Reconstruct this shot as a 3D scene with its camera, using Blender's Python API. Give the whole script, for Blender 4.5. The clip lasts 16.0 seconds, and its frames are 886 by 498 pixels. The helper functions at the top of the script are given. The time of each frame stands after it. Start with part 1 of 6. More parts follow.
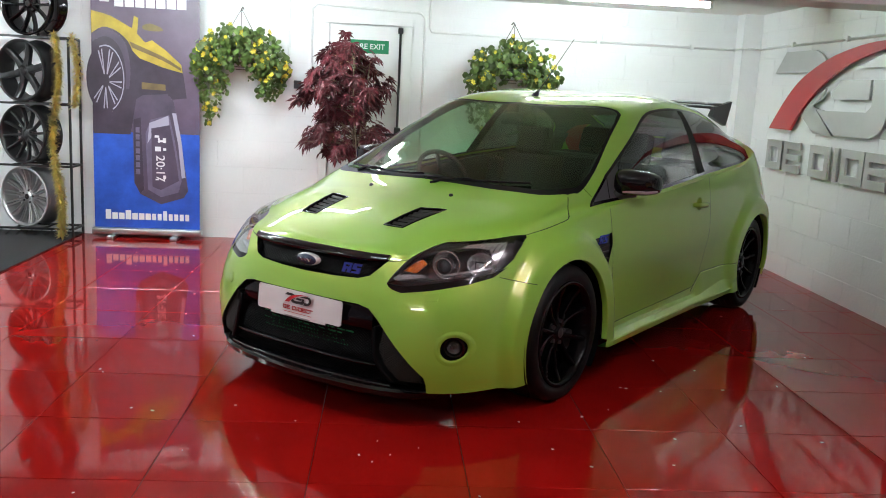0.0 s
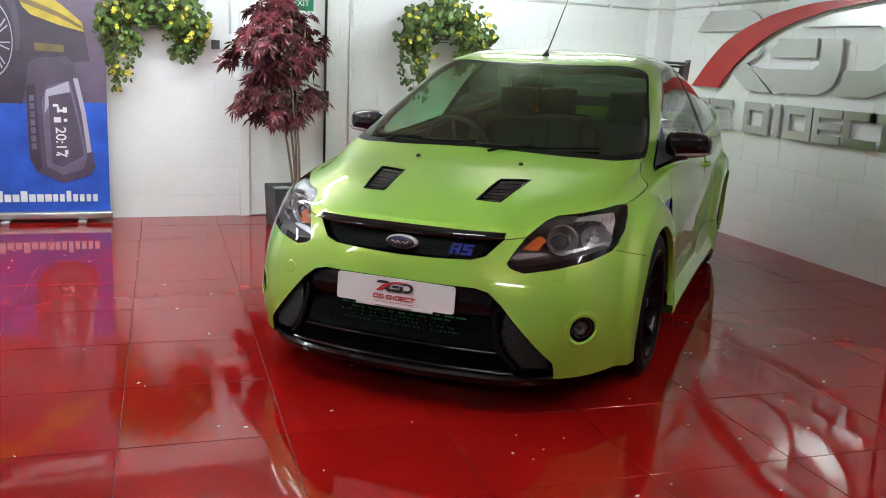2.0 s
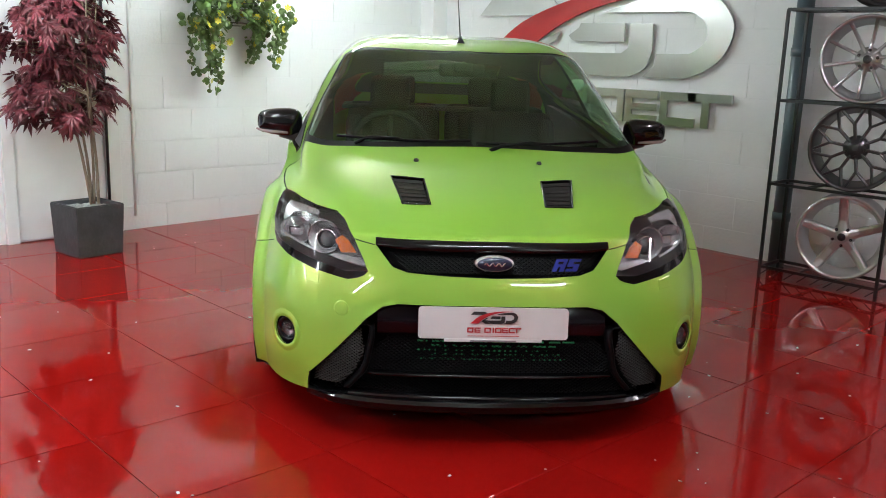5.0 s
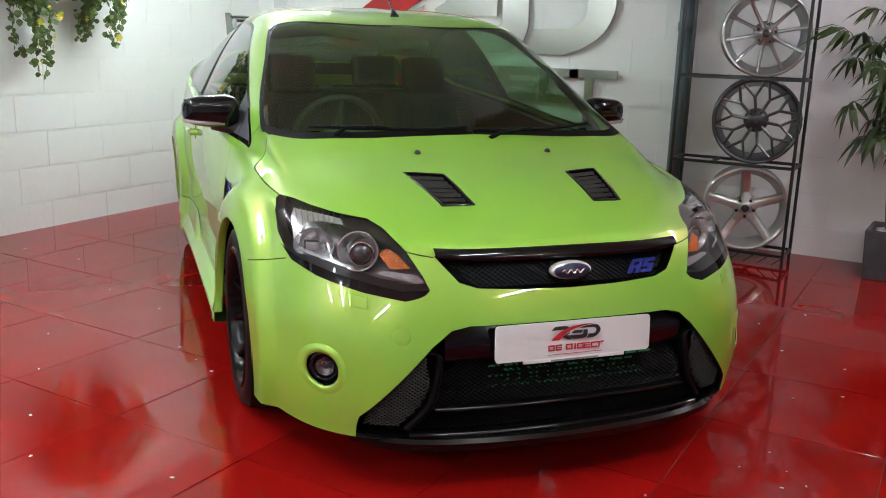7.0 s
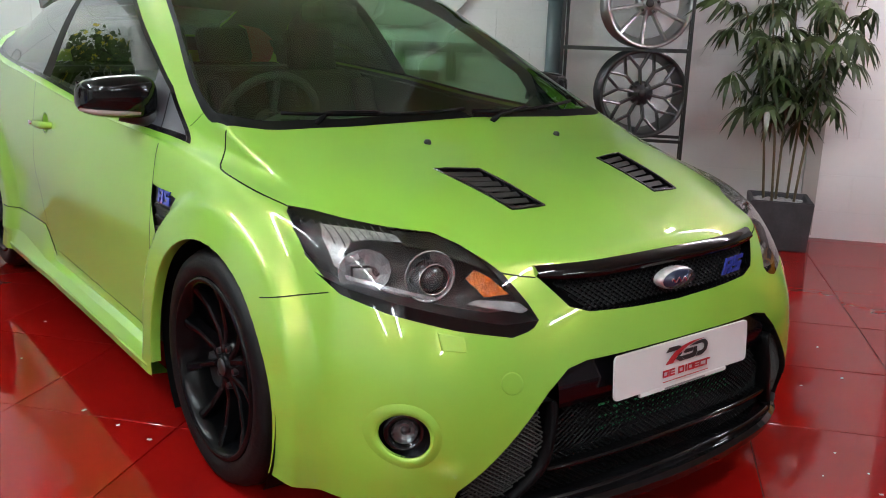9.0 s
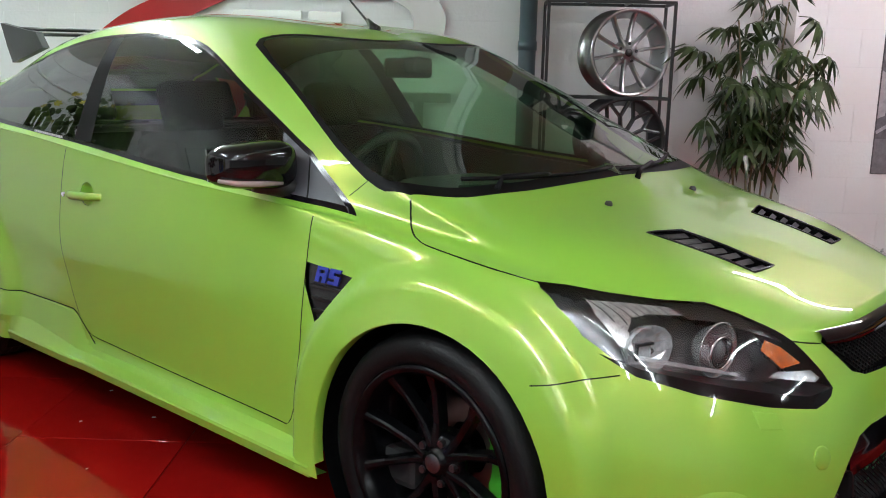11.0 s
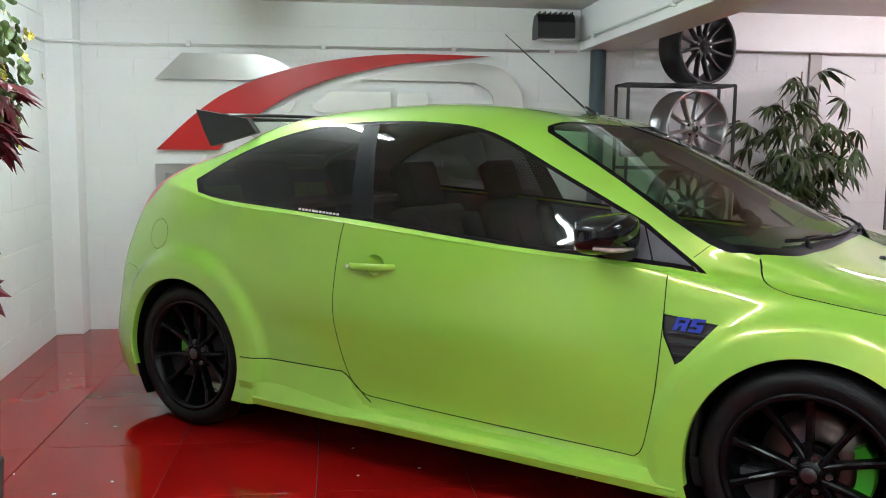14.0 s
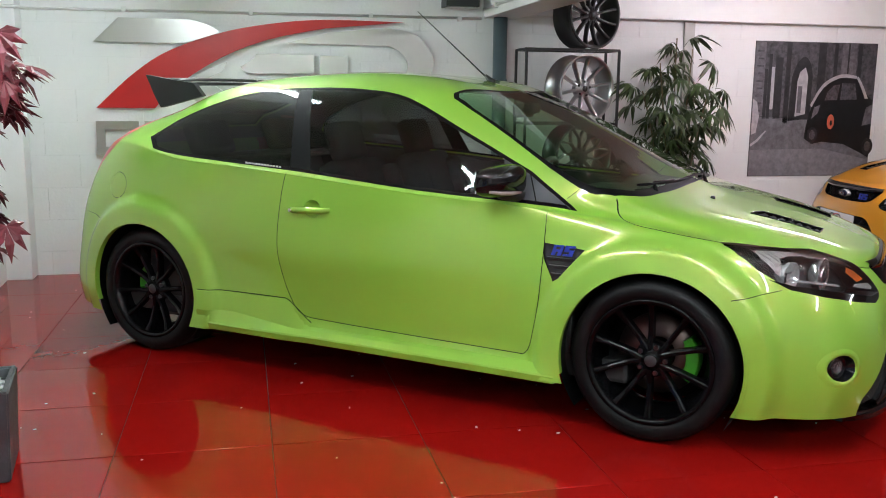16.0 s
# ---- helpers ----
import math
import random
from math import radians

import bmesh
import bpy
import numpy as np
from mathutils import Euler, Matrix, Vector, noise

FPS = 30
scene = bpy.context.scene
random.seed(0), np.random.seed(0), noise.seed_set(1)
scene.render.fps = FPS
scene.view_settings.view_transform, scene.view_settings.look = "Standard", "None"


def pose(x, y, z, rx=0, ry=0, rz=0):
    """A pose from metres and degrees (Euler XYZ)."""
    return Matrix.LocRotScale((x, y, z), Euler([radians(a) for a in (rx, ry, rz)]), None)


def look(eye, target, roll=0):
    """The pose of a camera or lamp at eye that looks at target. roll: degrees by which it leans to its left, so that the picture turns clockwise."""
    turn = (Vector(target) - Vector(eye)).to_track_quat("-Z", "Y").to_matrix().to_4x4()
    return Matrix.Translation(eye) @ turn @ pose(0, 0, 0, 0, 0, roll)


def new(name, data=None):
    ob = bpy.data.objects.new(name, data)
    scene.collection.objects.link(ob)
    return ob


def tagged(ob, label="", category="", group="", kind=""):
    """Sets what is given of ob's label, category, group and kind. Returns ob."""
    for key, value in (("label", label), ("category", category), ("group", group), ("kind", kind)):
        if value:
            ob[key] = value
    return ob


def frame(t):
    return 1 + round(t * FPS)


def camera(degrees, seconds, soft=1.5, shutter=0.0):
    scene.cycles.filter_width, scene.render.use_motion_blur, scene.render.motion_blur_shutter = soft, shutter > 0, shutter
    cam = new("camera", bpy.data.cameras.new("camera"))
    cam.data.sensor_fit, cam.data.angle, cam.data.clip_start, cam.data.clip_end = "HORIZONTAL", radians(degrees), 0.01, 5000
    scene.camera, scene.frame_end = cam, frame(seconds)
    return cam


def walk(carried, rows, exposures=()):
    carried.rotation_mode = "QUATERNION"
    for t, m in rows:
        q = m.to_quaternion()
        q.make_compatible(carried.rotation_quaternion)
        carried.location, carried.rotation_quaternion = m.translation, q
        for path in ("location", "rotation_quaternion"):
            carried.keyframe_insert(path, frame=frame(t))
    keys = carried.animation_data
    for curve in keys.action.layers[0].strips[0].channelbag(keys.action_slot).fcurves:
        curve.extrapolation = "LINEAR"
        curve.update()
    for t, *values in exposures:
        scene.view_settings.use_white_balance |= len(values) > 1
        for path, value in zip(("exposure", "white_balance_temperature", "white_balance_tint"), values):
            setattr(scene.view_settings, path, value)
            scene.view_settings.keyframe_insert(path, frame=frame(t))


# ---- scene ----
cam = camera(53.1, 16.0, soft=1.0)
PATH = [
    (0, (0.609, 0.934, 1.431), (0.741, 2.898, 1.077), 2.8),
    (0.5, (0.311, 1.021, 1.422), (0.553, 2.973, 1.063), 2.9),
    (1, (-0.026, 1.157, 1.393), (0.33, 3.088, 1.016), 2.9),
    (1.5, (-0.31, 1.335, 1.383), (0.149, 3.239, 0.981), 2.8),
    (2, (-0.64, 1.487, 1.384), (-0.043, 3.348, 0.963), 2.5),
    (2.5, (-0.884, 1.713, 1.357), (-0.157, 3.53, 0.941), 2.2),
    (3, (-1.164, 1.941, 1.363), (-0.286, 3.69, 0.952), 1.8),
    (3.5, (-1.361, 2.099, 1.375), (-0.372, 3.788, 0.963), 1.8),
    (4, (-1.574, 2.34, 1.347), (-0.457, 3.947, 0.937), 1.8),
    (4.5, (-1.743, 2.581, 1.352), (-0.511, 4.1, 0.931), 2.0),
    (5, (-1.919, 2.828, 1.355), (-0.573, 4.243, 0.927), 2.0),
    (7.5, (-2.169, 4.182, 1.286), (-0.419, 5.026, 0.812), 1.8),
    (8, (-2.107, 4.457, 1.24), (-0.298, 5.156, 0.751), 1.9),
    (10.5, (-1.865, 5.724, 1.276), (0.087, 5.831, 0.854), 1.4),
    (11, (-1.899, 5.991, 1.262), (0.063, 6.027, 0.875), 1.3),
    (11.5, (-1.987, 6.258, 1.275), (-0.02, 6.23, 0.915), 1.2),
    (12, (-2.017, 6.502, 1.268), (-0.046, 6.422, 0.937), 1.0),
    (12.5, (-2.03, 6.733, 1.279), (-0.058, 6.6, 0.972), 0.8),
    (13, (-2.117, 6.982, 1.286), (-0.146, 6.805, 1.0), 0.7),
    (13.5, (-2.196, 7.196, 1.288), (-0.224, 6.997, 1.024), 0.6),
    (14, (-2.254, 7.428, 1.291), (-0.283, 7.186, 1.056), 0.6),
    (14.5, (-2.387, 7.56, 1.312), (-0.423, 7.26, 1.082), 1.0),
    (15, (-2.584, 7.665, 1.311), (-0.637, 7.278, 1.065), 1.1),
    (15.5, (-2.781, 7.641, 1.327), (-0.846, 7.227, 1.04), 1.0),
    (16, (-2.981, 7.579, 1.352), (-1.059, 7.147, 1.01), 0.6),
]
walk(cam, [(t, look(eye, target, roll)) for t, eye, target, roll in PATH],
     [(0, 0.0), (2, 0.0), (5, 0.2), (8, 0.2), (10.5, 0.0), (16, 0.05)])


# ---- world, lights ----
world = bpy.data.worlds.new("world")
scene.world = world
world.use_nodes = True
world.node_tree.nodes["Background"].inputs[0].default_value = (0.8, 0.85, 1.0, 1)
world.node_tree.nodes["Background"].inputs[1].default_value = 0.05

LAMP_POWER = 124.0


# ---- materials ----
def rgb(r, g, b):
    """Linear colour from 0..255 display values."""
    out = []
    for c in (r, g, b):
        c /= 255
        out.append(c / 12.92 if c <= 0.04045 else ((c + 0.055) / 1.055) ** 2.4)
    return (*out, 1)


def mat(name, colour, rough=0.5, metal=0.0, coat=0.0, vary=0.0, scale=6.0, bump=0.0, bump_scale=60.0, spec=0.5,
        random_vary=0.0, rough_vary=0.0):
    m = bpy.data.materials.new(name)
    m.use_nodes = True
    nt = m.node_tree
    p = nt.nodes["Principled BSDF"]
    p.inputs["Base Color"].default_value = colour
    p.inputs["Roughness"].default_value = rough
    p.inputs["Metallic"].default_value = metal
    p.inputs["Coat Weight"].default_value = coat
    p.inputs["Coat Roughness"].default_value = 0.03
    p.inputs["Specular IOR Level"].default_value = spec
    co = None
    if vary or bump or rough_vary:
        co = nt.nodes.new("ShaderNodeTexCoord")
    if vary or random_vary:
        hsv = nt.nodes.new("ShaderNodeHueSaturation")
        hsv.inputs["Color"].default_value = colour
        nt.links.new(hsv.outputs[0], p.inputs["Base Color"])
        last = None
        if vary:
            n1 = nt.nodes.new("ShaderNodeTexNoise")
            n1.inputs["Scale"].default_value = scale
            n1.inputs["Detail"].default_value = 6
            n1.inputs["Roughness"].default_value = 0.65
            nt.links.new(co.outputs["Object"], n1.inputs["Vector"])
            mr = nt.nodes.new("ShaderNodeMapRange")
            mr.inputs[1].default_value, mr.inputs[2].default_value = 0.3, 0.7
            mr.inputs[3].default_value, mr.inputs[4].default_value = 1 - vary, 1 + vary
            nt.links.new(n1.outputs[0], mr.inputs[0])
            last = mr.outputs[0]
        if random_vary:
            oi = nt.nodes.new("ShaderNodeObjectInfo")
            gi = nt.nodes.new("ShaderNodeNewGeometry")
            ad = nt.nodes.new("ShaderNodeMath")
            ad.operation = "ADD"
            nt.links.new(oi.outputs["Random"], ad.inputs[0])
            nt.links.new(gi.outputs["Random Per Island"], ad.inputs[1])
            m2 = nt.nodes.new("ShaderNodeMapRange")
            m2.inputs[1].default_value, m2.inputs[2].default_value = 0.0, 2.0
            m2.inputs[3].default_value, m2.inputs[4].default_value = 1 - random_vary, 1 + random_vary
            nt.links.new(ad.outputs[0], m2.inputs[0])
            if last is None:
                last = m2.outputs[0]
            else:
                mu = nt.nodes.new("ShaderNodeMath")
                mu.operation = "MULTIPLY"
                nt.links.new(last, mu.inputs[0])
                nt.links.new(m2.outputs[0], mu.inputs[1])
                last = mu.outputs[0]
        nt.links.new(last, hsv.inputs["Value"])
    if rough_vary:
        n3 = nt.nodes.new("ShaderNodeTexNoise")
        n3.inputs["Scale"].default_value = 3.0
        n3.inputs["Detail"].default_value = 8
        nt.links.new(co.outputs["Object"], n3.inputs["Vector"])
        m3 = nt.nodes.new("ShaderNodeMapRange")
        m3.inputs[1].default_value, m3.inputs[2].default_value = 0.35, 0.7
        m3.inputs[3].default_value, m3.inputs[4].default_value = rough, rough + rough_vary
        nt.links.new(n3.outputs[0], m3.inputs[0])
        nt.links.new(m3.outputs[0], p.inputs["Roughness"])
    if bump:
        n2 = nt.nodes.new("ShaderNodeTexNoise")
        n2.inputs["Scale"].default_value = bump_scale
        n2.inputs["Detail"].default_value = 5
        nt.links.new(co.outputs["Object"], n2.inputs["Vector"])
        b = nt.nodes.new("ShaderNodeBump")
        b.inputs["Strength"].default_value = bump
        b.inputs["Distance"].default_value = 0.01
        nt.links.new(n2.outputs[0], b.inputs["Height"])
        nt.links.new(b.outputs[0], p.inputs["Normal"])
    return m


def emit(name, colour, strength):
    m = bpy.data.materials.new(name)
    m.use_nodes = True
    p = m.node_tree.nodes["Principled BSDF"]
    p.inputs["Base Color"].default_value = (0.8, 0.8, 0.8, 1)
    p.inputs["Emission Color"].default_value = colour
    p.inputs["Emission Strength"].default_value = strength
    return m


def glass(name, tint, gloss=0.0):
    """Thin tinted glass: tinted see-through, with a Fresnel share of clear reflection."""
    m = bpy.data.materials.new(name)
    m.use_nodes = True
    nt = m.node_tree
    nt.nodes.remove(nt.nodes["Principled BSDF"])
    out = nt.nodes["Material Output"]
    tr = nt.nodes.new("ShaderNodeBsdfTransparent")
    tr.inputs[0].default_value = tint
    gl = nt.nodes.new("ShaderNodeBsdfGlossy")
    gl.inputs["Roughness"].default_value = gloss
    gl.inputs["Color"].default_value = (1, 1, 1, 1)
    lw = nt.nodes.new("ShaderNodeLayerWeight")
    lw.inputs["Blend"].default_value = 0.5
    pw = nt.nodes.new("ShaderNodeMath")
    pw.operation = "POWER"
    pw.inputs[1].default_value = 4.6
    nt.links.new(lw.outputs["Facing"], pw.inputs[0])
    fr = nt.nodes.new("ShaderNodeMapRange")
    fr.inputs[3].default_value, fr.inputs[4].default_value = 0.042, 0.95
    nt.links.new(pw.outputs[0], fr.inputs[0])
    mx = nt.nodes.new("ShaderNodeMixShader")
    nt.links.new(fr.outputs[0], mx.inputs[0])
    nt.links.new(tr.outputs[0], mx.inputs[1])
    nt.links.new(gl.outputs[0], mx.inputs[2])
    nt.links.new(mx.outputs[0], out.inputs[0])
    return m


def car_paint(name, base, flake, share=0.3):
    """Clear-coated mica paint: a deep coloured base with a share of gold metallic flake under a hard clear coat."""
    m = bpy.data.materials.new(name)
    m.use_nodes = True
    nt = m.node_tree
    p = nt.nodes["Principled BSDF"]
    out = nt.nodes["Material Output"]
    q = nt.nodes.new("ShaderNodeBsdfPrincipled")
    for n, colour, metal, rough in ((p, base, 0.0, 0.5), (q, flake, 1.0, 0.31)):
        n.inputs["Base Color"].default_value = colour
        n.inputs["Metallic"].default_value = metal
        n.inputs["Roughness"].default_value = rough
        n.inputs["Coat Weight"].default_value = 1.0
        n.inputs["Coat Roughness"].default_value = 0.012
        n.inputs["Coat IOR"].default_value = 1.52
    co = nt.nodes.new("ShaderNodeTexCoord")
    no = nt.nodes.new("ShaderNodeTexNoise")
    no.inputs["Scale"].default_value = 900.0
    no.inputs["Detail"].default_value = 1
    nt.links.new(co.outputs["Object"], no.inputs["Vector"])
    mr = nt.nodes.new("ShaderNodeMapRange")
    mr.inputs[1].default_value, mr.inputs[2].default_value = 0.3, 0.7
    mr.inputs[3].default_value, mr.inputs[4].default_value = share - 0.06, share + 0.06
    nt.links.new(no.outputs[0], mr.inputs[0])
    mx = nt.nodes.new("ShaderNodeMixShader")
    nt.links.new(mr.outputs[0], mx.inputs[0])
    nt.links.new(p.outputs[0], mx.inputs[1])
    nt.links.new(q.outputs[0], mx.inputs[2])
    nt.links.new(mx.outputs[0], out.inputs[0])
    return m


WALL = mat("painted_block", (0.80, 0.80, 0.81, 1), 0.55, vary=0.03, scale=2.5, bump=0.25, bump_scale=45, random_vary=0.012)
WALL_PLAIN = mat("plain_wall_paint", (0.70, 0.70, 0.71, 1), 0.55, vary=0.05, scale=2.5)
MORTAR = mat("painted_joint", (0.78, 0.78, 0.79, 1), 0.6, vary=0.04, bump=0.2)
CEIL = mat("ceiling_paint", (0.78, 0.78, 0.77, 1), 0.7, vary=0.03, scale=2, bump=0.1)
TILE = mat("red_floor_tile", (0.245, 0.005, 0.004, 1), 0.03, vary=0.10, scale=1.6, bump=0.02, bump_scale=3.0, random_vary=0.08, rough_vary=0.035, spec=0.23)
GROUT = mat("dark_red_joint", (0.05, 0.006, 0.006, 1), 0.5, vary=0.2)
RIM_BLACK = mat("black_wheel_enamel", (0.0025, 0.0025, 0.003, 1), 0.22, spec=0.13, vary=0.1)
DEEP_BLACK = mat("deep_black", (0.003, 0.003, 0.0035, 1), 0.5, spec=0.1, vary=0.1)
WHITE = mat("white_gloss", (0.78, 0.78, 0.78, 1), 0.35, vary=0.02, bump=0.03)
BLACK_GLOSS = mat("gloss_black", (0.004, 0.004, 0.0045, 1), 0.05, spec=0.4, vary=0.1)
BLACK_SATIN = mat("satin_black", (0.010, 0.010, 0.011, 1), 0.38, vary=0.15, bump=0.03)
BLACK_PLASTIC = mat("black_plastic", (0.014, 0.014, 0.015, 1), 0.5, vary=0.15, bump=0.15, bump_scale=300)
GREY_PLASTIC = mat("grey_plastic", (0.045, 0.045, 0.055, 1), 0.5, vary=0.1, bump=0.1, bump_scale=300)
RUBBER = mat("tyre_rubber", (0.0035, 0.0035, 0.004, 1), 0.5, spec=0.18, vary=0.2, bump=0.1, bump_scale=120)
STEEL = mat("brushed_steel", (0.42, 0.42, 0.41, 1), 0.33, metal=1.0, vary=0.06, scale=3, bump=0.02)
CHROME = mat("chrome", (0.8, 0.8, 0.82, 1), 0.08, metal=1.0)
SILVER = mat("silver_alloy", (0.50, 0.50, 0.51, 1), 0.36, metal=1.0, vary=0.06)
GUNMETAL = mat("gunmetal_alloy", (0.085, 0.085, 0.09, 1), 0.28, metal=0.85, vary=0.1)
RED_SIGN = mat("red_sign_paint", (0.42, 0.012, 0.012, 1), 0.3, vary=0.06, scale=3)
GLASS_WS = glass("windscreen_glass", (0.40, 0.74, 0.44, 1))
GLASS_SIDE = glass("side_glass", (0.70, 0.76, 0.73, 1))
GLASS_TINT = glass("privacy_glass", (0.085, 0.09, 0.095, 1))
GLASS_CLEAR = glass("lamp_lens", (0.93, 0.94, 0.95, 1))
GREEN = car_paint("lime_green_paint", (0.232, 0.515, 0.048, 1), (0.72, 0.49, 0.08, 1), 0.125)
LAMP_ON = emit("tube_light", (0.86, 0.98, 1.0, 1), LAMP_POWER)
LAMP_BAY = emit("pink_tube_light", (1.0, 0.93, 0.99, 1), LAMP_POWER * 0.9)


# ---- mesh helpers ----
def link_bm(name, bm, material, parent=None, label="", smooth=False, m=None, away=None):
    """Links a bmesh as one object; away: a point from which its faces must look off."""
    me = bpy.data.meshes.new(name)
    bmesh.ops.recalc_face_normals(bm, faces=bm.faces[:]) if not bm.faces or len(bm.faces) < 200000 else None
    if away is not None:
        bm.normal_update()
        if sum(f.normal.dot(f.calc_center_median() - Vector(away)) * f.calc_area() for f in bm.faces) < 0:
            bmesh.ops.reverse_faces(bm, faces=bm.faces[:])
    bm.to_mesh(me)
    bm.free()
    me.materials.append(material)
    if smooth:
        for poly in me.polygons:
            poly.use_smooth = True
    ob = new(name, me)
    if parent is not None:
        ob.parent = parent
    if m is not None:
        ob.matrix_basis = m
    if label:
        ob["label"] = label
    return ob


def part(name, bm, material, parent, label="", smooth=False, m=None, away=None):
    return link_bm(name, bm, material, parent, label, smooth, m, away)


def thing(name, m, label, category, group="", kind=""):
    ob = new(name)
    ob.matrix_basis = m
    return tagged(ob, label, category, group, kind)


def add_box(bm, x0, x1, y0, y1, z0, z1, bevel=0.0, m=None):
    r = bmesh.ops.create_cube(bm, size=1.0)
    vs = r["verts"]
    for v in vs:
        v.co = Vector(((x0 + x1) / 2 + v.co.x * (x1 - x0), (y0 + y1) / 2 + v.co.y * (y1 - y0), (z0 + z1) / 2 + v.co.z * (z1 - z0)))
    if bevel:
        es = list({e for v in vs for e in v.link_edges})
        r = bmesh.ops.bevel(bm, geom=es, offset=bevel, segments=2, affect="EDGES", profile=0.6)
        vs = list({v for f in r["faces"] for v in f.verts} | {v for v in vs if v.is_valid})
    if m is not None:
        bmesh.ops.transform(bm, matrix=m, verts=[v for v in vs if v.is_valid])
    return bm


def box(x0, x1, y0, y1, z0, z1, bevel=0.0):
    return add_box(bmesh.new(), x0, x1, y0, y1, z0, z1, bevel)


def add_tube(bm, points, radius, seg=8, closed=False):
    """A round bar along a polyline; radius may be a list."""
    pts = [Vector(p) for p in points]
    rad = radius if isinstance(radius, (list, tuple)) else [radius] * len(pts)
    rings = []
    n = len(pts)
    up = None
    for i, p in enumerate(pts):
        a = pts[i - 1] if i or closed else pts[i]
        b = pts[(i + 1) % n] if i < n - 1 or closed else pts[i]
        d = (b - a).normalized()
        if up is None:
            up = Vector((0, 0, 1)) if abs(d.z) < 0.9 else Vector((1, 0, 0))
        u = d.cross(up).normalized()
        w = u.cross(d).normalized()
        up = w
        rings.append([bm.verts.new(p + rad[i] * (math.cos(t) * u + math.sin(t) * w)) for t in [2 * math.pi * k / seg for k in range(seg)]])
    for i in range(n if closed else n - 1):
        r0, r1 = rings[i], rings[(i + 1) % n]
        for k in range(seg):
            bm.faces.new((r0[k], r0[(k + 1) % seg], r1[(k + 1) % seg], r1[k]))
    if not closed:
        bm.faces.new(rings[0][::-1])
        bm.faces.new(rings[-1])
    return bm


def add_lathe(bm, profile, axis="y", seg=40, centre=(0, 0, 0)):
    """Turns (radius, along) pairs about an axis through centre; a closed profile makes a solid ring."""
    c = Vector(centre)
    rings = []
    for r, h in profile:
        ring = []
        for k in range(seg):
            t = 2 * math.pi * k / seg
            if axis == "y":
                co = (r * math.cos(t), h, r * math.sin(t))
            elif axis == "z":
                co = (r * math.cos(t), r * math.sin(t), h)
            else:
                co = (h, r * math.cos(t), r * math.sin(t))
            ring.append(bm.verts.new(c + Vector(co)))
        rings.append(ring)
    for a, b in zip(rings, rings[1:]):
        for k in range(seg):
            bm.faces.new((a[k], a[(k + 1) % seg], b[(k + 1) % seg], b[k]))
    return rings


def add_prism(bm, poly, depth, plane="yz", at=0.0, bevel=0.0):
    """An extruded flat outline. plane yz: outline (y, z), extruded along x from at to at+depth; xz and xy likewise."""
    def co(p, d):
        if plane == "yz":
            return (d, p[0], p[1])
        if plane == "xz":
            return (p[0], d, p[1])
        return (p[0], p[1], d)
    a = [bm.verts.new(co(p, at)) for p in poly]
    b = [bm.verts.new(co(p, at + depth)) for p in poly]
    fa = bm.faces.new(a)
    fb = bm.faces.new(b[::-1])
    fa.normal_update()
    fb.normal_update()
    n = len(poly)
    for i in range(n):
        bm.faces.new((a[i], b[i], b[(i + 1) % n], a[(i + 1) % n]))
    bmesh.ops.triangulate(bm, faces=[fa, fb])
    return bm


def text_mesh(body, size, extrude=0.0, bold=0.0, spacing=1.0):
    """Mesh data of a line of built-in lettering in the xy plane, centred."""
    cu = bpy.data.curves.new("text", "FONT")
    cu.body, cu.size, cu.extrude, cu.offset = body, size, extrude, bold
    cu.align_x, cu.align_y, cu.space_character = "CENTER", "CENTER", spacing
    ob = bpy.data.objects.new("text", cu)
    scene.collection.objects.link(ob)
    me = bpy.data.meshes.new_from_object(ob.evaluated_get(bpy.context.evaluated_depsgraph_get()))
    bpy.data.objects.remove(ob)
    bm = bmesh.new()
    bm.from_mesh(me)
    bpy.data.meshes.remove(me)
    return bm


# ---- the room ----
BACK, RIGHT, LEFT, FRONT, CEIL_Z = 9.108, 4.0, -6.5, -3.5, 2.24
END = 9.45
ASKEW = Matrix.Translation((0, BACK, 0)) @ pose(0, 0, 0, 0, 0, 2.6) @ Matrix.Translation((0, -BACK, 0))


def on_back(ob):
    """Turns a thing that hangs on the back wall with that wall, which is not quite square to the room."""
    ob.matrix_basis = ASKEW @ ob.matrix_basis
    return ob


TILE_X, TILE_Y, PITCH = -0.815, 5.15, 0.588

floor = tagged(link_bm("floor", box(LEFT, RIGHT, FRONT, END, -0.12, -0.004), GROUT), "glossy red square floor tiles with dark joints", "floor", kind="structure")
ceiling = tagged(link_bm("ceiling", box(LEFT, RIGHT, FRONT, END, CEIL_Z, CEIL_Z + 0.12), CEIL), "white painted flat ceiling", "ceiling", kind="structure")
wall_back = on_back(tagged(link_bm("wall_back", box(LEFT - 0.25, RIGHT + 0.2, BACK, BACK + 0.2, -0.12, 2.4), MORTAR), "white painted blockwork wall", "wall", kind="structure"))
wall_right = tagged(link_bm("wall_right", box(RIGHT, RIGHT + 0.2, FRONT, END, -0.12, 2.4), MORTAR), "white painted blockwork wall behind steel lettering", "wall", kind="structure")
tagged(link_bm("wall_left", box(LEFT - 0.2, LEFT, FRONT, END, -0.12, 2.4), WALL_PLAIN), "white painted plain wall", "wall", kind="structure")
tagged(link_bm("wall_front", box(LEFT - 0.2, RIGHT + 0.2, FRONT - 0.2, FRONT, -0.12, 2.4), WALL_PLAIN), "white painted plain wall", "wall", kind="structure")
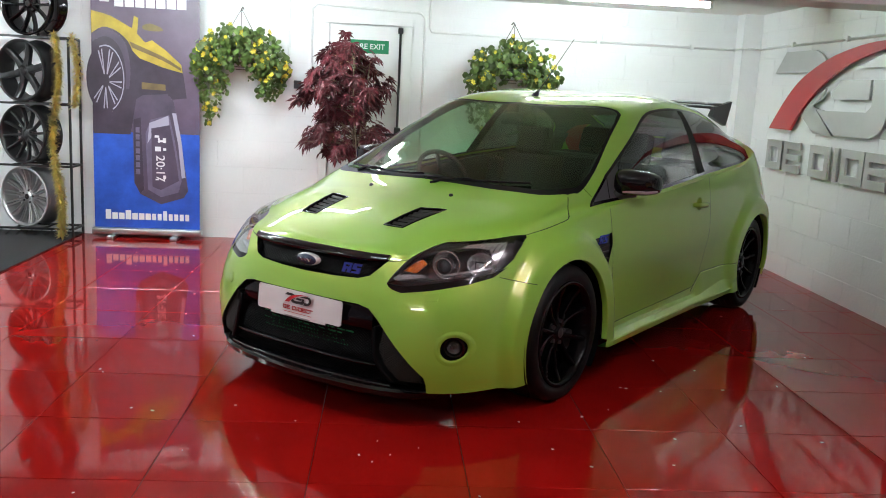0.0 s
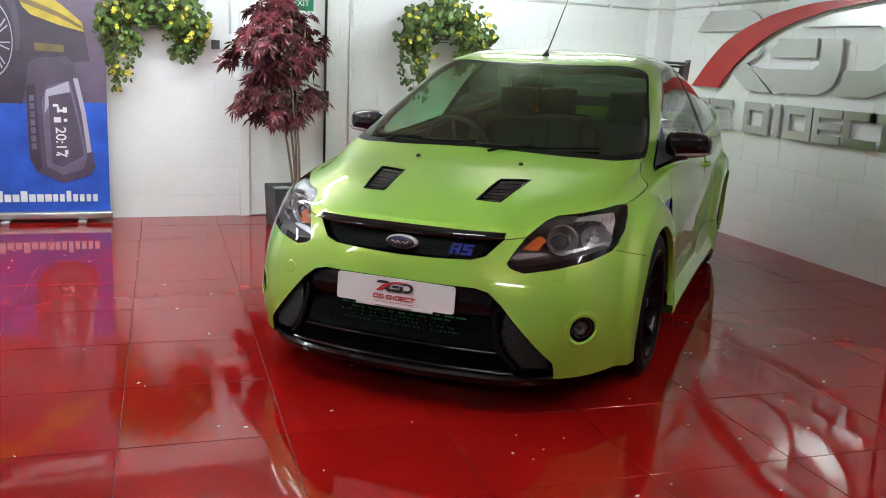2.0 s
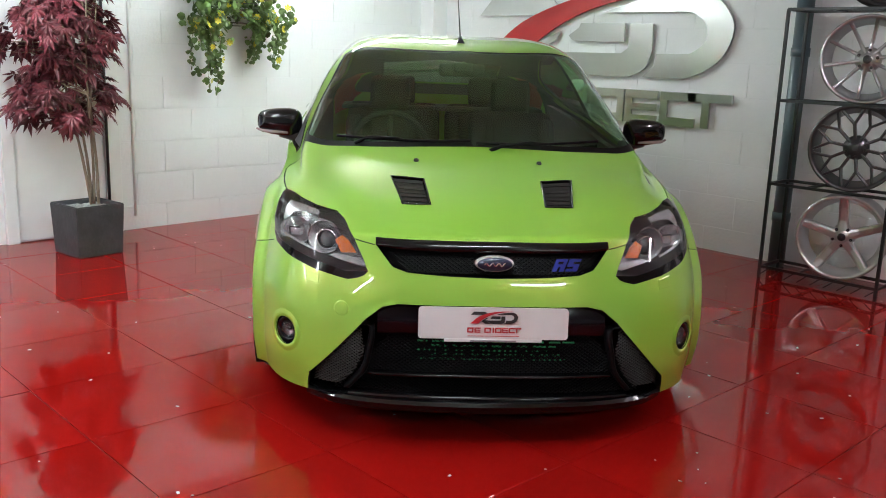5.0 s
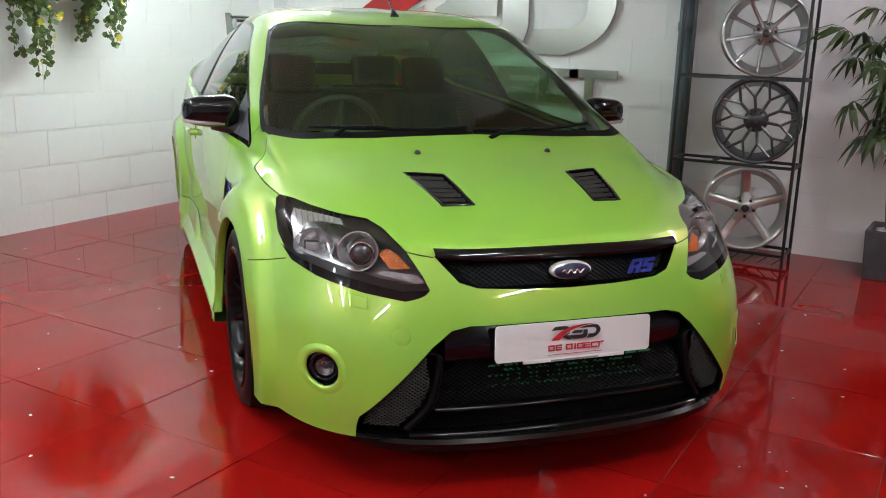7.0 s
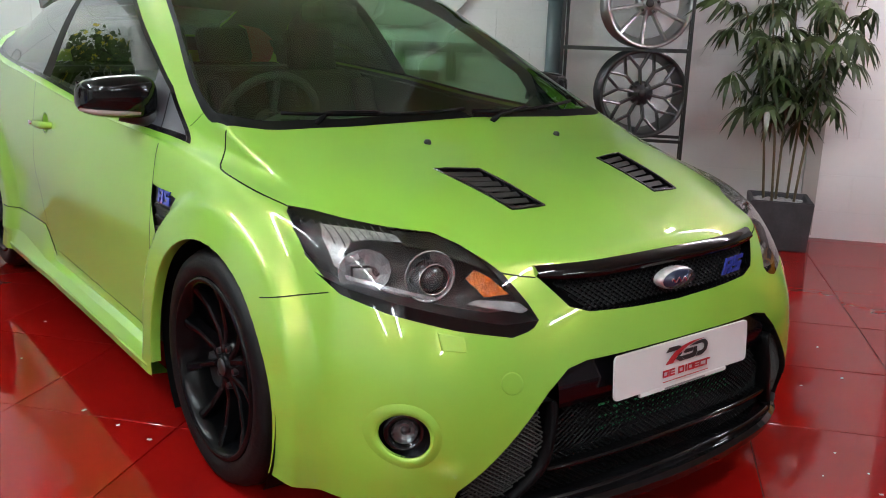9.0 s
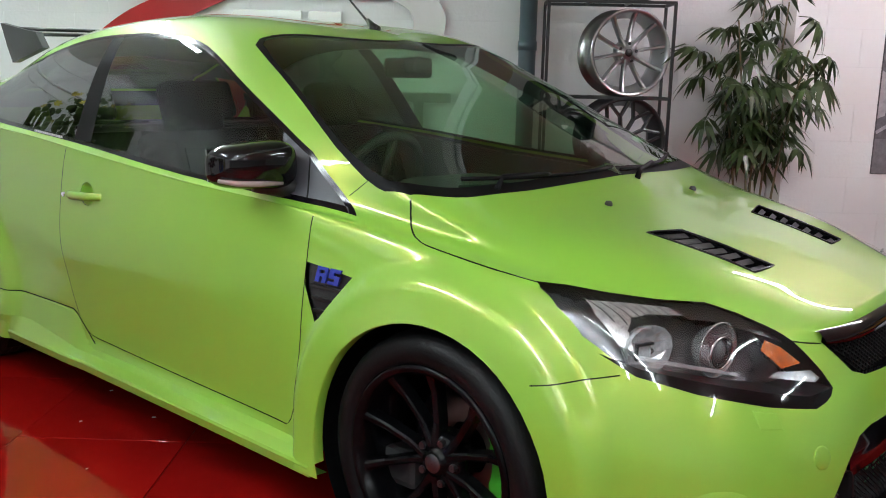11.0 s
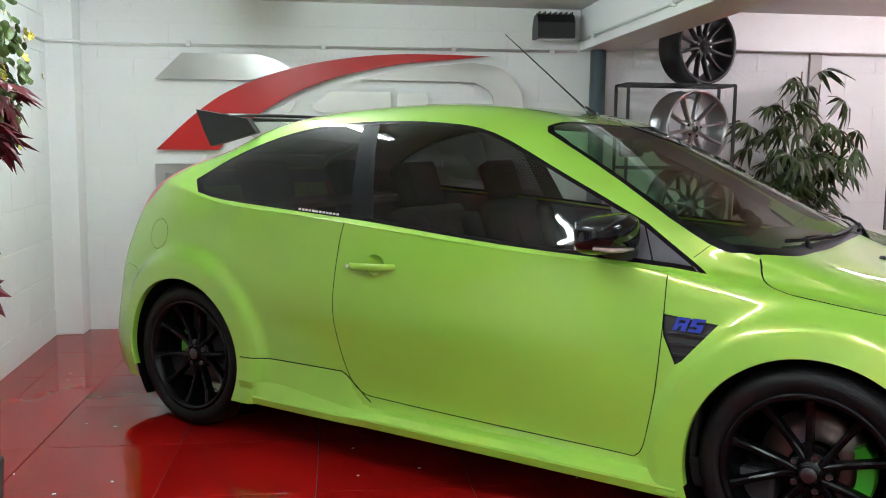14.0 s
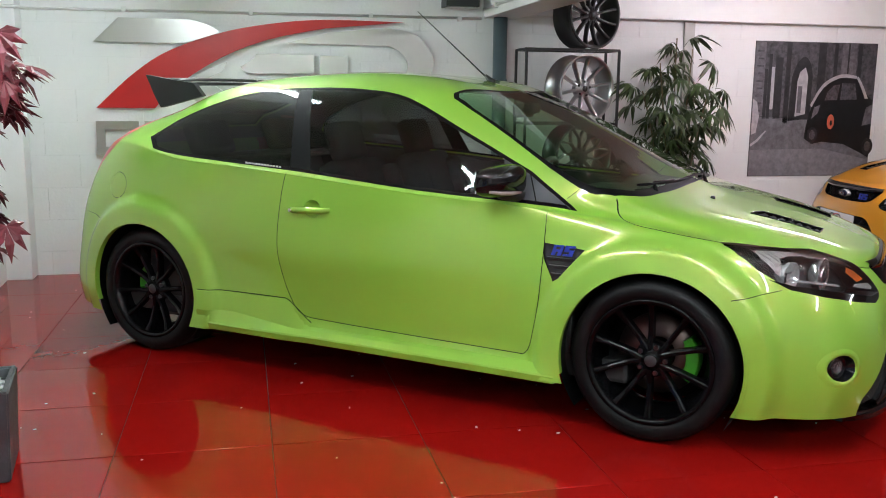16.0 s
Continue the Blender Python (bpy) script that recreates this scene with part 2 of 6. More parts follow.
# pilaster in the corner, ceiling beam and bulkhead over the wheel rack
tagged(link_bm("pilaster", box(3.82, RIGHT, 9.10, 9.31, 0, CEIL_Z, 0.006), WALL), "white painted square corner pilaster", "pilaster", kind="structure")
tagged(link_bm("beam", box(LEFT, RIGHT, 5.42, 5.70, 1.955, CEIL_Z, 0.006), WHITE), "white painted ceiling beam", "beam", kind="structure")
tagged(link_bm("bulkhead", box(3.88, RIGHT, FRONT, 5.42, 1.975, CEIL_Z, 0.006), WHITE), "white boxed bulkhead along the wall top", "bulkhead", kind="structure")


def tube_fixture(x, y, along="x", length=1.5, glow=None):
    m = pose(x, y, CEIL_Z, 0, 0, 0 if along == "x" else 90)
    t = thing("ceiling_light", m, "white fluorescent batten light on the ceiling, real or added fill", "light", "ceiling lights")
    part("body", box(-length / 2 - 0.03, length / 2 + 0.03, -0.045, 0.045, -0.045, -0.001, 0.006), WHITE, t)
    bm = bmesh.new()
    add_tube(bm, [(-length / 2, 0, -0.068), (length / 2, 0, -0.068)], 0.02, 10)
    part("tube", bm, glow or LAMP_ON, t, "glowing white tube", True)
    for s in (-1, 1):
        part("holder", box(s * (length / 2 + 0.012) - 0.014, s * (length / 2 + 0.012) + 0.014, -0.025, 0.025, -0.095, -0.04, 0.004), WHITE, t)
    return t


# only the first batten is real; the rest are unseen fill added for the flank
for lx, ly, ll in ((2.3, 7.9, 1.5), (-0.5, 7.75, 1.5), (-1.5, 6.4, 1.2), (-3.3, 6.2, 1.5), (-3.9, 7.3, 1.5)):
    tube_fixture(lx, ly, "x", ll)
# the bay beyond the beam has a pinker tube by the wall
tube_fixture(2.38, 3.35, "y", 1.5, LAMP_BAY)
# unseen fill battens, added to brighten the car's front and the near floor
for lx, ly, ll in ((-0.4, 4.1, 0.9), (-3.6, 4.1, 1.5), (-1.2, 1.0, 1.1)):
    tube_fixture(lx, ly, "x", ll)


# ---- the green hatchback ----
# Loft curves, half the car: forward, outward, up, from the front axle's middle on the floor.
CURVES = {
    "hem": [(.86, 0, .165), (.85, .25, .165), (.82, .45, .165), (.755, .62, .165), (.64, .745, .165), (.47, .825, .165), (.33, .85, .16), (0, .88, .19),
            (-.33, .91, .205), (-.6, .915, .205), (-1, .915, .208), (-1.5, .915, .2), (-2, .92, .19), (-2.3, .92, .19), (-2.7, .9, .2),
            (-3, .87, .185), (-3.25, .78, .19), (-3.38, .6, .2), (-3.43, .3, .21), (-3.44, 0, .21)],
    "low": [(.875, 0, .3), (.868, .25, .3), (.84, .45, .3), (.77, .63, .3), (.655, .758, .3), (.48, .838, .3), (.33, .862, .3), (0, .9, .33),
            (-.33, .905, .29), (-.6, .885, .3), (-1, .88, .3), (-1.5, .88, .3), (-2, .895, .32), (-2.3, .91, .33), (-2.7, .915, .35),
            (-3, .89, .34), (-3.26, .8, .33), (-3.4, .6, .33), (-3.46, .3, .33), (-3.47, 0, .33)],
    "mid": [(.855, 0, .47), (.85, .25, .47), (.82, .45, .47), (.755, .63, .47), (.65, .75, .47), (.48, .833, .48), (.33, .866, .49), (0, .91, .5),
            (-.33, .895, .48), (-.6, .89, .48), (-1, .89, .48), (-1.5, .89, .48), (-2, .89, .5), (-2.3, .91, .52), (-2.7, .925, .55),
            (-2.98, .89, .55), (-3.23, .8, .52), (-3.37, .6, .52), (-3.43, .3, .52), (-3.44, 0, .52)],
    "flank": [(.825, 0, .6), (.815, .25, .6), (.775, .45, .605), (.7, .62, .615), (.6, .73, .625), (.45, .805, .64), (.3, .845, .65), (0, .885, .66),
              (-.33, .885, .65), (-.6, .892, .65), (-1, .9, .65), (-1.5, .905, .66), (-2, .905, .68), (-2.35, .91, .7), (-2.7, .915, .72),
              (-2.95, .88, .75), (-3.17, .8, .75), (-3.29, .6, .74), (-3.34, .3, .74), (-3.35, 0, .74)],
    "shoulder": [(.775, 0, .7), (.765, .25, .705), (.72, .43, .71), (.64, .58, .72), (.54, .69, .735), (.4, .77, .76), (.26, .8, .785), (0, .83, .825),
                 (-.33, .845, .86), (-.6, .865, .89), (-1, .88, .915), (-1.5, .885, .95), (-2, .88, .985), (-2.4, .87, 1.), (-2.7, .85, 1.03),
                 (-2.9, .81, 1.04), (-3.06, .74, 1.03), (-3.13, .56, 1.02), (-3.17, .3, 1.02), (-3.18, 0, 1.02)],
    "belt": [(.745, 0, .735), (.735, .22, .738), (.69, .39, .745), (.6, .52, .755), (.49, .62, .775), (.35, .69, .8), (.2, .735, .825), (-.05, .755, .865),
             (-.36, .785, .905), (-.6, .835, .925), (-1, .855, .945), (-1.5, .862, .985), (-2, .855, 1.02), (-2.4, .84, 1.045), (-2.7, .8, 1.105),
             (-2.85, .76, 1.13), (-2.96, .68, 1.13), (-3.02, .52, 1.13), (-3.05, .28, 1.13), (-3.06, 0, 1.13)],
    "rail": [(.735, 0, .742), (.69, .18, .757), (.6, .31, .788), (.49, .41, .820), (.36, .49, .851), (.21, .54, .881), (.05, .6, .909), (-.16, .69, .965),
             (-.45, .655, 1.1), (-.75, .6, 1.25), (-1.1, .57, 1.385), (-1.55, .56, 1.425), (-2, .55, 1.41), (-2.4, .54, 1.36), (-2.7, .53, 1.26),
             (-2.8, .52, 1.23), (-2.86, .48, 1.22), (-2.9, .38, 1.22), (-2.93, .2, 1.22), (-2.935, 0, 1.22)],
    "spine": [(.735, 0, .742), (.66, 0, .775), (.55, 0, .815), (.42, 0, .85), (.28, 0, .88), (.14, 0, .912), (.02, 0, .955), (-.25, 0, 1.09),
              (-.52, 0, 1.22), (-.8, 0, 1.335), (-1.12, 0, 1.425), (-1.55, 0, 1.468), (-2, 0, 1.46), (-2.4, 0, 1.42), (-2.68, 0, 1.36),
              (-2.75, 0, 1.32), (-2.82, 0, 1.28), (-2.86, 0, 1.25), (-2.9, 0, 1.235), (-2.935, 0, 1.22)],
}
AXLES, HUB_Z, TYRE_R = (0.0, -2.64), 0.330, 0.330


def pchip(ys, t):
    """Shape-keeping cubic through ys at 0, 1, 2, ... for an array t."""
    ys = np.asarray(ys, float)
    d = np.diff(ys, axis=0)
    m = np.zeros_like(ys)
    s = d[:-1] * d[1:]
    with np.errstate(divide="ignore", invalid="ignore"):
        h = np.where(s > 0, 2 * d[:-1] * d[1:] / (d[:-1] + d[1:]), 0)
    # soft mean of the harmonic and the plain slope keeps curves round
    plain = (d[:-1] + d[1:]) / 2
    m[1:-1] = np.where(s > 0, 0.35 * h + 0.65 * plain, 0.5 * plain)
    m[0], m[-1] = d[0], d[-1]
    i = np.clip(t.astype(int), 0, len(ys) - 2)
    f = (t - i)[:, None]
    return (ys[i] * (1 + 2 * f) * (1 - f) ** 2 + m[i] * f * (1 - f) ** 2 + ys[i + 1] * f * f * (3 - 2 * f) + m[i + 1] * f * f * (f - 1))


def flare(x, z):
    """How far the wheel arches swell outward."""
    out = 0.0
    for ax in AXLES:
        r = math.hypot(x - ax, (z - HUB_Z))
        if z > 0.12:
            q = min(max((r - 0.440) / 0.062, 0), 1)
            out += 0.036 * (1 - q * q * (3 - 2 * q))
    return out


from mathutils.bvhtree import BVHTree


def half_shell(ns=11, nv=9):
    names = list(CURVES)
    n = len(CURVES["hem"])
    t = np.linspace(0, n - 1, (n - 1) * ns + 1)
    lines = np.array([pchip(CURVES[k], t) for k in names])
    tv = np.linspace(0, len(names) - 1, (len(names) - 1) * nv + 1)
    grid = np.array([pchip(lines[:, i], tv) for i in range(len(t))])
    bm = bmesh.new()
    vs = []
    for i in range(grid.shape[0]):
        row = []
        for j in range(grid.shape[1]):
            x, y, z = grid[i, j]
            if y > 0.55 and z < 0.93:
                y += flare(x, z) * min(1, (y - 0.55) / 0.3)
            row.append(bm.verts.new((x, max(y, 0.0), z)))
        vs.append(row)
    for i in range(len(vs) - 1):
        for j in range(len(vs[0]) - 1):
            bm.faces.new((vs[i][j], vs[i + 1][j], vs[i + 1][j + 1], vs[i][j + 1]))
    bmesh.ops.remove_doubles(bm, verts=bm.verts[:], dist=0.0006)
    bmesh.ops.dissolve_degenerate(bm, edges=bm.edges[:], dist=0.0002)
    return bm


AX = {"y": (0, 2), "x": (1, 2), "z": (0, 1)}


def inside(p, poly):
    x, y = p
    hit = False
    j = len(poly) - 1
    for i in range(len(poly)):
        (xi, yi), (xj, yj) = poly[i], poly[j]
        if (yi > y) != (yj > y) and x < (xj - xi) * (y - yi) / (yj - yi) + xi:
            hit = not hit
        j = i
    return hit


def cut(bm, poly, axis, keep=lambda c, n: True, take=True):
    """Cuts the outline poly, seen along axis, into the faces that keep() allows; takes what lies inside out as a bmesh."""
    a, b = AX[axis]
    lo = [min(p[k] for p in poly) - 0.02 for k in (0, 1)]
    hi = [max(p[k] for p in poly) + 0.02 for k in (0, 1)]
    bm.normal_update()

    def entry(f):
        us = [v.co[a] for v in f.verts]
        ws = [v.co[b] for v in f.verts]
        return f, min(us), max(us), min(ws), max(ws)

    def ok(e):
        return e[2] > lo[0] and e[1] < hi[0] and e[4] > lo[1] and e[3] < hi[1] and keep(e[0].calc_center_median(), e[0].normal)
    faces = [e for e in map(entry, bm.faces) if ok(e)]
    for i in range(len(poly)):
        p, q = Vector(poly[i - 1]), Vector(poly[i])
        d = q - p
        if d.length < 1e-6:
            continue
        no = Vector((0, 0, 0))
        no[a], no[b] = -d[1], d[0]
        co = Vector((0, 0, 0))
        co[a], co[b] = p
        u0, u1 = min(p[0], q[0]) - 0.001, max(p[0], q[0]) + 0.001
        w0, w1 = min(p[1], q[1]) - 0.001, max(p[1], q[1]) + 0.001
        hitf = []
        for f, fu0, fu1, fw0, fw1 in faces:
            if fu1 > u0 and fu0 < u1 and fw1 > w0 and fw0 < w1:
                side = [(v.co - co).dot(no) for v in f.verts]
                if max(side) > 0 and min(side) < 0:
                    hitf.append(f)
        if not hitf:
            continue
        gone = set(hitf)
        geom = hitf + list({e for f in hitf for e in f.edges}) + list({v for f in hitf for v in f.verts})
        r = bmesh.ops.bisect_plane(bm, geom=geom, dist=1e-5, plane_co=co, plane_no=no)
        fresh = {g for g in r["geom"] if isinstance(g, bmesh.types.BMFace)} | {g for g in hitf if g.is_valid}
        for g in fresh:
            g.normal_update()
        faces = [e for e in faces if e[0] not in gone and e[0].is_valid] + [entry(g) for g in fresh]
    faces = [e[0] for e in faces]
    sel = []
    for f in faces:
        c = f.calc_center_median()
        if inside((c[a], c[b]), poly):
            sel.append(f)
    if not take:
        return sel
    return lift(bm, sel)


def lift(bm, sel):
    """Takes faces out of bm into a bmesh of their own."""
    out = bmesh.new()
    vm = {}
    for f in sel:
        vs = []
        for v in f.verts:
            if v not in vm:
                vm[v] = out.verts.new(v.co)
            vs.append(vm[v])
        try:
            out.faces.new(vs)
        except ValueError:
            pass
    bmesh.ops.delete(bm, geom=sel, context="FACES")
    return out


def mirrored(bm):
    c = bm.copy()
    for v in c.verts:
        v.co.y = -v.co.y
    bmesh.ops.reverse_faces(c, faces=c.faces[:])
    return c


def merge(a, b):
    """Adds the geometry of b to a and welds the seam."""
    vm = {v: a.verts.new(v.co) for v in b.verts}
    for f in b.faces:
        try:
            a.faces.new([vm[v] for v in f.verts])
        except ValueError:
            pass
    b.free()
    bmesh.ops.remove_doubles(a, verts=a.verts[:], dist=0.0006)
    return a


def shift_bm(bm, d):
    for v in bm.verts:
        v.co += Vector(d)
    return bm


def ring(cx, cy, r, n=36, ry=None):
    return [(cx + r * math.cos(2 * math.pi * k / n), cy + (ry or r) * math.sin(2 * math.pi * k / n)) for k in range(n)]


def strip(points, w):
    """A thin closed outline along an open polyline."""
    pts = [Vector(p) for p in points]
    left, right = [], []
    for i, p in enumerate(pts):
        d = (pts[min(i + 1, len(pts) - 1)] - pts[max(i - 1, 0)]).normalized()
        n = Vector((-d.y, d.x)) * w / 2
        left.append(tuple(p + n))
        right.append(tuple(p - n))
    return left + right[::-1]


def smooth_line(points, n=6, closed=False):
    pts = [np.array(p, float) for p in points]
    if closed:
        pts = pts + pts[:1]
    t = np.linspace(0, len(pts) - 1, (len(pts) - 1) * n + 1)
    out = []
    m = len(pts)
    for u in t:
        i = min(int(u), m - 2)
        f = u - i
        if closed:
            p0, p1, p2, p3 = pts[(i - 1) % (m - 1)], pts[i], pts[i + 1], pts[(i + 2) % (m - 1)]
        else:
            p0, p1, p2, p3 = pts[max(i - 1, 0)], pts[i], pts[i + 1], pts[min(i + 2, m - 1)]
        out.append(tuple(0.5 * (2 * p1 + (p2 - p0) * f + (2 * p0 - 5 * p1 + 4 * p2 - p3) * f * f + (3 * p1 - p0 - 3 * p2 + p3) * f ** 3)))
    return out[:-1] if closed else out


def inset(poly, d):
    """The outline moved inward by d (for an outline given in either turn)."""
    area = sum(poly[i - 1][0] * poly[i][1] - poly[i][0] * poly[i - 1][1] for i in range(len(poly)))
    s = 1 if area > 0 else -1
    out = []
    n = len(poly)
    for i in range(n):
        p, a, b = Vector(poly[i]), Vector(poly[i - 1]), Vector(poly[(i + 1) % n])
        t = (b - a).normalized()
        out.append(tuple(p + s * d * Vector((-t.y, t.x))))
    return out


# outlines seen from the side (forward, up)
DLO = smooth_line([(-.345, .892), (-.56, .915), (-1.05, .941), (-1.61, .988), (-1.99, 1.012), (-2.449, 1.040), (-2.62, 1.068)], 3) + \
    smooth_line([(-2.69, 1.121), (-2.565, 1.217), (-2.307, 1.314), (-2.06, 1.363), (-1.78, 1.381), (-1.473, 1.376), (-1.207, 1.335), (-.858, 1.181), (-.563, 1.042)], 4)
# from above (forward, outward)
SCREEN = smooth_line([(-.02, 0), (-.03, .14), (-.05, .394), (-.075, .53), (-.103, .641), (-.150, .705), (-.205, .742)], 3) + \
    smooth_line([(-.285, .752), (-.36, .750), (-.50, .731), (-.632, .701), (-.78, .664), (-.907, .637), (-1.005, .612)], 2) + \
    smooth_line([(-1.02, .585), (-1.0, .5), (-.955, .3), (-.93, .0)], 3) + [(-.93, -.05), (-.02, -.05)]
SHUT = smooth_line([(.232, .776), (.09, .802), (-.07, .812), (-.125, .799), (-.165, .775), (-.198, .748)], 4)
BONNET_VENT = [(.297, .233), (.266, .362), (.535, .317), (.542, .215)]
# from the front (outward, up)
MAW = [(-.05, .512), (.33, .512), (.385, .50), (.44, .455), (.64, .235), (.645, .205), (.645, .10), (-.05, .10)]
GRILLE = [(-.05, .715), (.40, .709), (.412, .700), (.352, .632), (.30, .616), (.15, .608), (-.05, .604)]
HEADLIGHT = [(.437, .612), (.452, .648), (.487, .711), (.527, .760), (.56, .779), (.64, .786), (.70, .796), (.74, .806), (.776, .810), (.79, .800),
             (.802, .770), (.808, .72), (.797, .682), (.775, .667), (.705, .648), (.61, .626), (.516, .607)]
BROW = [(.437, .612), (.450, .598), (.47, .589), (.507, .580), (.62, .599), (.73, .627), (.785, .652), (.806, .690), (.797, .682), (.775, .667), (.705, .648), (.61, .626), (.516, .607)]


def wheel(parent, place, turn, radius, width, spoke_pairs, rim_mat, tyre_mat=None, rim_r=None, paired=True, cap_mat=None, sub=True, fork=True):
    """A wheel about its local y axis, face towards -y."""
    rim_r = rim_r or radius * 0.76
    if isinstance(place, Matrix):
        m = place
    else:
        m = Matrix.Translation(place) @ turn
    w = width / 2
    if tyre_mat:
        bm = bmesh.new()
        add_lathe(bm, [(rim_r, -w * .86), (rim_r + .012, -w * .97), ((rim_r + radius) / 2, -w * 1.02), (radius - .018, -w * .93), (radius - .004, -w * .72), (radius, -w * .4),
                       (radius, w * .4), (radius - .004, w * .72), (radius - .018, w * .93), ((rim_r + radius) / 2, w * 1.02), (rim_r + .012, w * .97), (rim_r, w * .86)], seg=56)
        base = part("tyre", bm, tyre_mat, parent, "black low-profile tyre", True, m) if sub else None
        # tread grooves
        for k in (-.45, -.15, .15, .45):
            bm = bmesh.new()
            add_lathe(bm, [(radius + .0006, w * k - .004), (radius + .0012, w * k), (radius + .0006, w * k + .004)], seg=56)
            part("groove", bm, BLACK_PLASTIC, base)
    bm = bmesh.new()
    r = rim_r
    add_lathe(bm, [(r + .006, -w * .9), (r + .006, -w * .97), (r - .004, -w * 1.0), (r - .016, -w * .93), (r - .022, -w * .6), (r - .05, w * .1), (r - .03, w * .8), (r, w * .95), (r + .006, w * .9),
                   (r - .02, w * .78), (r - .038, w * .1), (r - .012, -w * .6), (r + .006, -w * .9)], seg=56)
    rim = part("rim", bm, rim_mat, parent, "", True, m)
    # spokes
    n = spoke_pairs
    for k in range(n if fork == "mesh" else 0):
        bm = bmesh.new()
        t0 = 2 * math.pi * k / n
        at = lambda rad, t, y: Vector((rad * math.cos(t), y, rad * math.sin(t)))
        knot = at(r * .56, t0, -w * .70)
        for a_, b_, hw in ((at(.05, t0, -w * .60), knot, .010), (knot, at(r - .012, t0 + .27, -w * .84), .0085), (knot, at(r - .012, t0 - .27, -w * .84), .0085)):
            d = (b_ - a_).normalized()
            u = Vector((-d.z, 0, d.x)).normalized()
            rows = [[bm.verts.new(c + u * o + Vector((0, e, 0))) for o, e in ((hw, .030), (hw * .8, .003), (0, 0), (-hw * .8, .003), (-hw, .030))] for c in (a_, b_)]
            for q in range(5):
                bm.faces.new((rows[0][q], rows[0][(q + 1) % 5], rows[1][(q + 1) % 5], rows[1][q]))
        part("spoke", bm, rim_mat, rim, "", False)
    for k in range(0 if fork == "mesh" else n):
        bm = bmesh.new()
        for s in ((-1, 1) if paired else (0,)):
            t0 = 2 * math.pi * k / n + s * (0.10 if fork else 0.14)
            t1 = 2 * math.pi * k / n + s * (0.24 if fork else 0.14) * (10 / n if n > 5 else 1.25) * (0.6 if n > 5 else 1)
            p0 = Vector((.04 * math.cos(t0), 0, .04 * math.sin(t0)))
            p1 = Vector(((r - .012) * math.cos(t1), 0, (r - .012) * math.sin(t1)))
            d = (p1 - p0).normalized()
            u = Vector((-d.z, 0, d.x))
            ww = ((.012, .016) if paired else (.030, .026)) if n <= 6 else ((.006, .007) if paired else (.011, .012))
            rows = []
            for f, yy, hw in ((0, -w * .62, ww[0] * 1.25), (.3, -w * .56, ww[0]), (.7, -w * .66, ww[0]), (.93, -w * .82, ww[1]), (1.0, -w * .86, ww[1] * 1.3)):
                c = p0.lerp(p1, f)
                rows.append([bm.verts.new(c + u * hw + Vector((0, yy + .035, 0))), bm.verts.new(c + u * hw * .8 + Vector((0, yy + .004, 0))),
                             bm.verts.new(c + u * hw * .35 + Vector((0, yy, 0))), bm.verts.new(c - u * hw * .35 + Vector((0, yy, 0))),
                             bm.verts.new(c - u * hw * .8 + Vector((0, yy + .004, 0))), bm.verts.new(c - u * hw + Vector((0, yy + .035, 0)))])
            for ra, rb in zip(rows, rows[1:]):
                for q in range(6):
                    bm.faces.new((ra[q], ra[(q + 1) % 6], rb[(q + 1) % 6], rb[q]))
        part("spoke", bm, rim_mat, rim if sub else parent, "", False, None if sub else m)
    bm = bmesh.new()
    add_lathe(bm, [(.001, -w * .70), (.026, -w * .70), (.032, -w * .66), (.036, -w * .6), (.060, -w * .56), (.072, -w * .45), (.075, -w * .1), (.001, -w * .1)], seg=28)
    part("hub", bm, rim_mat, rim if sub else parent, "", True, None if sub else m)
    for k in range(5):
        t = 2 * math.pi * (k + .5) / 5
        bm = bmesh.new()
        add_lathe(bm, [(.001, -w * .64), (.009, -w * .64), (.011, -w * .55), (.011, -w * .4)], seg=8, centre=(.054 * math.cos(t), 0, .054 * math.sin(t)))
        part("wheel_nut", bm, cap_mat or GUNMETAL, rim if sub else parent, "", False, None if sub else m)
    bm = bmesh.new()
    add_lathe(bm, [(.001, -w * .735), (.020, -w * .735), (.024, -w * .71), (.024, -w * .6)], seg=24)
    part("centre_cap", bm, cap_mat or SILVER, rim if sub else parent, "", True, None if sub else m)
    return rim


def mesh_grid(bm, u0, u1, w0, w1, place, pitch=.022, bar=.0028):
    """Crossing slanted bars over a window of a surface; place(u, w) gives the point, or None outside."""
    span = (u1 - u0) + (w1 - w0) * 2
    for s in (1, -1):
        k = -span
        while k < span:
            run = []
            m = int((w1 - w0) / .012) + 1
            for i in range(m + 1):
                w = w0 + (w1 - w0) * i / m
                u = u0 + k + s * (w - w0) * 1.5
                p = place(u, w) if u0 <= u <= u1 else None
                if p is not None:
                    run.append(p)
                if (p is None or i == m) and len(run) > 1:
                    add_tube(bm, [run[0], run[len(run) // 2], run[-1]] if len(run) > 2 else run, bar, 4)
                if p is None:
                    run = []
            k += pitch


def solid(ob, thick, inner=None, offset=-1):
    md = ob.modifiers.new("solid", "SOLIDIFY")
    md.thickness, md.offset = thick, offset
    if inner:
        ob.data.materials.append(inner)
        md.material_offset = 1
        md.material_offset_rim = 0
    return ob


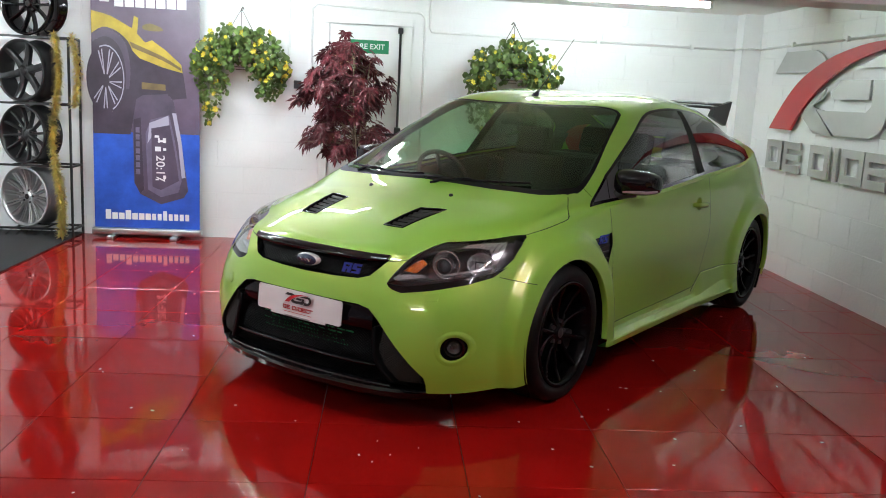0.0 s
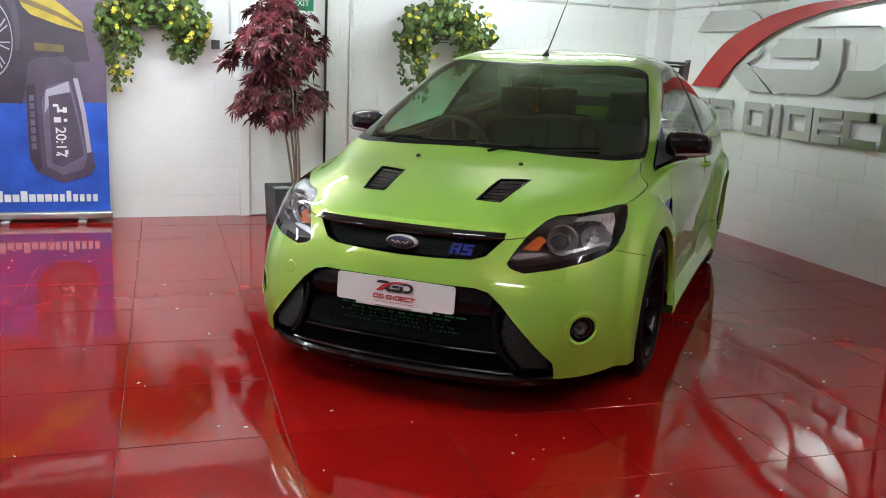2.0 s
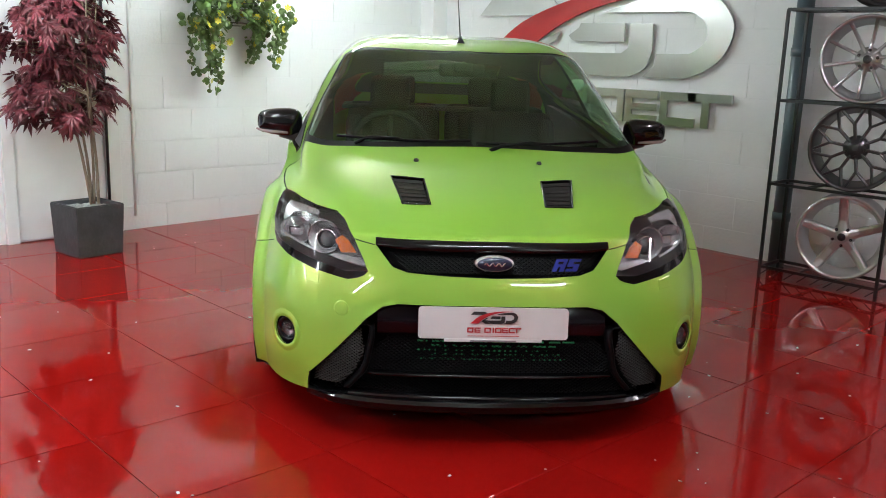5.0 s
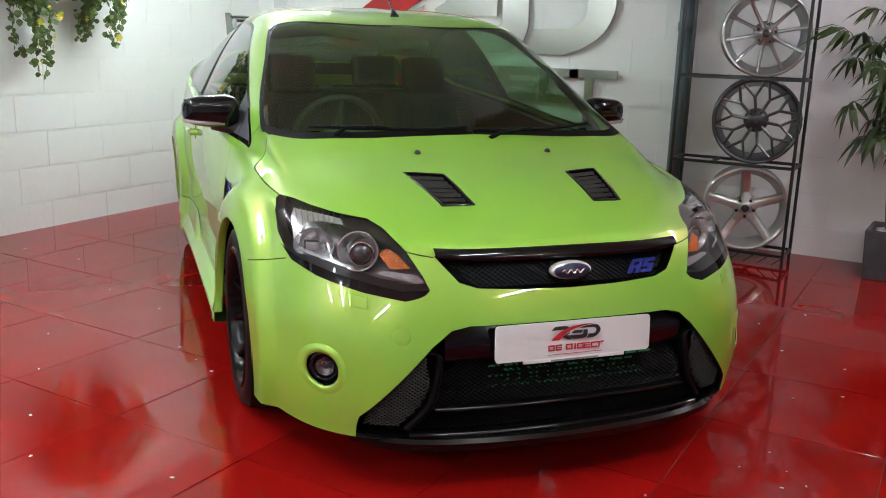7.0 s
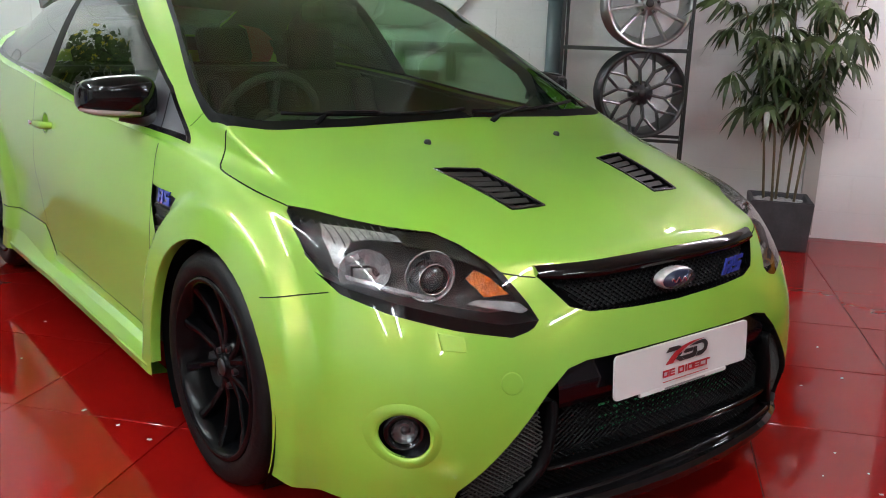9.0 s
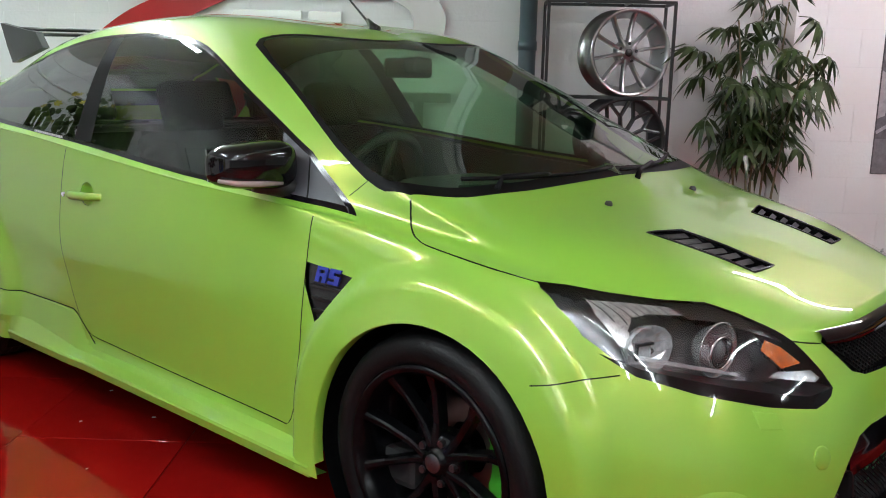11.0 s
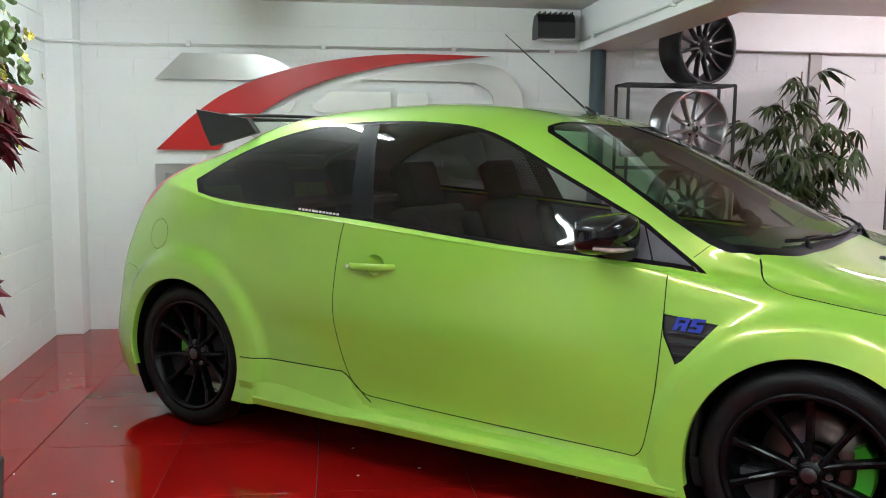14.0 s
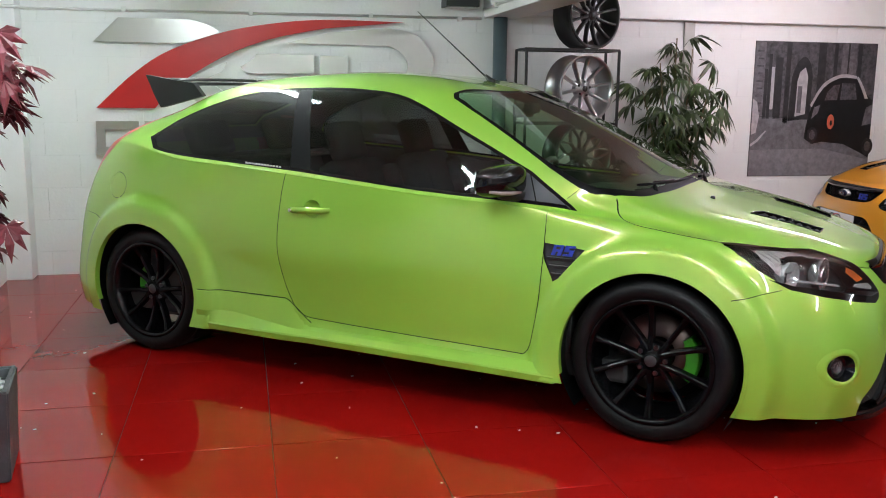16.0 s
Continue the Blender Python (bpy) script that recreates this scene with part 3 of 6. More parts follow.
def hatchback(m, paint, label, full=True):
    """The show car: an Empty on the floor under the front axle's middle, x forward, y to its left."""
    car = thing("car", m, label, "car")
    half = half_shell(14 if full else 5, 12 if full else 5)
    tree = BVHTree.FromBMesh(half)

    def skin(x, y):
        hit = tree.ray_cast(Vector((x, max(abs(y), .004), 3)), Vector((0, 0, -1)))[0]
        return hit.z if hit else 1.0

    def flank(x, z):
        hit = tree.ray_cast(Vector((x, 3, z)), Vector((0, -1, 0)))[0]
        return hit.y if hit else .9

    def nose(y, z):
        hit = tree.ray_cast(Vector((3, max(abs(y), .004), z)), Vector((-1, 0, 0)))[0]
        return hit.x if hit else .8
    got = {}
    side = lambda c, n: c.y > .45
    frontal = lambda c, n: c.x > .05 and c.y < .95
    top = lambda c, n: n.z > .25 and c.z > .6
    for ax in AXLES:
        cut(half, ring(ax, HUB_Z, .358, 48), "y", lambda c, n: c.y > .55).free()
    ring_bm = cut(half, DLO, "y", lambda c, n: c.y > .40 and c.z > .85)
    got["glass"] = cut(ring_bm, inset(DLO, .013), "y")
    got["window_trim"] = ring_bm
    got["quarter_light"] = cut(got["glass"], [(-.25, .8), (-.25, 1.3), (-.790, 1.3), (-.562, .8)], "y")
    got["corner_seam"] = cut(got["quarter_light"], strip([(-.640, 1.20), (-.490, .86)], .005), "y")
    got["b_pillar"] = cut(got["glass"], [(-1.583, .9), (-1.79, 1.45), (-1.866, 1.45), (-1.707, .9)], "y")
    got["rear_glass"] = cut(got["glass"], [(-1.645, .9), (-1.83, 1.45), (-2.8, 1.45), (-2.8, .9)], "y")
    got["windscreen"] = cut(half, SCREEN, "z", lambda c, n: c.z > .85 and c.x > -1.3)
    seal = got["windscreen"]
    got["windscreen"] = cut(seal, [(x, y) if y <= 0 else (x - (.045 if x > -.25 else -.020 if x < -.91 else 0), y - (.014 if y > .45 else 0)) for x, y in SCREEN], "z")
    got["screen_seal"] = seal
    maw = cut(half, MAW, "x", frontal)
    grille = cut(half, GRILLE, "x", frontal)
    lamp = cut(half, HEADLIGHT, "x", lambda c, n: c.x > .10 and c.y < 1)
    got["headlight_lens"] = lamp
    got["lower_brow"] = cut(half, BROW, "x", lambda c, n: c.x > .10 and c.y < 1)
    got["fog_hole"] = cut(half, ring(.733, .366, .039, 32, .050), "x", lambda c, n: c.x > .3)
    vent = cut(half, BONNET_VENT, "z", top)
    got["fender_vent"] = cut(half, [(-.283, .748), (-.455, .765), (-.452, .70), (-.408, .61), (-.385, .625)], "y", side)
    got["dish"] = cut(half, ring(-1.585, .829, .046, 28, .041), "y", side)
    bmesh.ops.subdivide_edges(got["dish"], edges=got["dish"].edges[:], cuts=2, use_grid_fill=True)
    gaps = [
        (strip(SHUT, .0045), "z", lambda c, n: n.z > .08 and c.z > .76 and c.z < 1.0),
        (strip([(.491, .711), (.455, .704), (.415, .698)], .003), "x", frontal),
        (strip([(-.335, .995), (-.398, .938)], .0025), "y", side),
        (strip(smooth_line([(-.455, .885), (-.455, .72), (-.47, .50), (-.50, .33), (-.53, .288)], 4), .0035), "y", side),
        (strip(smooth_line([(-.53, .288), (-1.0, .292), (-1.5, .302), (-1.66, .318), (-1.73, .40), (-1.78, .55), (-1.785, .70), (-1.765, .88), (-1.745, .985)], 4), .0035), "y", side),
        (strip(smooth_line([(.29, .610), (.37, .628), (.46, .652)], 4), .003), "y", lambda c, n: c.y > .5 and c.x > 0),
        (strip(smooth_line([(-2.93, .66), (-3.02, .70), (-3.12, .71)], 4), .003), "y", side),
        (strip(ring(-2.842, .869, .067, 32) + [(-2.775, .869)], .0028), "y", side),
    ]
    gap_parts = [cut(half, poly, ax, keep) for poly, ax, keep in gaps] if full else []
    got["tail"] = cut(half, [(-2.78, 1.21), (-2.82, 1.23), (-2.95, 1.16), (-3.10, 1.05), (-3.16, .93), (-3.12, .88), (-3.04, .98), (-2.93, 1.08)], "y", lambda c, n: c.y > .3 and c.x < -2.6)
    got["hatch_glass"] = cut(half, [(-.02, 1.15), (.46, 1.15), (.42, 1.215), (.42, 1.30), (-.02, 1.33)], "x", lambda c, n: c.x < -2.6)
    bmesh.ops.remove_doubles(half, verts=half.verts[:], dist=.0009)
    bmesh.ops.dissolve_degenerate(half, edges=half.edges[:], dist=.0003)
    # whole-width parts
    shell = part("body", merge(half.copy(), mirrored(half)), paint, car, "glossy lime green bodywork" if full else "", True, away=(-1.2, 0, .6))
    half.free()
    lining = bmesh.new()
    lining.from_mesh(shell.data)
    lining.normal_update()
    for v in lining.verts:
        v.co -= v.normal * .014
    bmesh.ops.delete(lining, geom=[f for f in lining.faces if f.calc_center_median().x > -.45 or f.calc_center_median().z < 1.06], context="FACES")
    part("body_lining", lining, HEADLINER, car, "grey roof lining", True)
    lining = bmesh.new()
    lining.from_mesh(shell.data)
    mids = [(f, f.calc_center_median()) for f in lining.faces]
    bmesh.ops.delete(lining, geom=[f for f, c in mids if c.x > -.50 or c.x < -2.9 or c.z < .80 or c.z > 1.14 or abs(c.y) < .5], context="FACES")
    for v in lining.verts:
        v.co.y *= .955
        v.co.z -= .006
    part("door_lining", lining, TRIM, car, "black inner lining under the windows", True)
    ws = part("windscreen", merge(got["windscreen"].copy(), mirrored(got["windscreen"])), GLASS_WS, car, "clear green-tinted windscreen", True, away=(-1.2, 0, .6))
    part("screen_seal", merge(got["screen_seal"].copy(), mirrored(got["screen_seal"])), DEEP_BLACK, car, "", True, away=(-1.2, 0, .6))
    part("hatch_glass", merge(got["hatch_glass"].copy(), mirrored(got["hatch_glass"])), GLASS_TINT, car, "", True, away=(-1.2, 0, .6))
    for pane in car.children:
        if pane.name.split(".")[0] in ("windscreen", "hatch_glass"):
            pane.visible_shadow = False
    for g in gap_parts:
        for f in (lambda b: b.copy(), mirrored):
            ln = f(shift_bm(g.copy(), (-.001, -.003, -.002)))
            part("shut_line", ln, DEEP_BLACK, car)
        g.free()
    for s, side_name in ((1, "left"), (-1, "right")):
        f = (lambda b: b.copy()) if s > 0 else mirrored
        part("side_window", f(got["glass"]), GLASS_SIDE, car, "lightly tinted door glass", True, away=(-1.2, 0, .6)).visible_shadow = False
        part("quarter_window", f(got["rear_glass"]), GLASS_TINT, car, "dark privacy glass", True, away=(-1.2, 0, .6))
        part("window_trim", f(got["window_trim"]), PANEL_BLACK, car, "black rubber window surround", True, away=(-1.2, 0, .6))
        part("b_pillar", f(got["b_pillar"]), DEEP_BLACK, car, "satin black pillar", True, away=(-1.2, 0, .6))
        part("corner_seam", f(got["corner_seam"]), DEEP_BLACK, car, "", True)
        ql = part("quarter_light", f(got["quarter_light"]), GREY_PLASTIC, car, "grey textured plastic triangle", True, away=(-1.2, 0, .6))
        part("lower_brow", f(got["lower_brow"]), BLACK_GLOSS, car, "gloss black strip under the headlight", True, away=(-1.2, 0, .6))
        part("tail_light", f(got["tail"]), RED_SIGN, car, "red tail lamp", True, away=(-1.2, 0, .6))
        headlight(car, f(got["headlight_lens"]), s, full)
        # fog lamp
        fog_lamp(car, s, f(got["fog_hole"]))
        fv = part("wing_vent", shift_bm(f(got["fender_vent"]), (0, -s * .012, 0)), BLACK_PLASTIC, car, "black triangular wing vent", True, away=(-1.2, 0, .6))
        for z in (.640, .672, .704):
            x0, x1 = -.440 + max(0, .70 - z) * .35, -.352 + (z - .66) * .7
            yy = flank((x0 + x1) / 2, z) - .008
            part("slat", box(x0, x1, *sorted((s * (yy - .008), s * (yy + .006))), z - .005, z + .004, .002), BLACK_SATIN, fv)
        handle = bmesh.new()
        hy = flank(-1.60, .823)
        rows = []
        for i in range(13):
            u = i / 12
            x, bow = -1.714 + .226 * u, .034 * (1 - (2 * u - 1) ** 4)
            hh = .0135 * (1 - .25 * abs(2 * u - 1) ** 3)
            zc = .818 + .010 * u
            yy = flank(x, zc)
            rows.append([handle.verts.new((x, s * (yy + d), zc + w)) for d, w in ((bow - .014, -hh), (bow - .004, -hh * 1.1), (bow + .003, -hh * .4), (bow + .003, hh * .4), (bow - .004, hh * 1.1), (bow - .014, hh))])
        for a, b in zip(rows, rows[1:]):
            for q in range(6):
                handle.faces.new((a[q], a[(q + 1) % 6], b[(q + 1) % 6], b[q]))
        handle.faces.new(rows[0])
        handle.faces.new(rows[-1][::-1])
        bmesh.ops.recalc_face_normals(handle, faces=handle.faces[:])
        h = part("door_handle", handle, paint, car, "body-coloured pull handle", True)
        dish = f(got["dish"])
        for v in dish.verts:
            q = max(0, 1 - ((v.co.x + 1.585) / .046) ** 2 - ((v.co.z - .829) / .041) ** 2)
            v.co.y -= s * .030 * q ** .6
        part("handle_dish", dish, paint, h, "", True)
        if s < 0:
            lk = bmesh.new()
            add_lathe(lk, [(.001, -hy - .036), (.008, -hy - .036), (.009, -hy - .03)], seg=14, centre=(-1.690, 0, .820))
            part("lock", lk, CHROME, h)
        door_mirror(car, s)
        bonnet_vent(car, s, f(vent))
    front_end(car, maw, grille, full, nose)
    vent.free()
    for g in got.values():
        g.free()
    for ax in AXLES:
        for s in (1, -1):
            mm = Matrix.Translation((ax, s * .785, HUB_Z)) @ (pose(0, 0, 0) if s < 0 else pose(0, 0, 0, 0, 0, 180)) @ pose(0, 0, 0, 0, 11 if ax else 35, 0)
            wheel(car, mm, None, TYRE_R, .235, 5, RIM_BLACK, RUBBER, rim_r=.248, cap_mat=GUNMETAL)
            brake(car, ax, s)
            liner = bmesh.new()
            add_lathe(liner, [(.372, s * .60), (.372, s * .895)], seg=48, centre=(ax, 0, HUB_Z))
            bmesh.ops.delete(liner, geom=[fc for fc in liner.faces if fc.calc_center_median().z < .10], context="FACES")
            add_box(liner, ax - .36, ax + .36, s * .60 - .004, s * .60 + .004, .12, .69)
            part("arch_liner", liner, DEEP_BLACK, car)
            edge = bmesh.new()
            rows = []
            for k in range(41):
                t = math.radians(-14 + 208 * k / 40)
                x, z = ax + .358 * math.cos(t), HUB_Z + .358 * math.sin(t)
                yy = flank(x + .004 * math.cos(t), z + .004 * math.sin(t))
                rows.append([edge.verts.new((ax + r * math.cos(t), s * (yy + d), HUB_Z + r * math.sin(t))) for r, d in ((.3605, -.0005), (.3575, -.001), (.3555, -.005), (.3560, -.03))])
            for a, b in zip(rows, rows[1:]):
                for q in range(3):
                    edge.faces.new((a[q], a[q + 1], b[q + 1], b[q]))
            part("arch_lip", edge, paint, car, "", True)
    cabin(car, full, skin)
    spoiler_and_skirts(car, paint, flank)
    return car


def headlight(car, lens, s, full):
    ob = part("headlight", lens, GLASS_CLEAR, car, "clear lens over a projector lamp, bright reflector and amber indicator", True, away=(-1.2, 0, .6))
    ob.visible_shadow = False
    back = lens_copy(ob)
    for v in back.verts:
        v.co += Vector((-.115, -s * .05, -.012))
    part("bucket", back, LAMP_SHELL, ob, "grey lamp housing", True)
    rim = lens_copy(ob)
    es = [e for e in rim.edges if e.is_boundary]
    r = bmesh.ops.extrude_edge_only(rim, edges=es)
    for v in [g for g in r["geom"] if isinstance(g, bmesh.types.BMVert)]:
        v.co += Vector((-.115, -s * .05, -.012))
    bmesh.ops.delete(rim, geom=[f for f in rim.faces if not any(e in r["geom"] for e in f.edges)], context="FACES")
    part("rim", rim, BLACK_SATIN, ob, "", True)

    def patch(name, poly, depth, material, label=""):
        whole = lens_copy(ob)
        got = cut(whole, [(s * y, z) for y, z in poly], "x")
        whole.free()
        for v in got.verts:
            v.co += Vector((-depth, -s * depth * .5, 0))
        return part(name, got, material, ob, label, True)
    patch("indicator", [(.566, .697), (.540, .714), (.515, .698), (.487, .664), (.542, .660)], .016, AMBER, "amber indicator lens")
    patch("light_strip", [(.585, .648), (.560, .656), (.470, .648), (.452, .630), (.470, .624)], .014, LAMP_DIM)
    patch("light_strip", [(.770, .690), (.640, .660), (.640, .653), (.770, .681)], .020, LAMP_DIM)
    patch("side_reflector", [(.640, .770), (.700, .778), (.760, .783), (.776, .760), (.780, .705), (.768, .695), (.757, .735), (.735, .757), (.700, .762), (.640, .758)], .022, LAMP_SILVER, "ribbed bright reflector panel")
    # dark masks round the lamps
    patch("mask", [(.640, .776), (.560, .772), (.530, .752), (.500, .705), (.540, .722), (.600, .748), (.640, .752)], .022, LAMP_DARK)
    for i in range(8):
        u = i / 7
        patch("ridge", [(.650 + .105 * u, .782 + .004 * u), (.6525 + .105 * u, .782 + .004 * u), (.6655 + .100 * u, .756 - .010 * u), (.663 + .100 * u, .756 - .010 * u)], .0212, LAMP_DARK)
    # projector in its bowl
    turn = pose(0, 0, 0, 0, 0, -s * -14)
    pm = Matrix.Translation((.560, s * .597, .690)) @ turn
    bm = bmesh.new()
    add_lathe(bm, [(.060, .018), (.0635, .022), (.0605, .024), (.056, .012), (.044, -.014), (.034, -.024)], axis="x", seg=36)
    part("lamp_ring", bm, LAMP_BOWL, ob, "bright lamp bowl", True, pm)
    bm = bmesh.new()
    add_lathe(bm, [(.0385, -.02), (.0385, .022), (.0365, .026), (.0335, .022), (.0335, .0)], axis="x", seg=32, centre=(0, s * -.010, -.008))
    part("lens_ring", bm, CHROME, ob, "chrome ring", True, pm)
    bm = bmesh.new()
    add_lathe(bm, [(.0335, .008), (.030, .020), (.020, .028), (.010, .0315), (.0005, .0325)], axis="x", seg=28, centre=(0, s * -.010, -.008))
    part("projector", bm, PROJECTOR, ob, "dark glass lens", True, pm)
    # faceted reflector with its bulb shield
    rm = Matrix.Translation((.455, s * .707, .693)) @ pose(0, 0, 0, 0, 0, s * 20)
    bm = bmesh.new()
    rings = []
    for r, d, off in ((.064, .026, 0), (.060, .010, .5), (.050, -.010, 0), (.036, -.024, .5), (.018, -.032, 0)):
        rings.append([bm.verts.new((d + .004 * ((k * 7) % 3 - 1) * (r < .06), r * math.cos(2 * math.pi * (k + off) / 13), .86 * r * math.sin(2 * math.pi * (k + off) / 13))) for k in range(13)])
    for a, b in zip(rings, rings[1:]):
        for k in range(13):
            bm.faces.new((a[k], a[(k + 1) % 13], b[k]))
            bm.faces.new((a[(k + 1) % 13], b[(k + 1) % 13], b[k]))
    bm.faces.new(rings[-1])
    part("reflector", bm, LAMP_BRIGHT, ob, "bright faceted reflector bowl", False, rm)
    bm = bmesh.new()
    add_box(bm, -.02, .016, -.026, .012, -.020, .008, .003)
    part("bulb_shield", bm, LAMP_BRIGHT, ob, "", True, rm)
    bm = bmesh.new()
    add_box(bm, .010, .020, -.030, -.026, -.024, .014, .001)
    add_box(bm, .010, .020, -.030, .016, .008, .013, .001)
    part("shield_frame", bm, LAMP_DARK, ob, "", False, rm)
    return ob


def lens_copy(ob):
    bm = bmesh.new()
    bm.from_mesh(ob.data)
    return bm


PANEL_BLACK = mat("panel_black", (.005, .004, .006, 1), .14, spec=.25, vary=.1)
LAMP_SILVER = mat("lamp_silver", (.60, .60, .61, 1), .24, metal=.6, vary=.4, scale=60)
LAMP_DIM = mat("lamp_strip", (.34, .34, .35, 1), .26, metal=.5, vary=.4, scale=70)
LAMP_BOWL = mat("lamp_bowl", (.55, .55, .56, 1), .2, metal=.75, vary=.35, scale=60)
LAMP_BRIGHT = mat("lamp_reflector", (.80, .80, .82, 1), .16, metal=.65, vary=.3, scale=50)
LAMP_SHELL = mat("lamp_shell", (.17, .17, .175, 1), .26, metal=.7, vary=.5, scale=35, bump=.15, bump_scale=40)
LAMP_DARK = mat("lamp_housing", (.010, .010, .011, 1), .3, vary=.3, scale=30)
PROJECTOR = mat("projector_glass", (.05, .05, .055, 1), .04, coat=1.0)
AMBER = mat("amber_lens", (.42, .085, .008, 1), .12, vary=.6, scale=75, bump=.4, bump_scale=160)


def fog_lamp(car, s, hole):
    back = hole.copy()
    for v in back.verts:
        v.co += Vector((-.045, -s * .012, 0))
    es = [e for e in hole.edges if e.is_boundary]
    r = bmesh.ops.extrude_edge_only(hole, edges=es)
    mid = Vector((.62, s * .735, .366))
    for v in [g for g in r["geom"] if isinstance(g, bmesh.types.BMVert)]:
        v.co += Vector((-.045, -s * .012, 0))
    bmesh.ops.delete(hole, geom=[f for f in hole.faces if not any(e in r["geom"] for e in f.edges)], context="FACES")
    dish = part("fog_recess", hole, BLACK_GLOSS, car, "black fog lamp recess", True)
    part("recess_back", back, DEEP_BLACK, dish)
    at = Matrix.Translation((.672, s * .728, .366)) @ pose(0, 0, 0, 0, 0, s * 33)
    lamp = bmesh.new()
    add_lathe(lamp, [(.050, -.060), (.049, -.012), (.046, -.004), (.036, -.006), (.031, -.026), (.001, -.030)], axis="x", seg=28)
    ob = part("fog_light", lamp, BLACK_GLOSS, car, "round fog lamp in a black ring", True, m=at)
    bm = bmesh.new()
    add_lathe(bm, [(.031, -.012), (.030, -.006), (.023, .001), (.012, .004), (.001, .005)], axis="x", seg=24)
    part("lens", bm, GLASS_CLEAR, ob, "clear round lens", True).visible_shadow = False
    bm = bmesh.new()
    add_lathe(bm, [(.030, -.012), (.024, -.020), (.014, -.025), (.001, -.027)], axis="x", seg=14)
    part("reflector", bm, LAMP_SHELL, ob, "grey reflector", False)
    bm = bmesh.new()
    add_lathe(bm, [(.008, -.027), (.008, -.014), (.001, -.012)], axis="x", seg=12)
    part("bulb_cap", bm, LAMP_DARK, ob, "", True)


def door_mirror(car, s):
    """Gloss black wing mirror with a clear indicator strip on its front."""
    bm = bmesh.new()
    bmesh.ops.create_uvsphere(bm, u_segments=28, v_segments=18, radius=1.0)
    for v in bm.verts:
        x, y, z = v.co
        q = lambda c, p: math.copysign(abs(c) ** p, c)
        x, y, z = q(x, .75), q(y, .6), q(z, .62)
        v.co = Vector((-.655 + x * (.088 if x > 0 else .045) - .03 * y, s * (.908 + y * .112), 1.006 + z * .066 * (1 - .15 * y) + .006 * x))
    ob = part("door_mirror", bm, BLACK_GLOSS, car, "gloss black wing mirror", True)
    bm = bmesh.new()
    add_tube(bm, [(-.640, s * 1.018, .972), (-.600, s * .985, .966), (-.578, s * .93, .963), (-.570, s * .86, .962)], [.005, .008, .008, .006], 8)
    part("indicator", bm, CLEAR_STRIP, ob, "clear indicator strip", True)
    bm = bmesh.new()
    add_tube(bm, [(-.640, s * .90, .962), (-.620, s * .84, .948), (-.590, s * .790, .930)], [.030, .030, .038], 10)
    part("stalk", bm, BLACK_SATIN, ob, "", True)
    bm = bmesh.new()
    add_prism(bm, [(s * .845, .955), (s * 1.005, .962), (s * 1.008, 1.05), (s * .86, 1.06)], .004, "yz", -.708)
    part("mirror_glass", bm, CHROME, ob, "mirror glass")


CLEAR_STRIP = mat("clear_lamp_strip", (.30, .22, .22, 1), .25)


LOUVRE = mat("louvre_plastic", (.022, .020, .019, 1), .6, spec=.3, vary=.1)


def bonnet_vent(car, s, bm):
    """Black louvred vent let into the bonnet."""
    frame_bm = bm.copy()
    skin = [v.co.copy() for v in bm.verts]
    for v in bm.verts:
        v.co.z -= .045
    ob = part("bonnet_vent", bm, DEEP_BLACK, car, "black louvred bonnet vent", False)
    es = [e for e in frame_bm.edges if e.is_boundary]
    r = bmesh.ops.extrude_edge_only(frame_bm, edges=es)
    for v in [g for g in r["geom"] if isinstance(g, bmesh.types.BMVert)]:
        v.co.z -= .047
    bmesh.ops.delete(frame_bm, geom=[f for f in frame_bm.faces if not any(e in r["geom"] for e in f.edges)], context="FACES")
    rim = part("vent_frame", frame_bm, BLACK_GLOSS, ob)
    for k in range(7):
        f = (k + .55) / 7.1
        xi, yi = .297 + .245 * f, .233 - .018 * f
        xo, yo = .266 + .269 * f, .362 - .045 * f
        zz = [min(skin, key=lambda c: (c.x - x) ** 2 + (abs(c.y) - y) ** 2).z for x, y in ((xi, yi), (xo, yo))]
        lm = bmesh.new()
        ends = [[lm.verts.new((x + dx, s * y, z + dz)) for dx, dz in ((-.008, -.004), (.006, -.012), (.008, -.010), (-.006, -.001))] for x, y, z in ((xi, yi + .006, zz[0] - .002), (xo, yo - .006, zz[1] - .002))]
        for q in range(4):
            lm.faces.new((ends[0][q], ends[0][(q + 1) % 4], ends[1][(q + 1) % 4], ends[1][q]))
        lm.faces.new(ends[0])
        lm.faces.new(ends[1][::-1])
        bmesh.ops.recalc_face_normals(lm, faces=lm.faces[:])
        part("louvre", lm, LOUVRE, ob)
    # raised lip
    lip = bmesh.new()
    outline = [(.297, .233), (.266, .362), (.535, .317), (.542, .215)]
    pts = []
    for (xa, ya), (xb, yb) in zip(outline, outline[1:] + outline[:1]):
        for q in range(4):
            x, y = xa + (xb - xa) * q / 4, ya + (yb - ya) * q / 4
            near = sorted(skin, key=lambda c: (c.x - x) ** 2 + (abs(c.y) - y) ** 2)[:2]
            pts.append((x, s * y, sum(c.z for c in near) / 2 + .0005))
    add_tube(lip, pts, .0038, 6, True)
    part("vent_lip", lip, BLACK_GLOSS, ob, "", True)
    nz = bmesh.new()
    add_lathe(nz, [(.011, -.004), (.011, .006), (.007, .012), (.001, .013)], axis="z", seg=12, centre=(.09, s * .258, .918))
    part("washer_jet", nz, BLACK_PLASTIC, car)


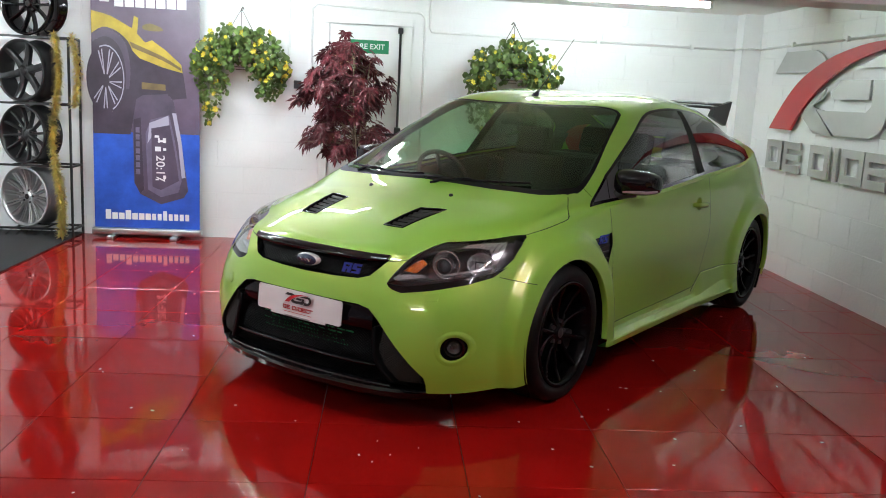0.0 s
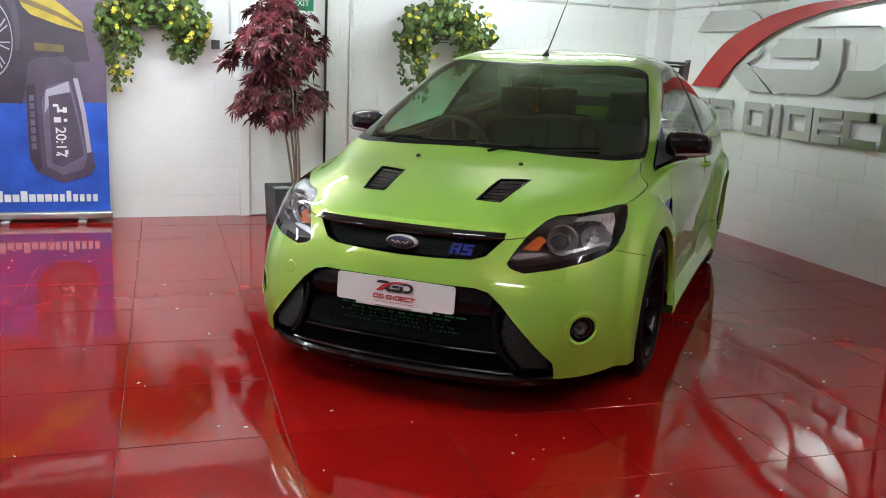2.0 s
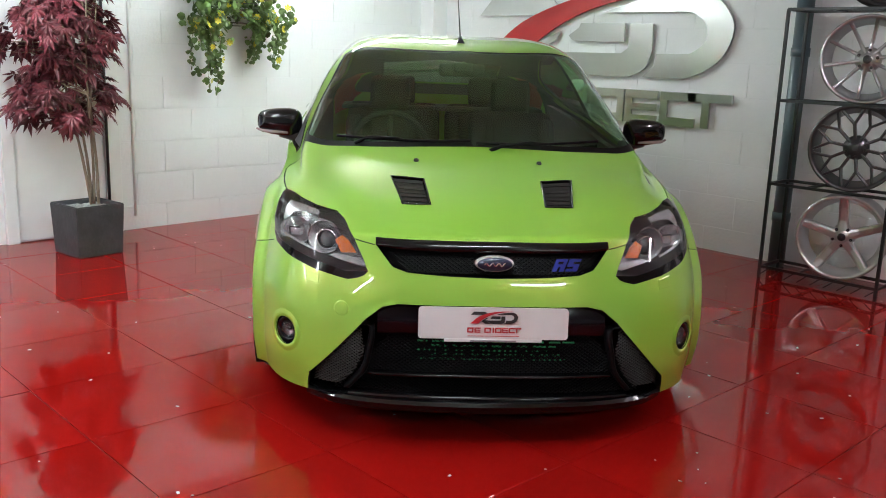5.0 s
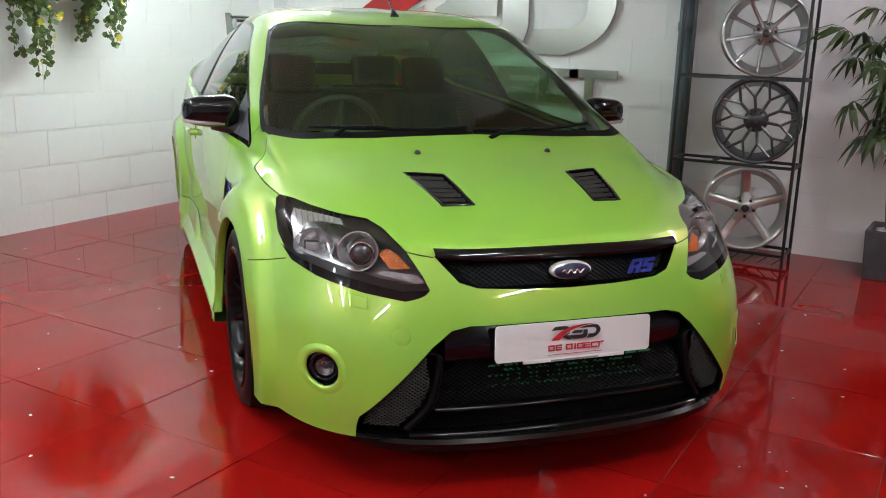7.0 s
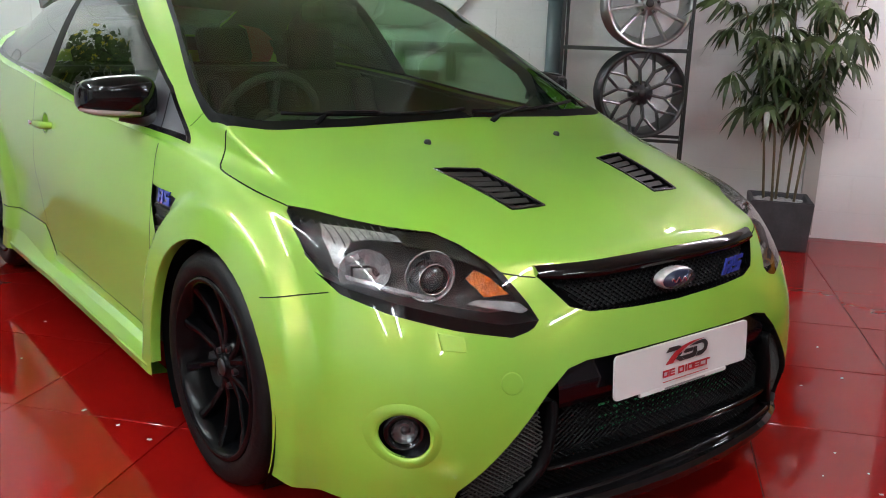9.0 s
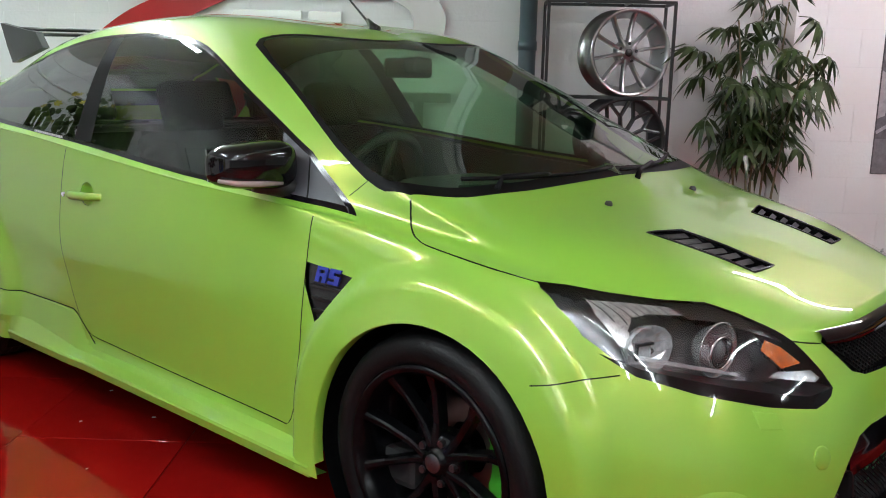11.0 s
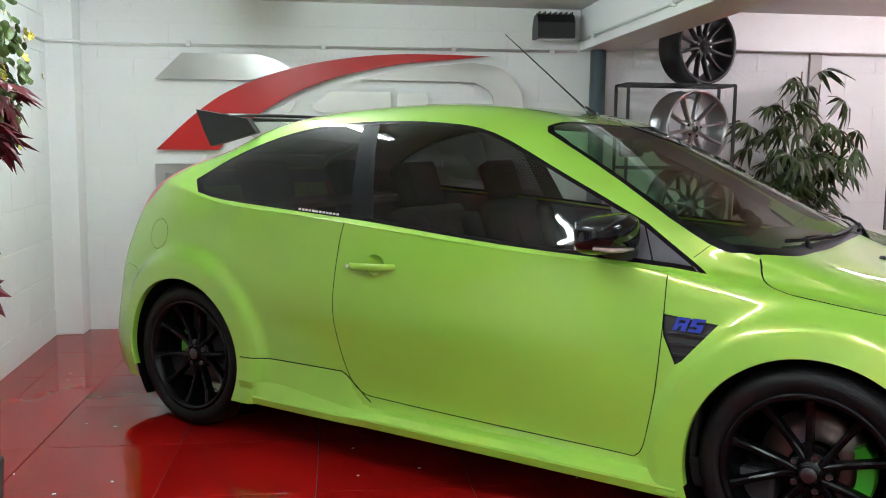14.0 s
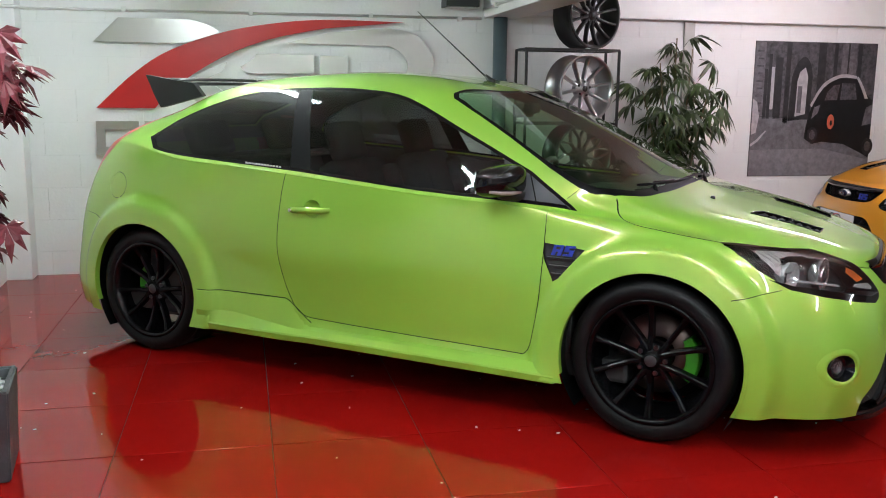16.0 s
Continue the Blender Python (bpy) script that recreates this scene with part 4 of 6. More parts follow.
def front_end(car, maw, grille, full, nose):
    """Upper grille, lower intake, badges, number plate and splitter."""
    # intake: lip, back, mesh
    lip = merge(maw.copy(), mirrored(maw))
    es = [e for e in lip.edges if e.is_boundary]
    r = bmesh.ops.extrude_edge_only(lip, edges=es)
    mv = [g for g in r["geom"] if isinstance(g, bmesh.types.BMVert)]
    for v in mv:
        v.co.x -= .10
    bmesh.ops.delete(lip, geom=[f for f in lip.faces if not any(e in r["geom"] for e in f.edges)], context="FACES")
    intake = part("lower_intake", lip, BLACK_SATIN, car, "gloss black trapezoid lower intake")
    back = merge(maw.copy(), mirrored(maw))
    for v in back.verts:
        v.co.x -= .10
    part("back_panel", back, DEEP_BLACK, intake)
    maw.free()
    # upper gloss panel behind the plate
    bm = bmesh.new()
    n = 24
    rows = []
    for i in range(n + 1):
        y = -.40 + .80 * i / n
        top = .512 if abs(y) < .33 else .512 - (abs(y) - .33) * .45
        rows.append([bm.verts.new((min(nose(y, top) - .006, nose(y, .44) - .012 - (z - .44) * .48) - d, y, z)) for z, d in ((top, .0), (.46, .0), (.405, .0), (.392, .04))])
    for a, b in zip(rows, rows[1:]):
        for q in range(3):
            bm.faces.new((a[q], a[q + 1], b[q + 1], b[q]))
    part("upper_panel", bm, PANEL_BLACK, intake, "", True)
    # honeycomb mesh, in three fields
    def field(u, w):
        lim = .30 + (.50 - w) * .92
        if abs(u) > min(lim, .61) - .03 or w > .40 or w < .175:
            return None
        return (nose(u, w) - .045, u, w)
    bm = bmesh.new()
    mesh_grid(bm, -.60, .60, .18, .40, field, .019 if full else .05)
    part("mesh", bm, DEEP_BLACK, intake, "black honeycomb mesh")
    for z, hgt, d in ((.258, .006, .014), (.175, .009, .0)):
        bm = bmesh.new()
        half = .43 if z > .2 else .50
        rows = []
        for y in np.linspace(-half, half, 19):
            x = nose(y, z) - d
            rows.append([bm.verts.new(c) for c in ((x - .05, y, z + hgt), (x - .006, y, z + hgt), (x, y, z + hgt * .5), (x, y, z - hgt * .8), (x - .006, y, z - hgt), (x - .05, y, z - hgt))])
        for a, b in zip(rows, rows[1:]):
            for q in range(5):
                bm.faces.new((a[q], a[q + 1], b[q + 1], b[q]))
        part("cross_bar", bm, BLACK_GLOSS, intake, "", True)
    for s in (1, -1):
        bm = bmesh.new()
        rows = []
        for y, z in smooth_line([(.470, .432), (.425, .430), (.418, .40), (.428, .34), (.445, .27), (.505, .195)], 4):
            hw = .010
            rows.append([bm.verts.new((nose(y, z) + d, s * (y + o), z + (o * .3))) for o, d in ((-hw, -.06), (-hw, -.012), (-hw * .4, -.004), (hw * .6, -.006), (hw, -.014), (hw, -.06))])
        for a, b in zip(rows, rows[1:]):
            for q in range(5):
                bm.faces.new((a[q], a[q + 1], b[q + 1], b[q]))
        part("side_bar", bm, DEEP_BLACK, intake, "", True)
    # the cooler seen behind the mesh
    bm = bmesh.new()
    dash = random.Random(5)
    for k in range(5):
        y = -.26 + .05 * (k % 2)
        while y < .26 - .03 * (k % 3):
            w = dash.uniform(.012, .05)
            xx = nose(y, .35) - .050
            add_box(bm, xx, xx + .003, y, y + w, .374 - .016 * k, .380 - .016 * k)
            y += w + dash.uniform(.006, .02)
    part("cooler_print", bm, GREEN_PRINT, intake, "faint green print on the cooler")
    # splitter
    bm = bmesh.new()
    line = smooth_line([(.70, -.655), (.80, -.55), (.865, -.35), (.895, 0), (.865, .35), (.80, .55), (.70, .655)], 6)
    inner = [(x - .16, y * .97) for x, y in line]
    for z0, z1 in ((.135, .165),):
        a = [bm.verts.new((x, y, z1 - .006)) for x, y in line]
        a2 = [bm.verts.new((x - .012, y * .99, z1 + .004)) for x, y in line]
        b = [bm.verts.new((x - .006, y, z0)) for x, y in line]
        c = [bm.verts.new((x, y, z1 + .012)) for x, y in inner]
        d = [bm.verts.new((x, y, z0)) for x, y in inner]
        for i in range(len(line) - 1):
            for p, q in ((a, b), (a2, a), (c, a2), (b, d), (d, c)):
                bm.faces.new((p[i], p[i + 1], q[i + 1], q[i]))
        for i in (0, -1):
            bm.faces.new([q[i] for q in (a, a2, c, d, b)])
    part("splitter", bm, BLACK_GLOSS, car, "gloss black front splitter", False)
    # upper grille
    lip = merge(grille.copy(), mirrored(grille))
    es = [e for e in lip.edges if e.is_boundary]
    r = bmesh.ops.extrude_edge_only(lip, edges=es)
    for v in [g for g in r["geom"] if isinstance(g, bmesh.types.BMVert)]:
        v.co.x -= .05
    bmesh.ops.delete(lip, geom=[f for f in lip.faces if not any(e in r["geom"] for e in f.edges)], context="FACES")
    gr = part("grille", lip, BLACK_GLOSS, car, "black upper grille with mesh")
    back = merge(grille.copy(), mirrored(grille))
    for v in back.verts:
        v.co.x -= .05
    part("back_panel", back, DEEP_BLACK, gr)
    grille.free()
    bm = bmesh.new()
    rows = []
    for i in range(33):
        y = -.412 + .824 * i / 32
        e = 1 - .25 * (abs(y) / .412) ** 6
        rows.append([bm.verts.new((nose(y, .70) + d, y, z)) for z, d in ((.722, -.030), (.722, -.006), (.705, .010), (.690 + (1 - e) * .04, .012), (.680 + (1 - e) * .06, -.004), (.680 + (1 - e) * .06, -.03))])
    for a, b in zip(rows, rows[1:]):
        for q in range(5):
            bm.faces.new((a[q], a[q + 1], b[q + 1], b[q]))
    part("top_bar", bm, BLACK_GLOSS, gr, "gloss black bar across the bonnet edge", True)
    bm = bmesh.new()
    mesh_grid(bm, -.40, .40, .615, .690, lambda u, w: (nose(u, w) - .020, u, w) if abs(u) < .31 + (w - .615) * .9 else None, .019 if full else .05)
    part("mesh", bm, DEEP_BLACK, gr)
    bm = bmesh.new()
    add_lathe(bm, [(.0005, .016), (.055, .014), (.066, .008), (.070, -.004), (.066, -.014)], axis="x", seg=36)
    for v in bm.verts:
        v.co = Vector((nose(0, .655) + .004 + v.co.x, v.co.y, .655 + v.co.z * .42))
    bd = part("badge", bm, LAMP_BRIGHT, gr, "chrome-rimmed oval badge", True)
    bm = bmesh.new()
    add_lathe(bm, [(.0005, .021), (.056, .018), (.061, .013)], axis="x", seg=36)
    for v in bm.verts:
        v.co = Vector((nose(0, .655) + .004 + v.co.x, v.co.y, .655 + v.co.z * .40))
    part("oval", bm, BADGE_BLUE, bd, "dark blue-grey oval", True)
    bm = bmesh.new()
    add_tube(bm, [(nose(0, .655) + .0235, -.036 + .0045 * k, .655 + .006 * math.sin(k * 1.3)) for k in range(17)], .0022, 5)
    part("mark", bm, CHROME, bd)
    letter_block(gr, Matrix.Translation((nose(.25, .65) - .002, .255, .652)) @ pose(0, 0, 0, 0, 0, 8))
    # number plate
    for_plate(car, nose)
    if full:
        def hug(outline, lift_by):
            bm = bmesh.new()
            mid = [sum(q[k] for q in outline) / len(outline) for k in (0, 1)]
            loops = [[bm.verts.new((nose(mid[0] + (y - mid[0]) * f, mid[1] + (z - mid[1]) * f) + d, mid[0] + (y - mid[0]) * f, mid[1] + (z - mid[1]) * f)) for y, z in outline] for f, d in ((1.06, -.002), (1.0, lift_by), (.9, lift_by + .0006))]
            for a, b in zip(loops, loops[1:]):
                for q in range(len(outline)):
                    bm.faces.new((a[q], a[(q + 1) % len(outline)], b[(q + 1) % len(outline)], b[q]))
            bm.faces.new(loops[-1])
            bmesh.ops.recalc_face_normals(bm, faces=bm.faces[:])
            return bm
        for s in (1, -1):
            part("washer_cover", hug([(s * .656, .596), (s * .609, .587), (s * .610, .555), (s * .657, .560)], .002), GREEN, car)
            # swelling round the fog lamp
            bm = bmesh.new()
            rows = []
            for k in range(40):
                a = 2 * math.pi * k / 40
                row = []
                for e, d in ((1.0, -.006), (1.05, .002), (1.15, .0045), (1.32, .003), (1.55, -.0006)):
                    y, z = .733 + .039 * e * math.cos(a), .366 + .050 * e * math.sin(a)
                    y = min(y, .828)
                    row.append(bm.verts.new((nose(y, z) + d, s * (y + d * .5), z)))
                rows.append(row)
            for k in range(40):
                for q in range(4):
                    bm.faces.new((rows[k][q], rows[k][q + 1], rows[(k + 1) % 40][q + 1], rows[(k + 1) % 40][q]))
            bmesh.ops.recalc_face_normals(bm, faces=bm.faces[:])
            part("fog_surround", bm, GREEN, car, "", True)
            # mesh in the outer corner of the intake
            pocket = [(.455, .425), (.475, .425), (.615, .262), (.625, .205), (.525, .205), (.462, .275), (.440, .345)]
            bm = bmesh.new()
            mesh_grid(bm, .43, .63, .205, .425, lambda u, w: (nose(u, w) - .020, s * u, w) if inside((u, w), pocket) else None, .016, .0026)
            part("mesh", bm, LOUVRE, intake)
        part("tow_cover", hug([(-.526 + .025 * math.cos(2 * math.pi * k / 24), .484 + .025 * math.sin(2 * math.pi * k / 24)) for k in range(24)], .0012), GREEN, car, "", True)


GREEN_PRINT = mat("green_print", (.02, .34, .12, 1), .6)
BADGE_BLUE = mat("badge_blue", (.020, .026, .055, 1), .25)
RS_BLUE = mat("blue_letters", (.05, .08, .45, 1), .2, metal=.3)
PLATE_WHITE = mat("plate_white", (.74, .74, .75, 1), .25, vary=.02)
PRINT_DARK = mat("dark_print", (.02, .02, .022, 1), .4)
PRINT_RED = mat("red_print", (.45, .02, .03, 1), .4)
PRINT_GREY = mat("grey_print", (.22, .22, .24, 1), .5)


def logo_shapes():
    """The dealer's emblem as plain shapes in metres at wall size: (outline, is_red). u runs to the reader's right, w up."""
    sweep = smooth_line([(.03, .0), (.30, .25), (.56, .42), (.95, .56), (1.34, .635), (1.72, .668), (2.30, .665)], 6) + \
        smooth_line([(1.70, .605), (1.30, .52), (.98, .40), (.72, .25), (.53, .10), (.44, .0)], 6)
    top_r = [(.03, .47), (.21, .645), (.70, .645)] + smooth_line([(.73, .642), (.85, .605), (.925, .555)], 4) + [(.665, .472)]
    leg_r = [(.60, .13), (.84, -.006), (1.14, -.010), (.80, .214)] + smooth_line([(.93, .27), (.97, .345)], 3) + [(.79, .27)]
    block = [(1.18, .407), (1.61, .405), (1.61, .265), (1.16, .262)] + smooth_line([(1.10, .27), (1.06, .31)], 3) + [(1.16, .37)]
    jay = [(1.655, .404), (1.865, .402)] + smooth_line([(1.872, .20), (1.82, .07), (1.68, .0)], 5) + [(1.17, -.006), (.83, .195), (.97, .175), (1.59, .178), (1.655, .22)]
    dee = [(1.40, .49), (1.73, .575), (2.17, .620)] + smooth_line([(2.20, .618), (2.40, .57), (2.535, .39), (2.48, .19), (2.34, .07), (2.16, .0)], 6) + \
        [(1.80, .004), (1.90, .085), (1.915, .180), (2.18, .186)] + smooth_line([(2.20, .188), (2.30, .25), (2.33, .335), (2.30, .42), (2.19, .485)], 5)
    return [(sweep, True), (top_r, False), (leg_r, False), (block, False), (jay, False), (dee, False)]


def sign_blocks():
    """Plain blocks standing for the dealer's lettering: (outline of bars) by letter, u to the right, w up, .25 high."""
    s, h = .062, .250
    bar = lambda u0, u1, w0, w1: [(u0, w0), (u1, w0), (u1, w1), (u0, w1)]
    spots = [(.02, .30), (.36, .29), (.83, .31), (1.22, .065), (1.34, .31), (1.665, .29), (1.985, .30), (2.22, .36)]
    out = []
    for k, (u, w) in enumerate(spots):
        if k == 3:
            out.append([bar(u, u + w, 0, h)])
        elif k == 7:
            out.append([bar(u, u + w, h - s, h), bar(u + .12, u + .12 + s, 0, h - s)])
        else:
            out.append([bar(u, u + w, h - s, h), bar(u, u + w, 0, s), bar(u, u + s, s, h - s)] + ([bar(u + w - s, u + w, s, h - s)] if k in (0, 2, 4) else []) + ([bar(u + s, u + w, .10, .15)] if k in (1, 5) else []))
    return out


def letter_block(parent, m):
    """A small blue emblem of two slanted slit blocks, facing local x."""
    b = bmesh.new()
    lean = lambda y, z: (y + z * .35, z)
    for o, bars in ((-.046, ((0, .042, .013, .022), (0, .011, .004, .013), (.031, .042, .004, .013), (0, .042, -.006, .004), (0, .016, -.022, -.006), (.026, .042, -.022, -.006))),
                    (.003, ((0, .042, .012, .022), (0, .018, .004, .012), (0, .042, -.005, .004), (.024, .042, -.013, -.005), (0, .042, -.022, -.013)))):
        for y0, y1, z0, z1 in bars:
            add_prism(b, [lean(o + y, z) for y, z in ((y0, z0), (y1, z0), (y1, z1), (y0, z1))], .005, "yz", 0.0)
    return part("blue_emblem", b, RS_BLUE, parent, "small blue emblem", m=m)


def for_plate(car, nose):
    bm = bmesh.new()
    corner = [(sy * .248 + .012 * math.cos(a), sz * .0435 + .012 * math.sin(a)) for sy, sz, a0 in ((1, 1, 0), (-1, 1, 90), (-1, -1, 180), (1, -1, 270)) for a in [math.radians(a0 + 22.5 * k) for k in range(5)]]
    add_prism(bm, corner, .006, "yz", 0)
    for v in bm.verts:
        v.co.x -= 1.1 * max(0, abs(v.co.y) - .0) ** 2 * .06
    x = nose(0, .455) + .002
    plate = part("number_plate", bm, PLATE_WHITE, car, "white show plate with a black and red emblem", m=Matrix.Translation((x, 0, .456)) @ pose(0, 0, 0, 0, -4, 0))
    k = .0655
    for poly, red in logo_shapes():
        b = bmesh.new()
        add_prism(b, [((u - 1.27) * k, w * k) for u, w in poly], .0012, "yz", .0060)
        part("emblem_piece", b, PRINT_RED if red else PRINT_DARK, plate)
    for bars in sign_blocks():
        b = bmesh.new()
        for poly in bars:
            add_prism(b, [((u - 1.27) * .073, -.032 + w * .073) for u, w in poly], .0010, "yz", .0060)
        part("emblem_block", b, PRINT_RED, plate)
    b = bmesh.new()
    add_box(b, .0060, .0068, -.09, .09, -.0445, -.0425)
    part("small_print", b, PRINT_RED, plate)
    b = bmesh.new()
    add_box(b, -.003, .004, -.17, .17, -.066, -.055, .002)
    st = part("plate_strip", b, PLATE_WHITE, plate)
    b = bmesh.new()
    add_box(b, .004, .0045, -.08, .08, -.0645, -.0595)
    part("strip_print", b, PRINT_GREY, st)


def brake(car, ax, s):
    bm = bmesh.new()
    add_lathe(bm, [(.07, s * .742), (.165, s * .742), (.166, s * .738), (.166, s * .722), (.165, s * .718), (.07, s * .718)], seg=40, centre=(ax, 0, HUB_Z))
    ob = part("brake_disc", bm, DISC, car, "steel brake disc", True)
    bm = bmesh.new()
    sgn = 1 if ax == 0 else -1
    rows = []
    for i in range(13):
        t = math.radians(-34 + 5.7 * i)
        rr = [.120, .168, .174, .174, .168, .120] if 1 < i < 11 else [.128, .164, .166, .166, .162, .128]
        yy = [-.050, -.054, -.044, .020, .030, .030]
        rows.append([bm.verts.new((ax + sgn * r * math.cos(t), s * (.735 - y if s < 0 else .735 - y), HUB_Z + r * math.sin(t))) for r, y in zip(rr, yy)])
    for a, b in zip(rows, rows[1:]):
        for q in range(6):
            bm.faces.new((a[q], a[(q + 1) % 6], b[(q + 1) % 6], b[q]))
    bm.faces.new(rows[0])
    bm.faces.new(rows[-1][::-1])
    part("caliper", bm, CALIPER, car, "bright green brake caliper")


DISC = mat("disc_steel", (.16, .12, .11, 1), .35, metal=.9, vary=.2)
CALIPER = mat("caliper_green", (.06, .42, .03, 1), .35)
SEAT = mat("dark_seat_cloth", (.006, .006, .0065, 1), .9, vary=.1, spec=.1)
SEAT_GREEN = mat("seat_grey_panel", (.010, .010, .011, 1), .9, vary=.15, spec=.1)
TRIM = mat("dark_trim", (.013, .013, .014, 1), .65, vary=.15, bump=.1)
HEADLINER = mat("headliner", (.09, .09, .088, 1), .9, vary=.05)


def seat(car, x, y, back_tilt=20, width=.50):
    ob = part("seat", box(x - .26, x + .26, y - width / 2, y + width / 2, .42, .58, .06), SEAT, car, "dark bucket seat", True)
    bm = bmesh.new()
    m = Matrix.Translation((x - .22, y, .55)) @ pose(0, 0, 0, 0, -back_tilt, 0)
    add_box(bm, -.06, .06, -width / 2, width / 2, 0, .50, .05, m)
    for sd in (-1, 1):
        add_box(bm, -.02, .12, sd * (width / 2 - .04) - .05, sd * (width / 2 - .04) + .05, .05, .44, .04, m)
    part("backrest", bm, SEAT, ob, "", True)
    bm = bmesh.new()
    add_box(bm, -.048, .048, -width * .24, width * .24, .50, .70, .034, m)
    part("headrest", bm, SEAT, ob, "", True)
    bm = bmesh.new()
    add_box(bm, .058, .066, -width * .22, width * .22, .08, .42, .003, m)
    part("panel", bm, SEAT_GREEN, ob, "", True)


def cabin(car, full, skin):
    bm = bmesh.new()
    add_box(bm, -2.9, -.1, -.82, .82, .20, .30, .02)
    part("cabin_floor", bm, TRIM, car)
    bm = bmesh.new()
    # dashboard: a swept profile across the cabin
    prof = smooth_line([(-.15, .895), (-.28, .925), (-.45, .93), (-.56, .89), (-.60, .80), (-.56, .66), (-.50, .50)], 4)
    rows = []
    for y in np.linspace(-.66, .66, 13):
        rows.append([bm.verts.new((x + .09 * (1 - (y / .66) ** 2) - (.05 if x < -.3 and -.55 < y < -.2 else 0), y, z + (.03 if x < -.3 and -.55 < y < -.2 else 0))) for x, z in prof])
    for a, b in zip(rows, rows[1:]):
        for q in range(len(prof) - 1):
            bm.faces.new((a[q], a[q + 1], b[q + 1], b[q]))
    part("dashboard", bm, TRIM, car, "dark moulded dashboard", True)
    # steering wheel on the car's right
    bm = bmesh.new()
    add_tube(bm, [(.185 * math.cos(t), .185 * math.sin(t), 0) for t in np.linspace(0, 2 * math.pi, 29)[:-1]], .015, 8, True)
    for t in (0, math.pi, -math.pi / 2):
        add_tube(bm, [(0, 0, -.02), (.18 * math.cos(t), .18 * math.sin(t), 0)], .014, 6)
    add_lathe(bm, [(.001, .02), (.05, .015), (.06, -.03)], axis="z", seg=16)
    part("steering_wheel", bm, TRIM, car, "black steering wheel", True, Matrix.Translation((-.70, -.37, .90)) @ pose(0, 0, 0, 0, -65, 0) @ pose(0, 0, 0, 0, 0, 90))
    for y in (-.37, .37):
        seat(car, -1.32, y)
    for y in (-.34, .34):
        seat(car, -2.22, y, 24, .62)
    for s in (-1, 1):
        bm = bmesh.new()
        add_prism(bm, [(-.35, .25), (-2.7, .25), (-2.7, 1.02), (-2.45, 1.015), (-1.99, .995), (-1.61, .970), (-1.05, .925), (-.56, .898), (-.35, .86)], .035, "xz", s * .79 - .0175)
        part("door_card", bm, TRIM, car)
    part("parcel_shelf", box(-2.85, -2.45, -.70, .70, .97, 1.0, .01), TRIM, car)
    bm = bmesh.new()
    add_box(bm, -.93, -.90, -.12, .12, 1.245, 1.315, .02)
    add_tube(bm, [(-.90, 0, 1.28), (-.86, 0, 1.315)], .012, 8)
    part("rear_view_mirror", bm, TRIM, car, "", True)
    bm = bmesh.new()
    add_box(bm, -.90, -.84, -.05, .05, 1.265, 1.318, .015)
    part("sensor_pod", bm, TRIM, car, "", True)
    # wipers on the scuttle
    base_x = lambda y: .03 - .36 * y * y
    for y0, y1, yp in ((-.60, -.02, -.52), (.0, .56, .06)):
        bm = bmesh.new()
        blade = [(base_x(y) - .055 - .035 * (y - y0), y, skin(base_x(y) - .055 - .035 * (y - y0), y) + .014) for y in np.linspace(y0, y1, 7)]
        add_tube(bm, blade, .006, 6)
        ym = (y0 + y1) / 2
        px = base_x(yp) - .030
        mid = blade[3]
        add_tube(bm, [(px, yp, skin(px, yp) - .002), (px - .02, yp + .05, skin(px - .02, yp + .05) + .013), (mid[0] + .006, mid[1] - .03, mid[2] + .008), (mid[0], mid[1], mid[2] + .004)], [.010, .008, .006, .005], 6)
        part("wiper", bm, DEEP_BLACK, car, "black wiper arm and blade", True)
    bm = bmesh.new()
    add_tube(bm, [(-1.085, .0, skin(-1.085, 0) - .004), (-1.110, .0, skin(-1.085, 0) + .016), (-1.13, 0, skin(-1.085, 0) + .036)], [.022, .014, .008], 10)
    an = part("aerial", bm, BLACK_SATIN, car, "thin black roof aerial", True)
    bm = bmesh.new()
    add_tube(bm, [(-1.13, 0, skin(-1.085, 0) + .03), (-1.53, 0, 1.785)], [.0042, .0022], 6)
    part("mast", bm, BLACK_SATIN, an)


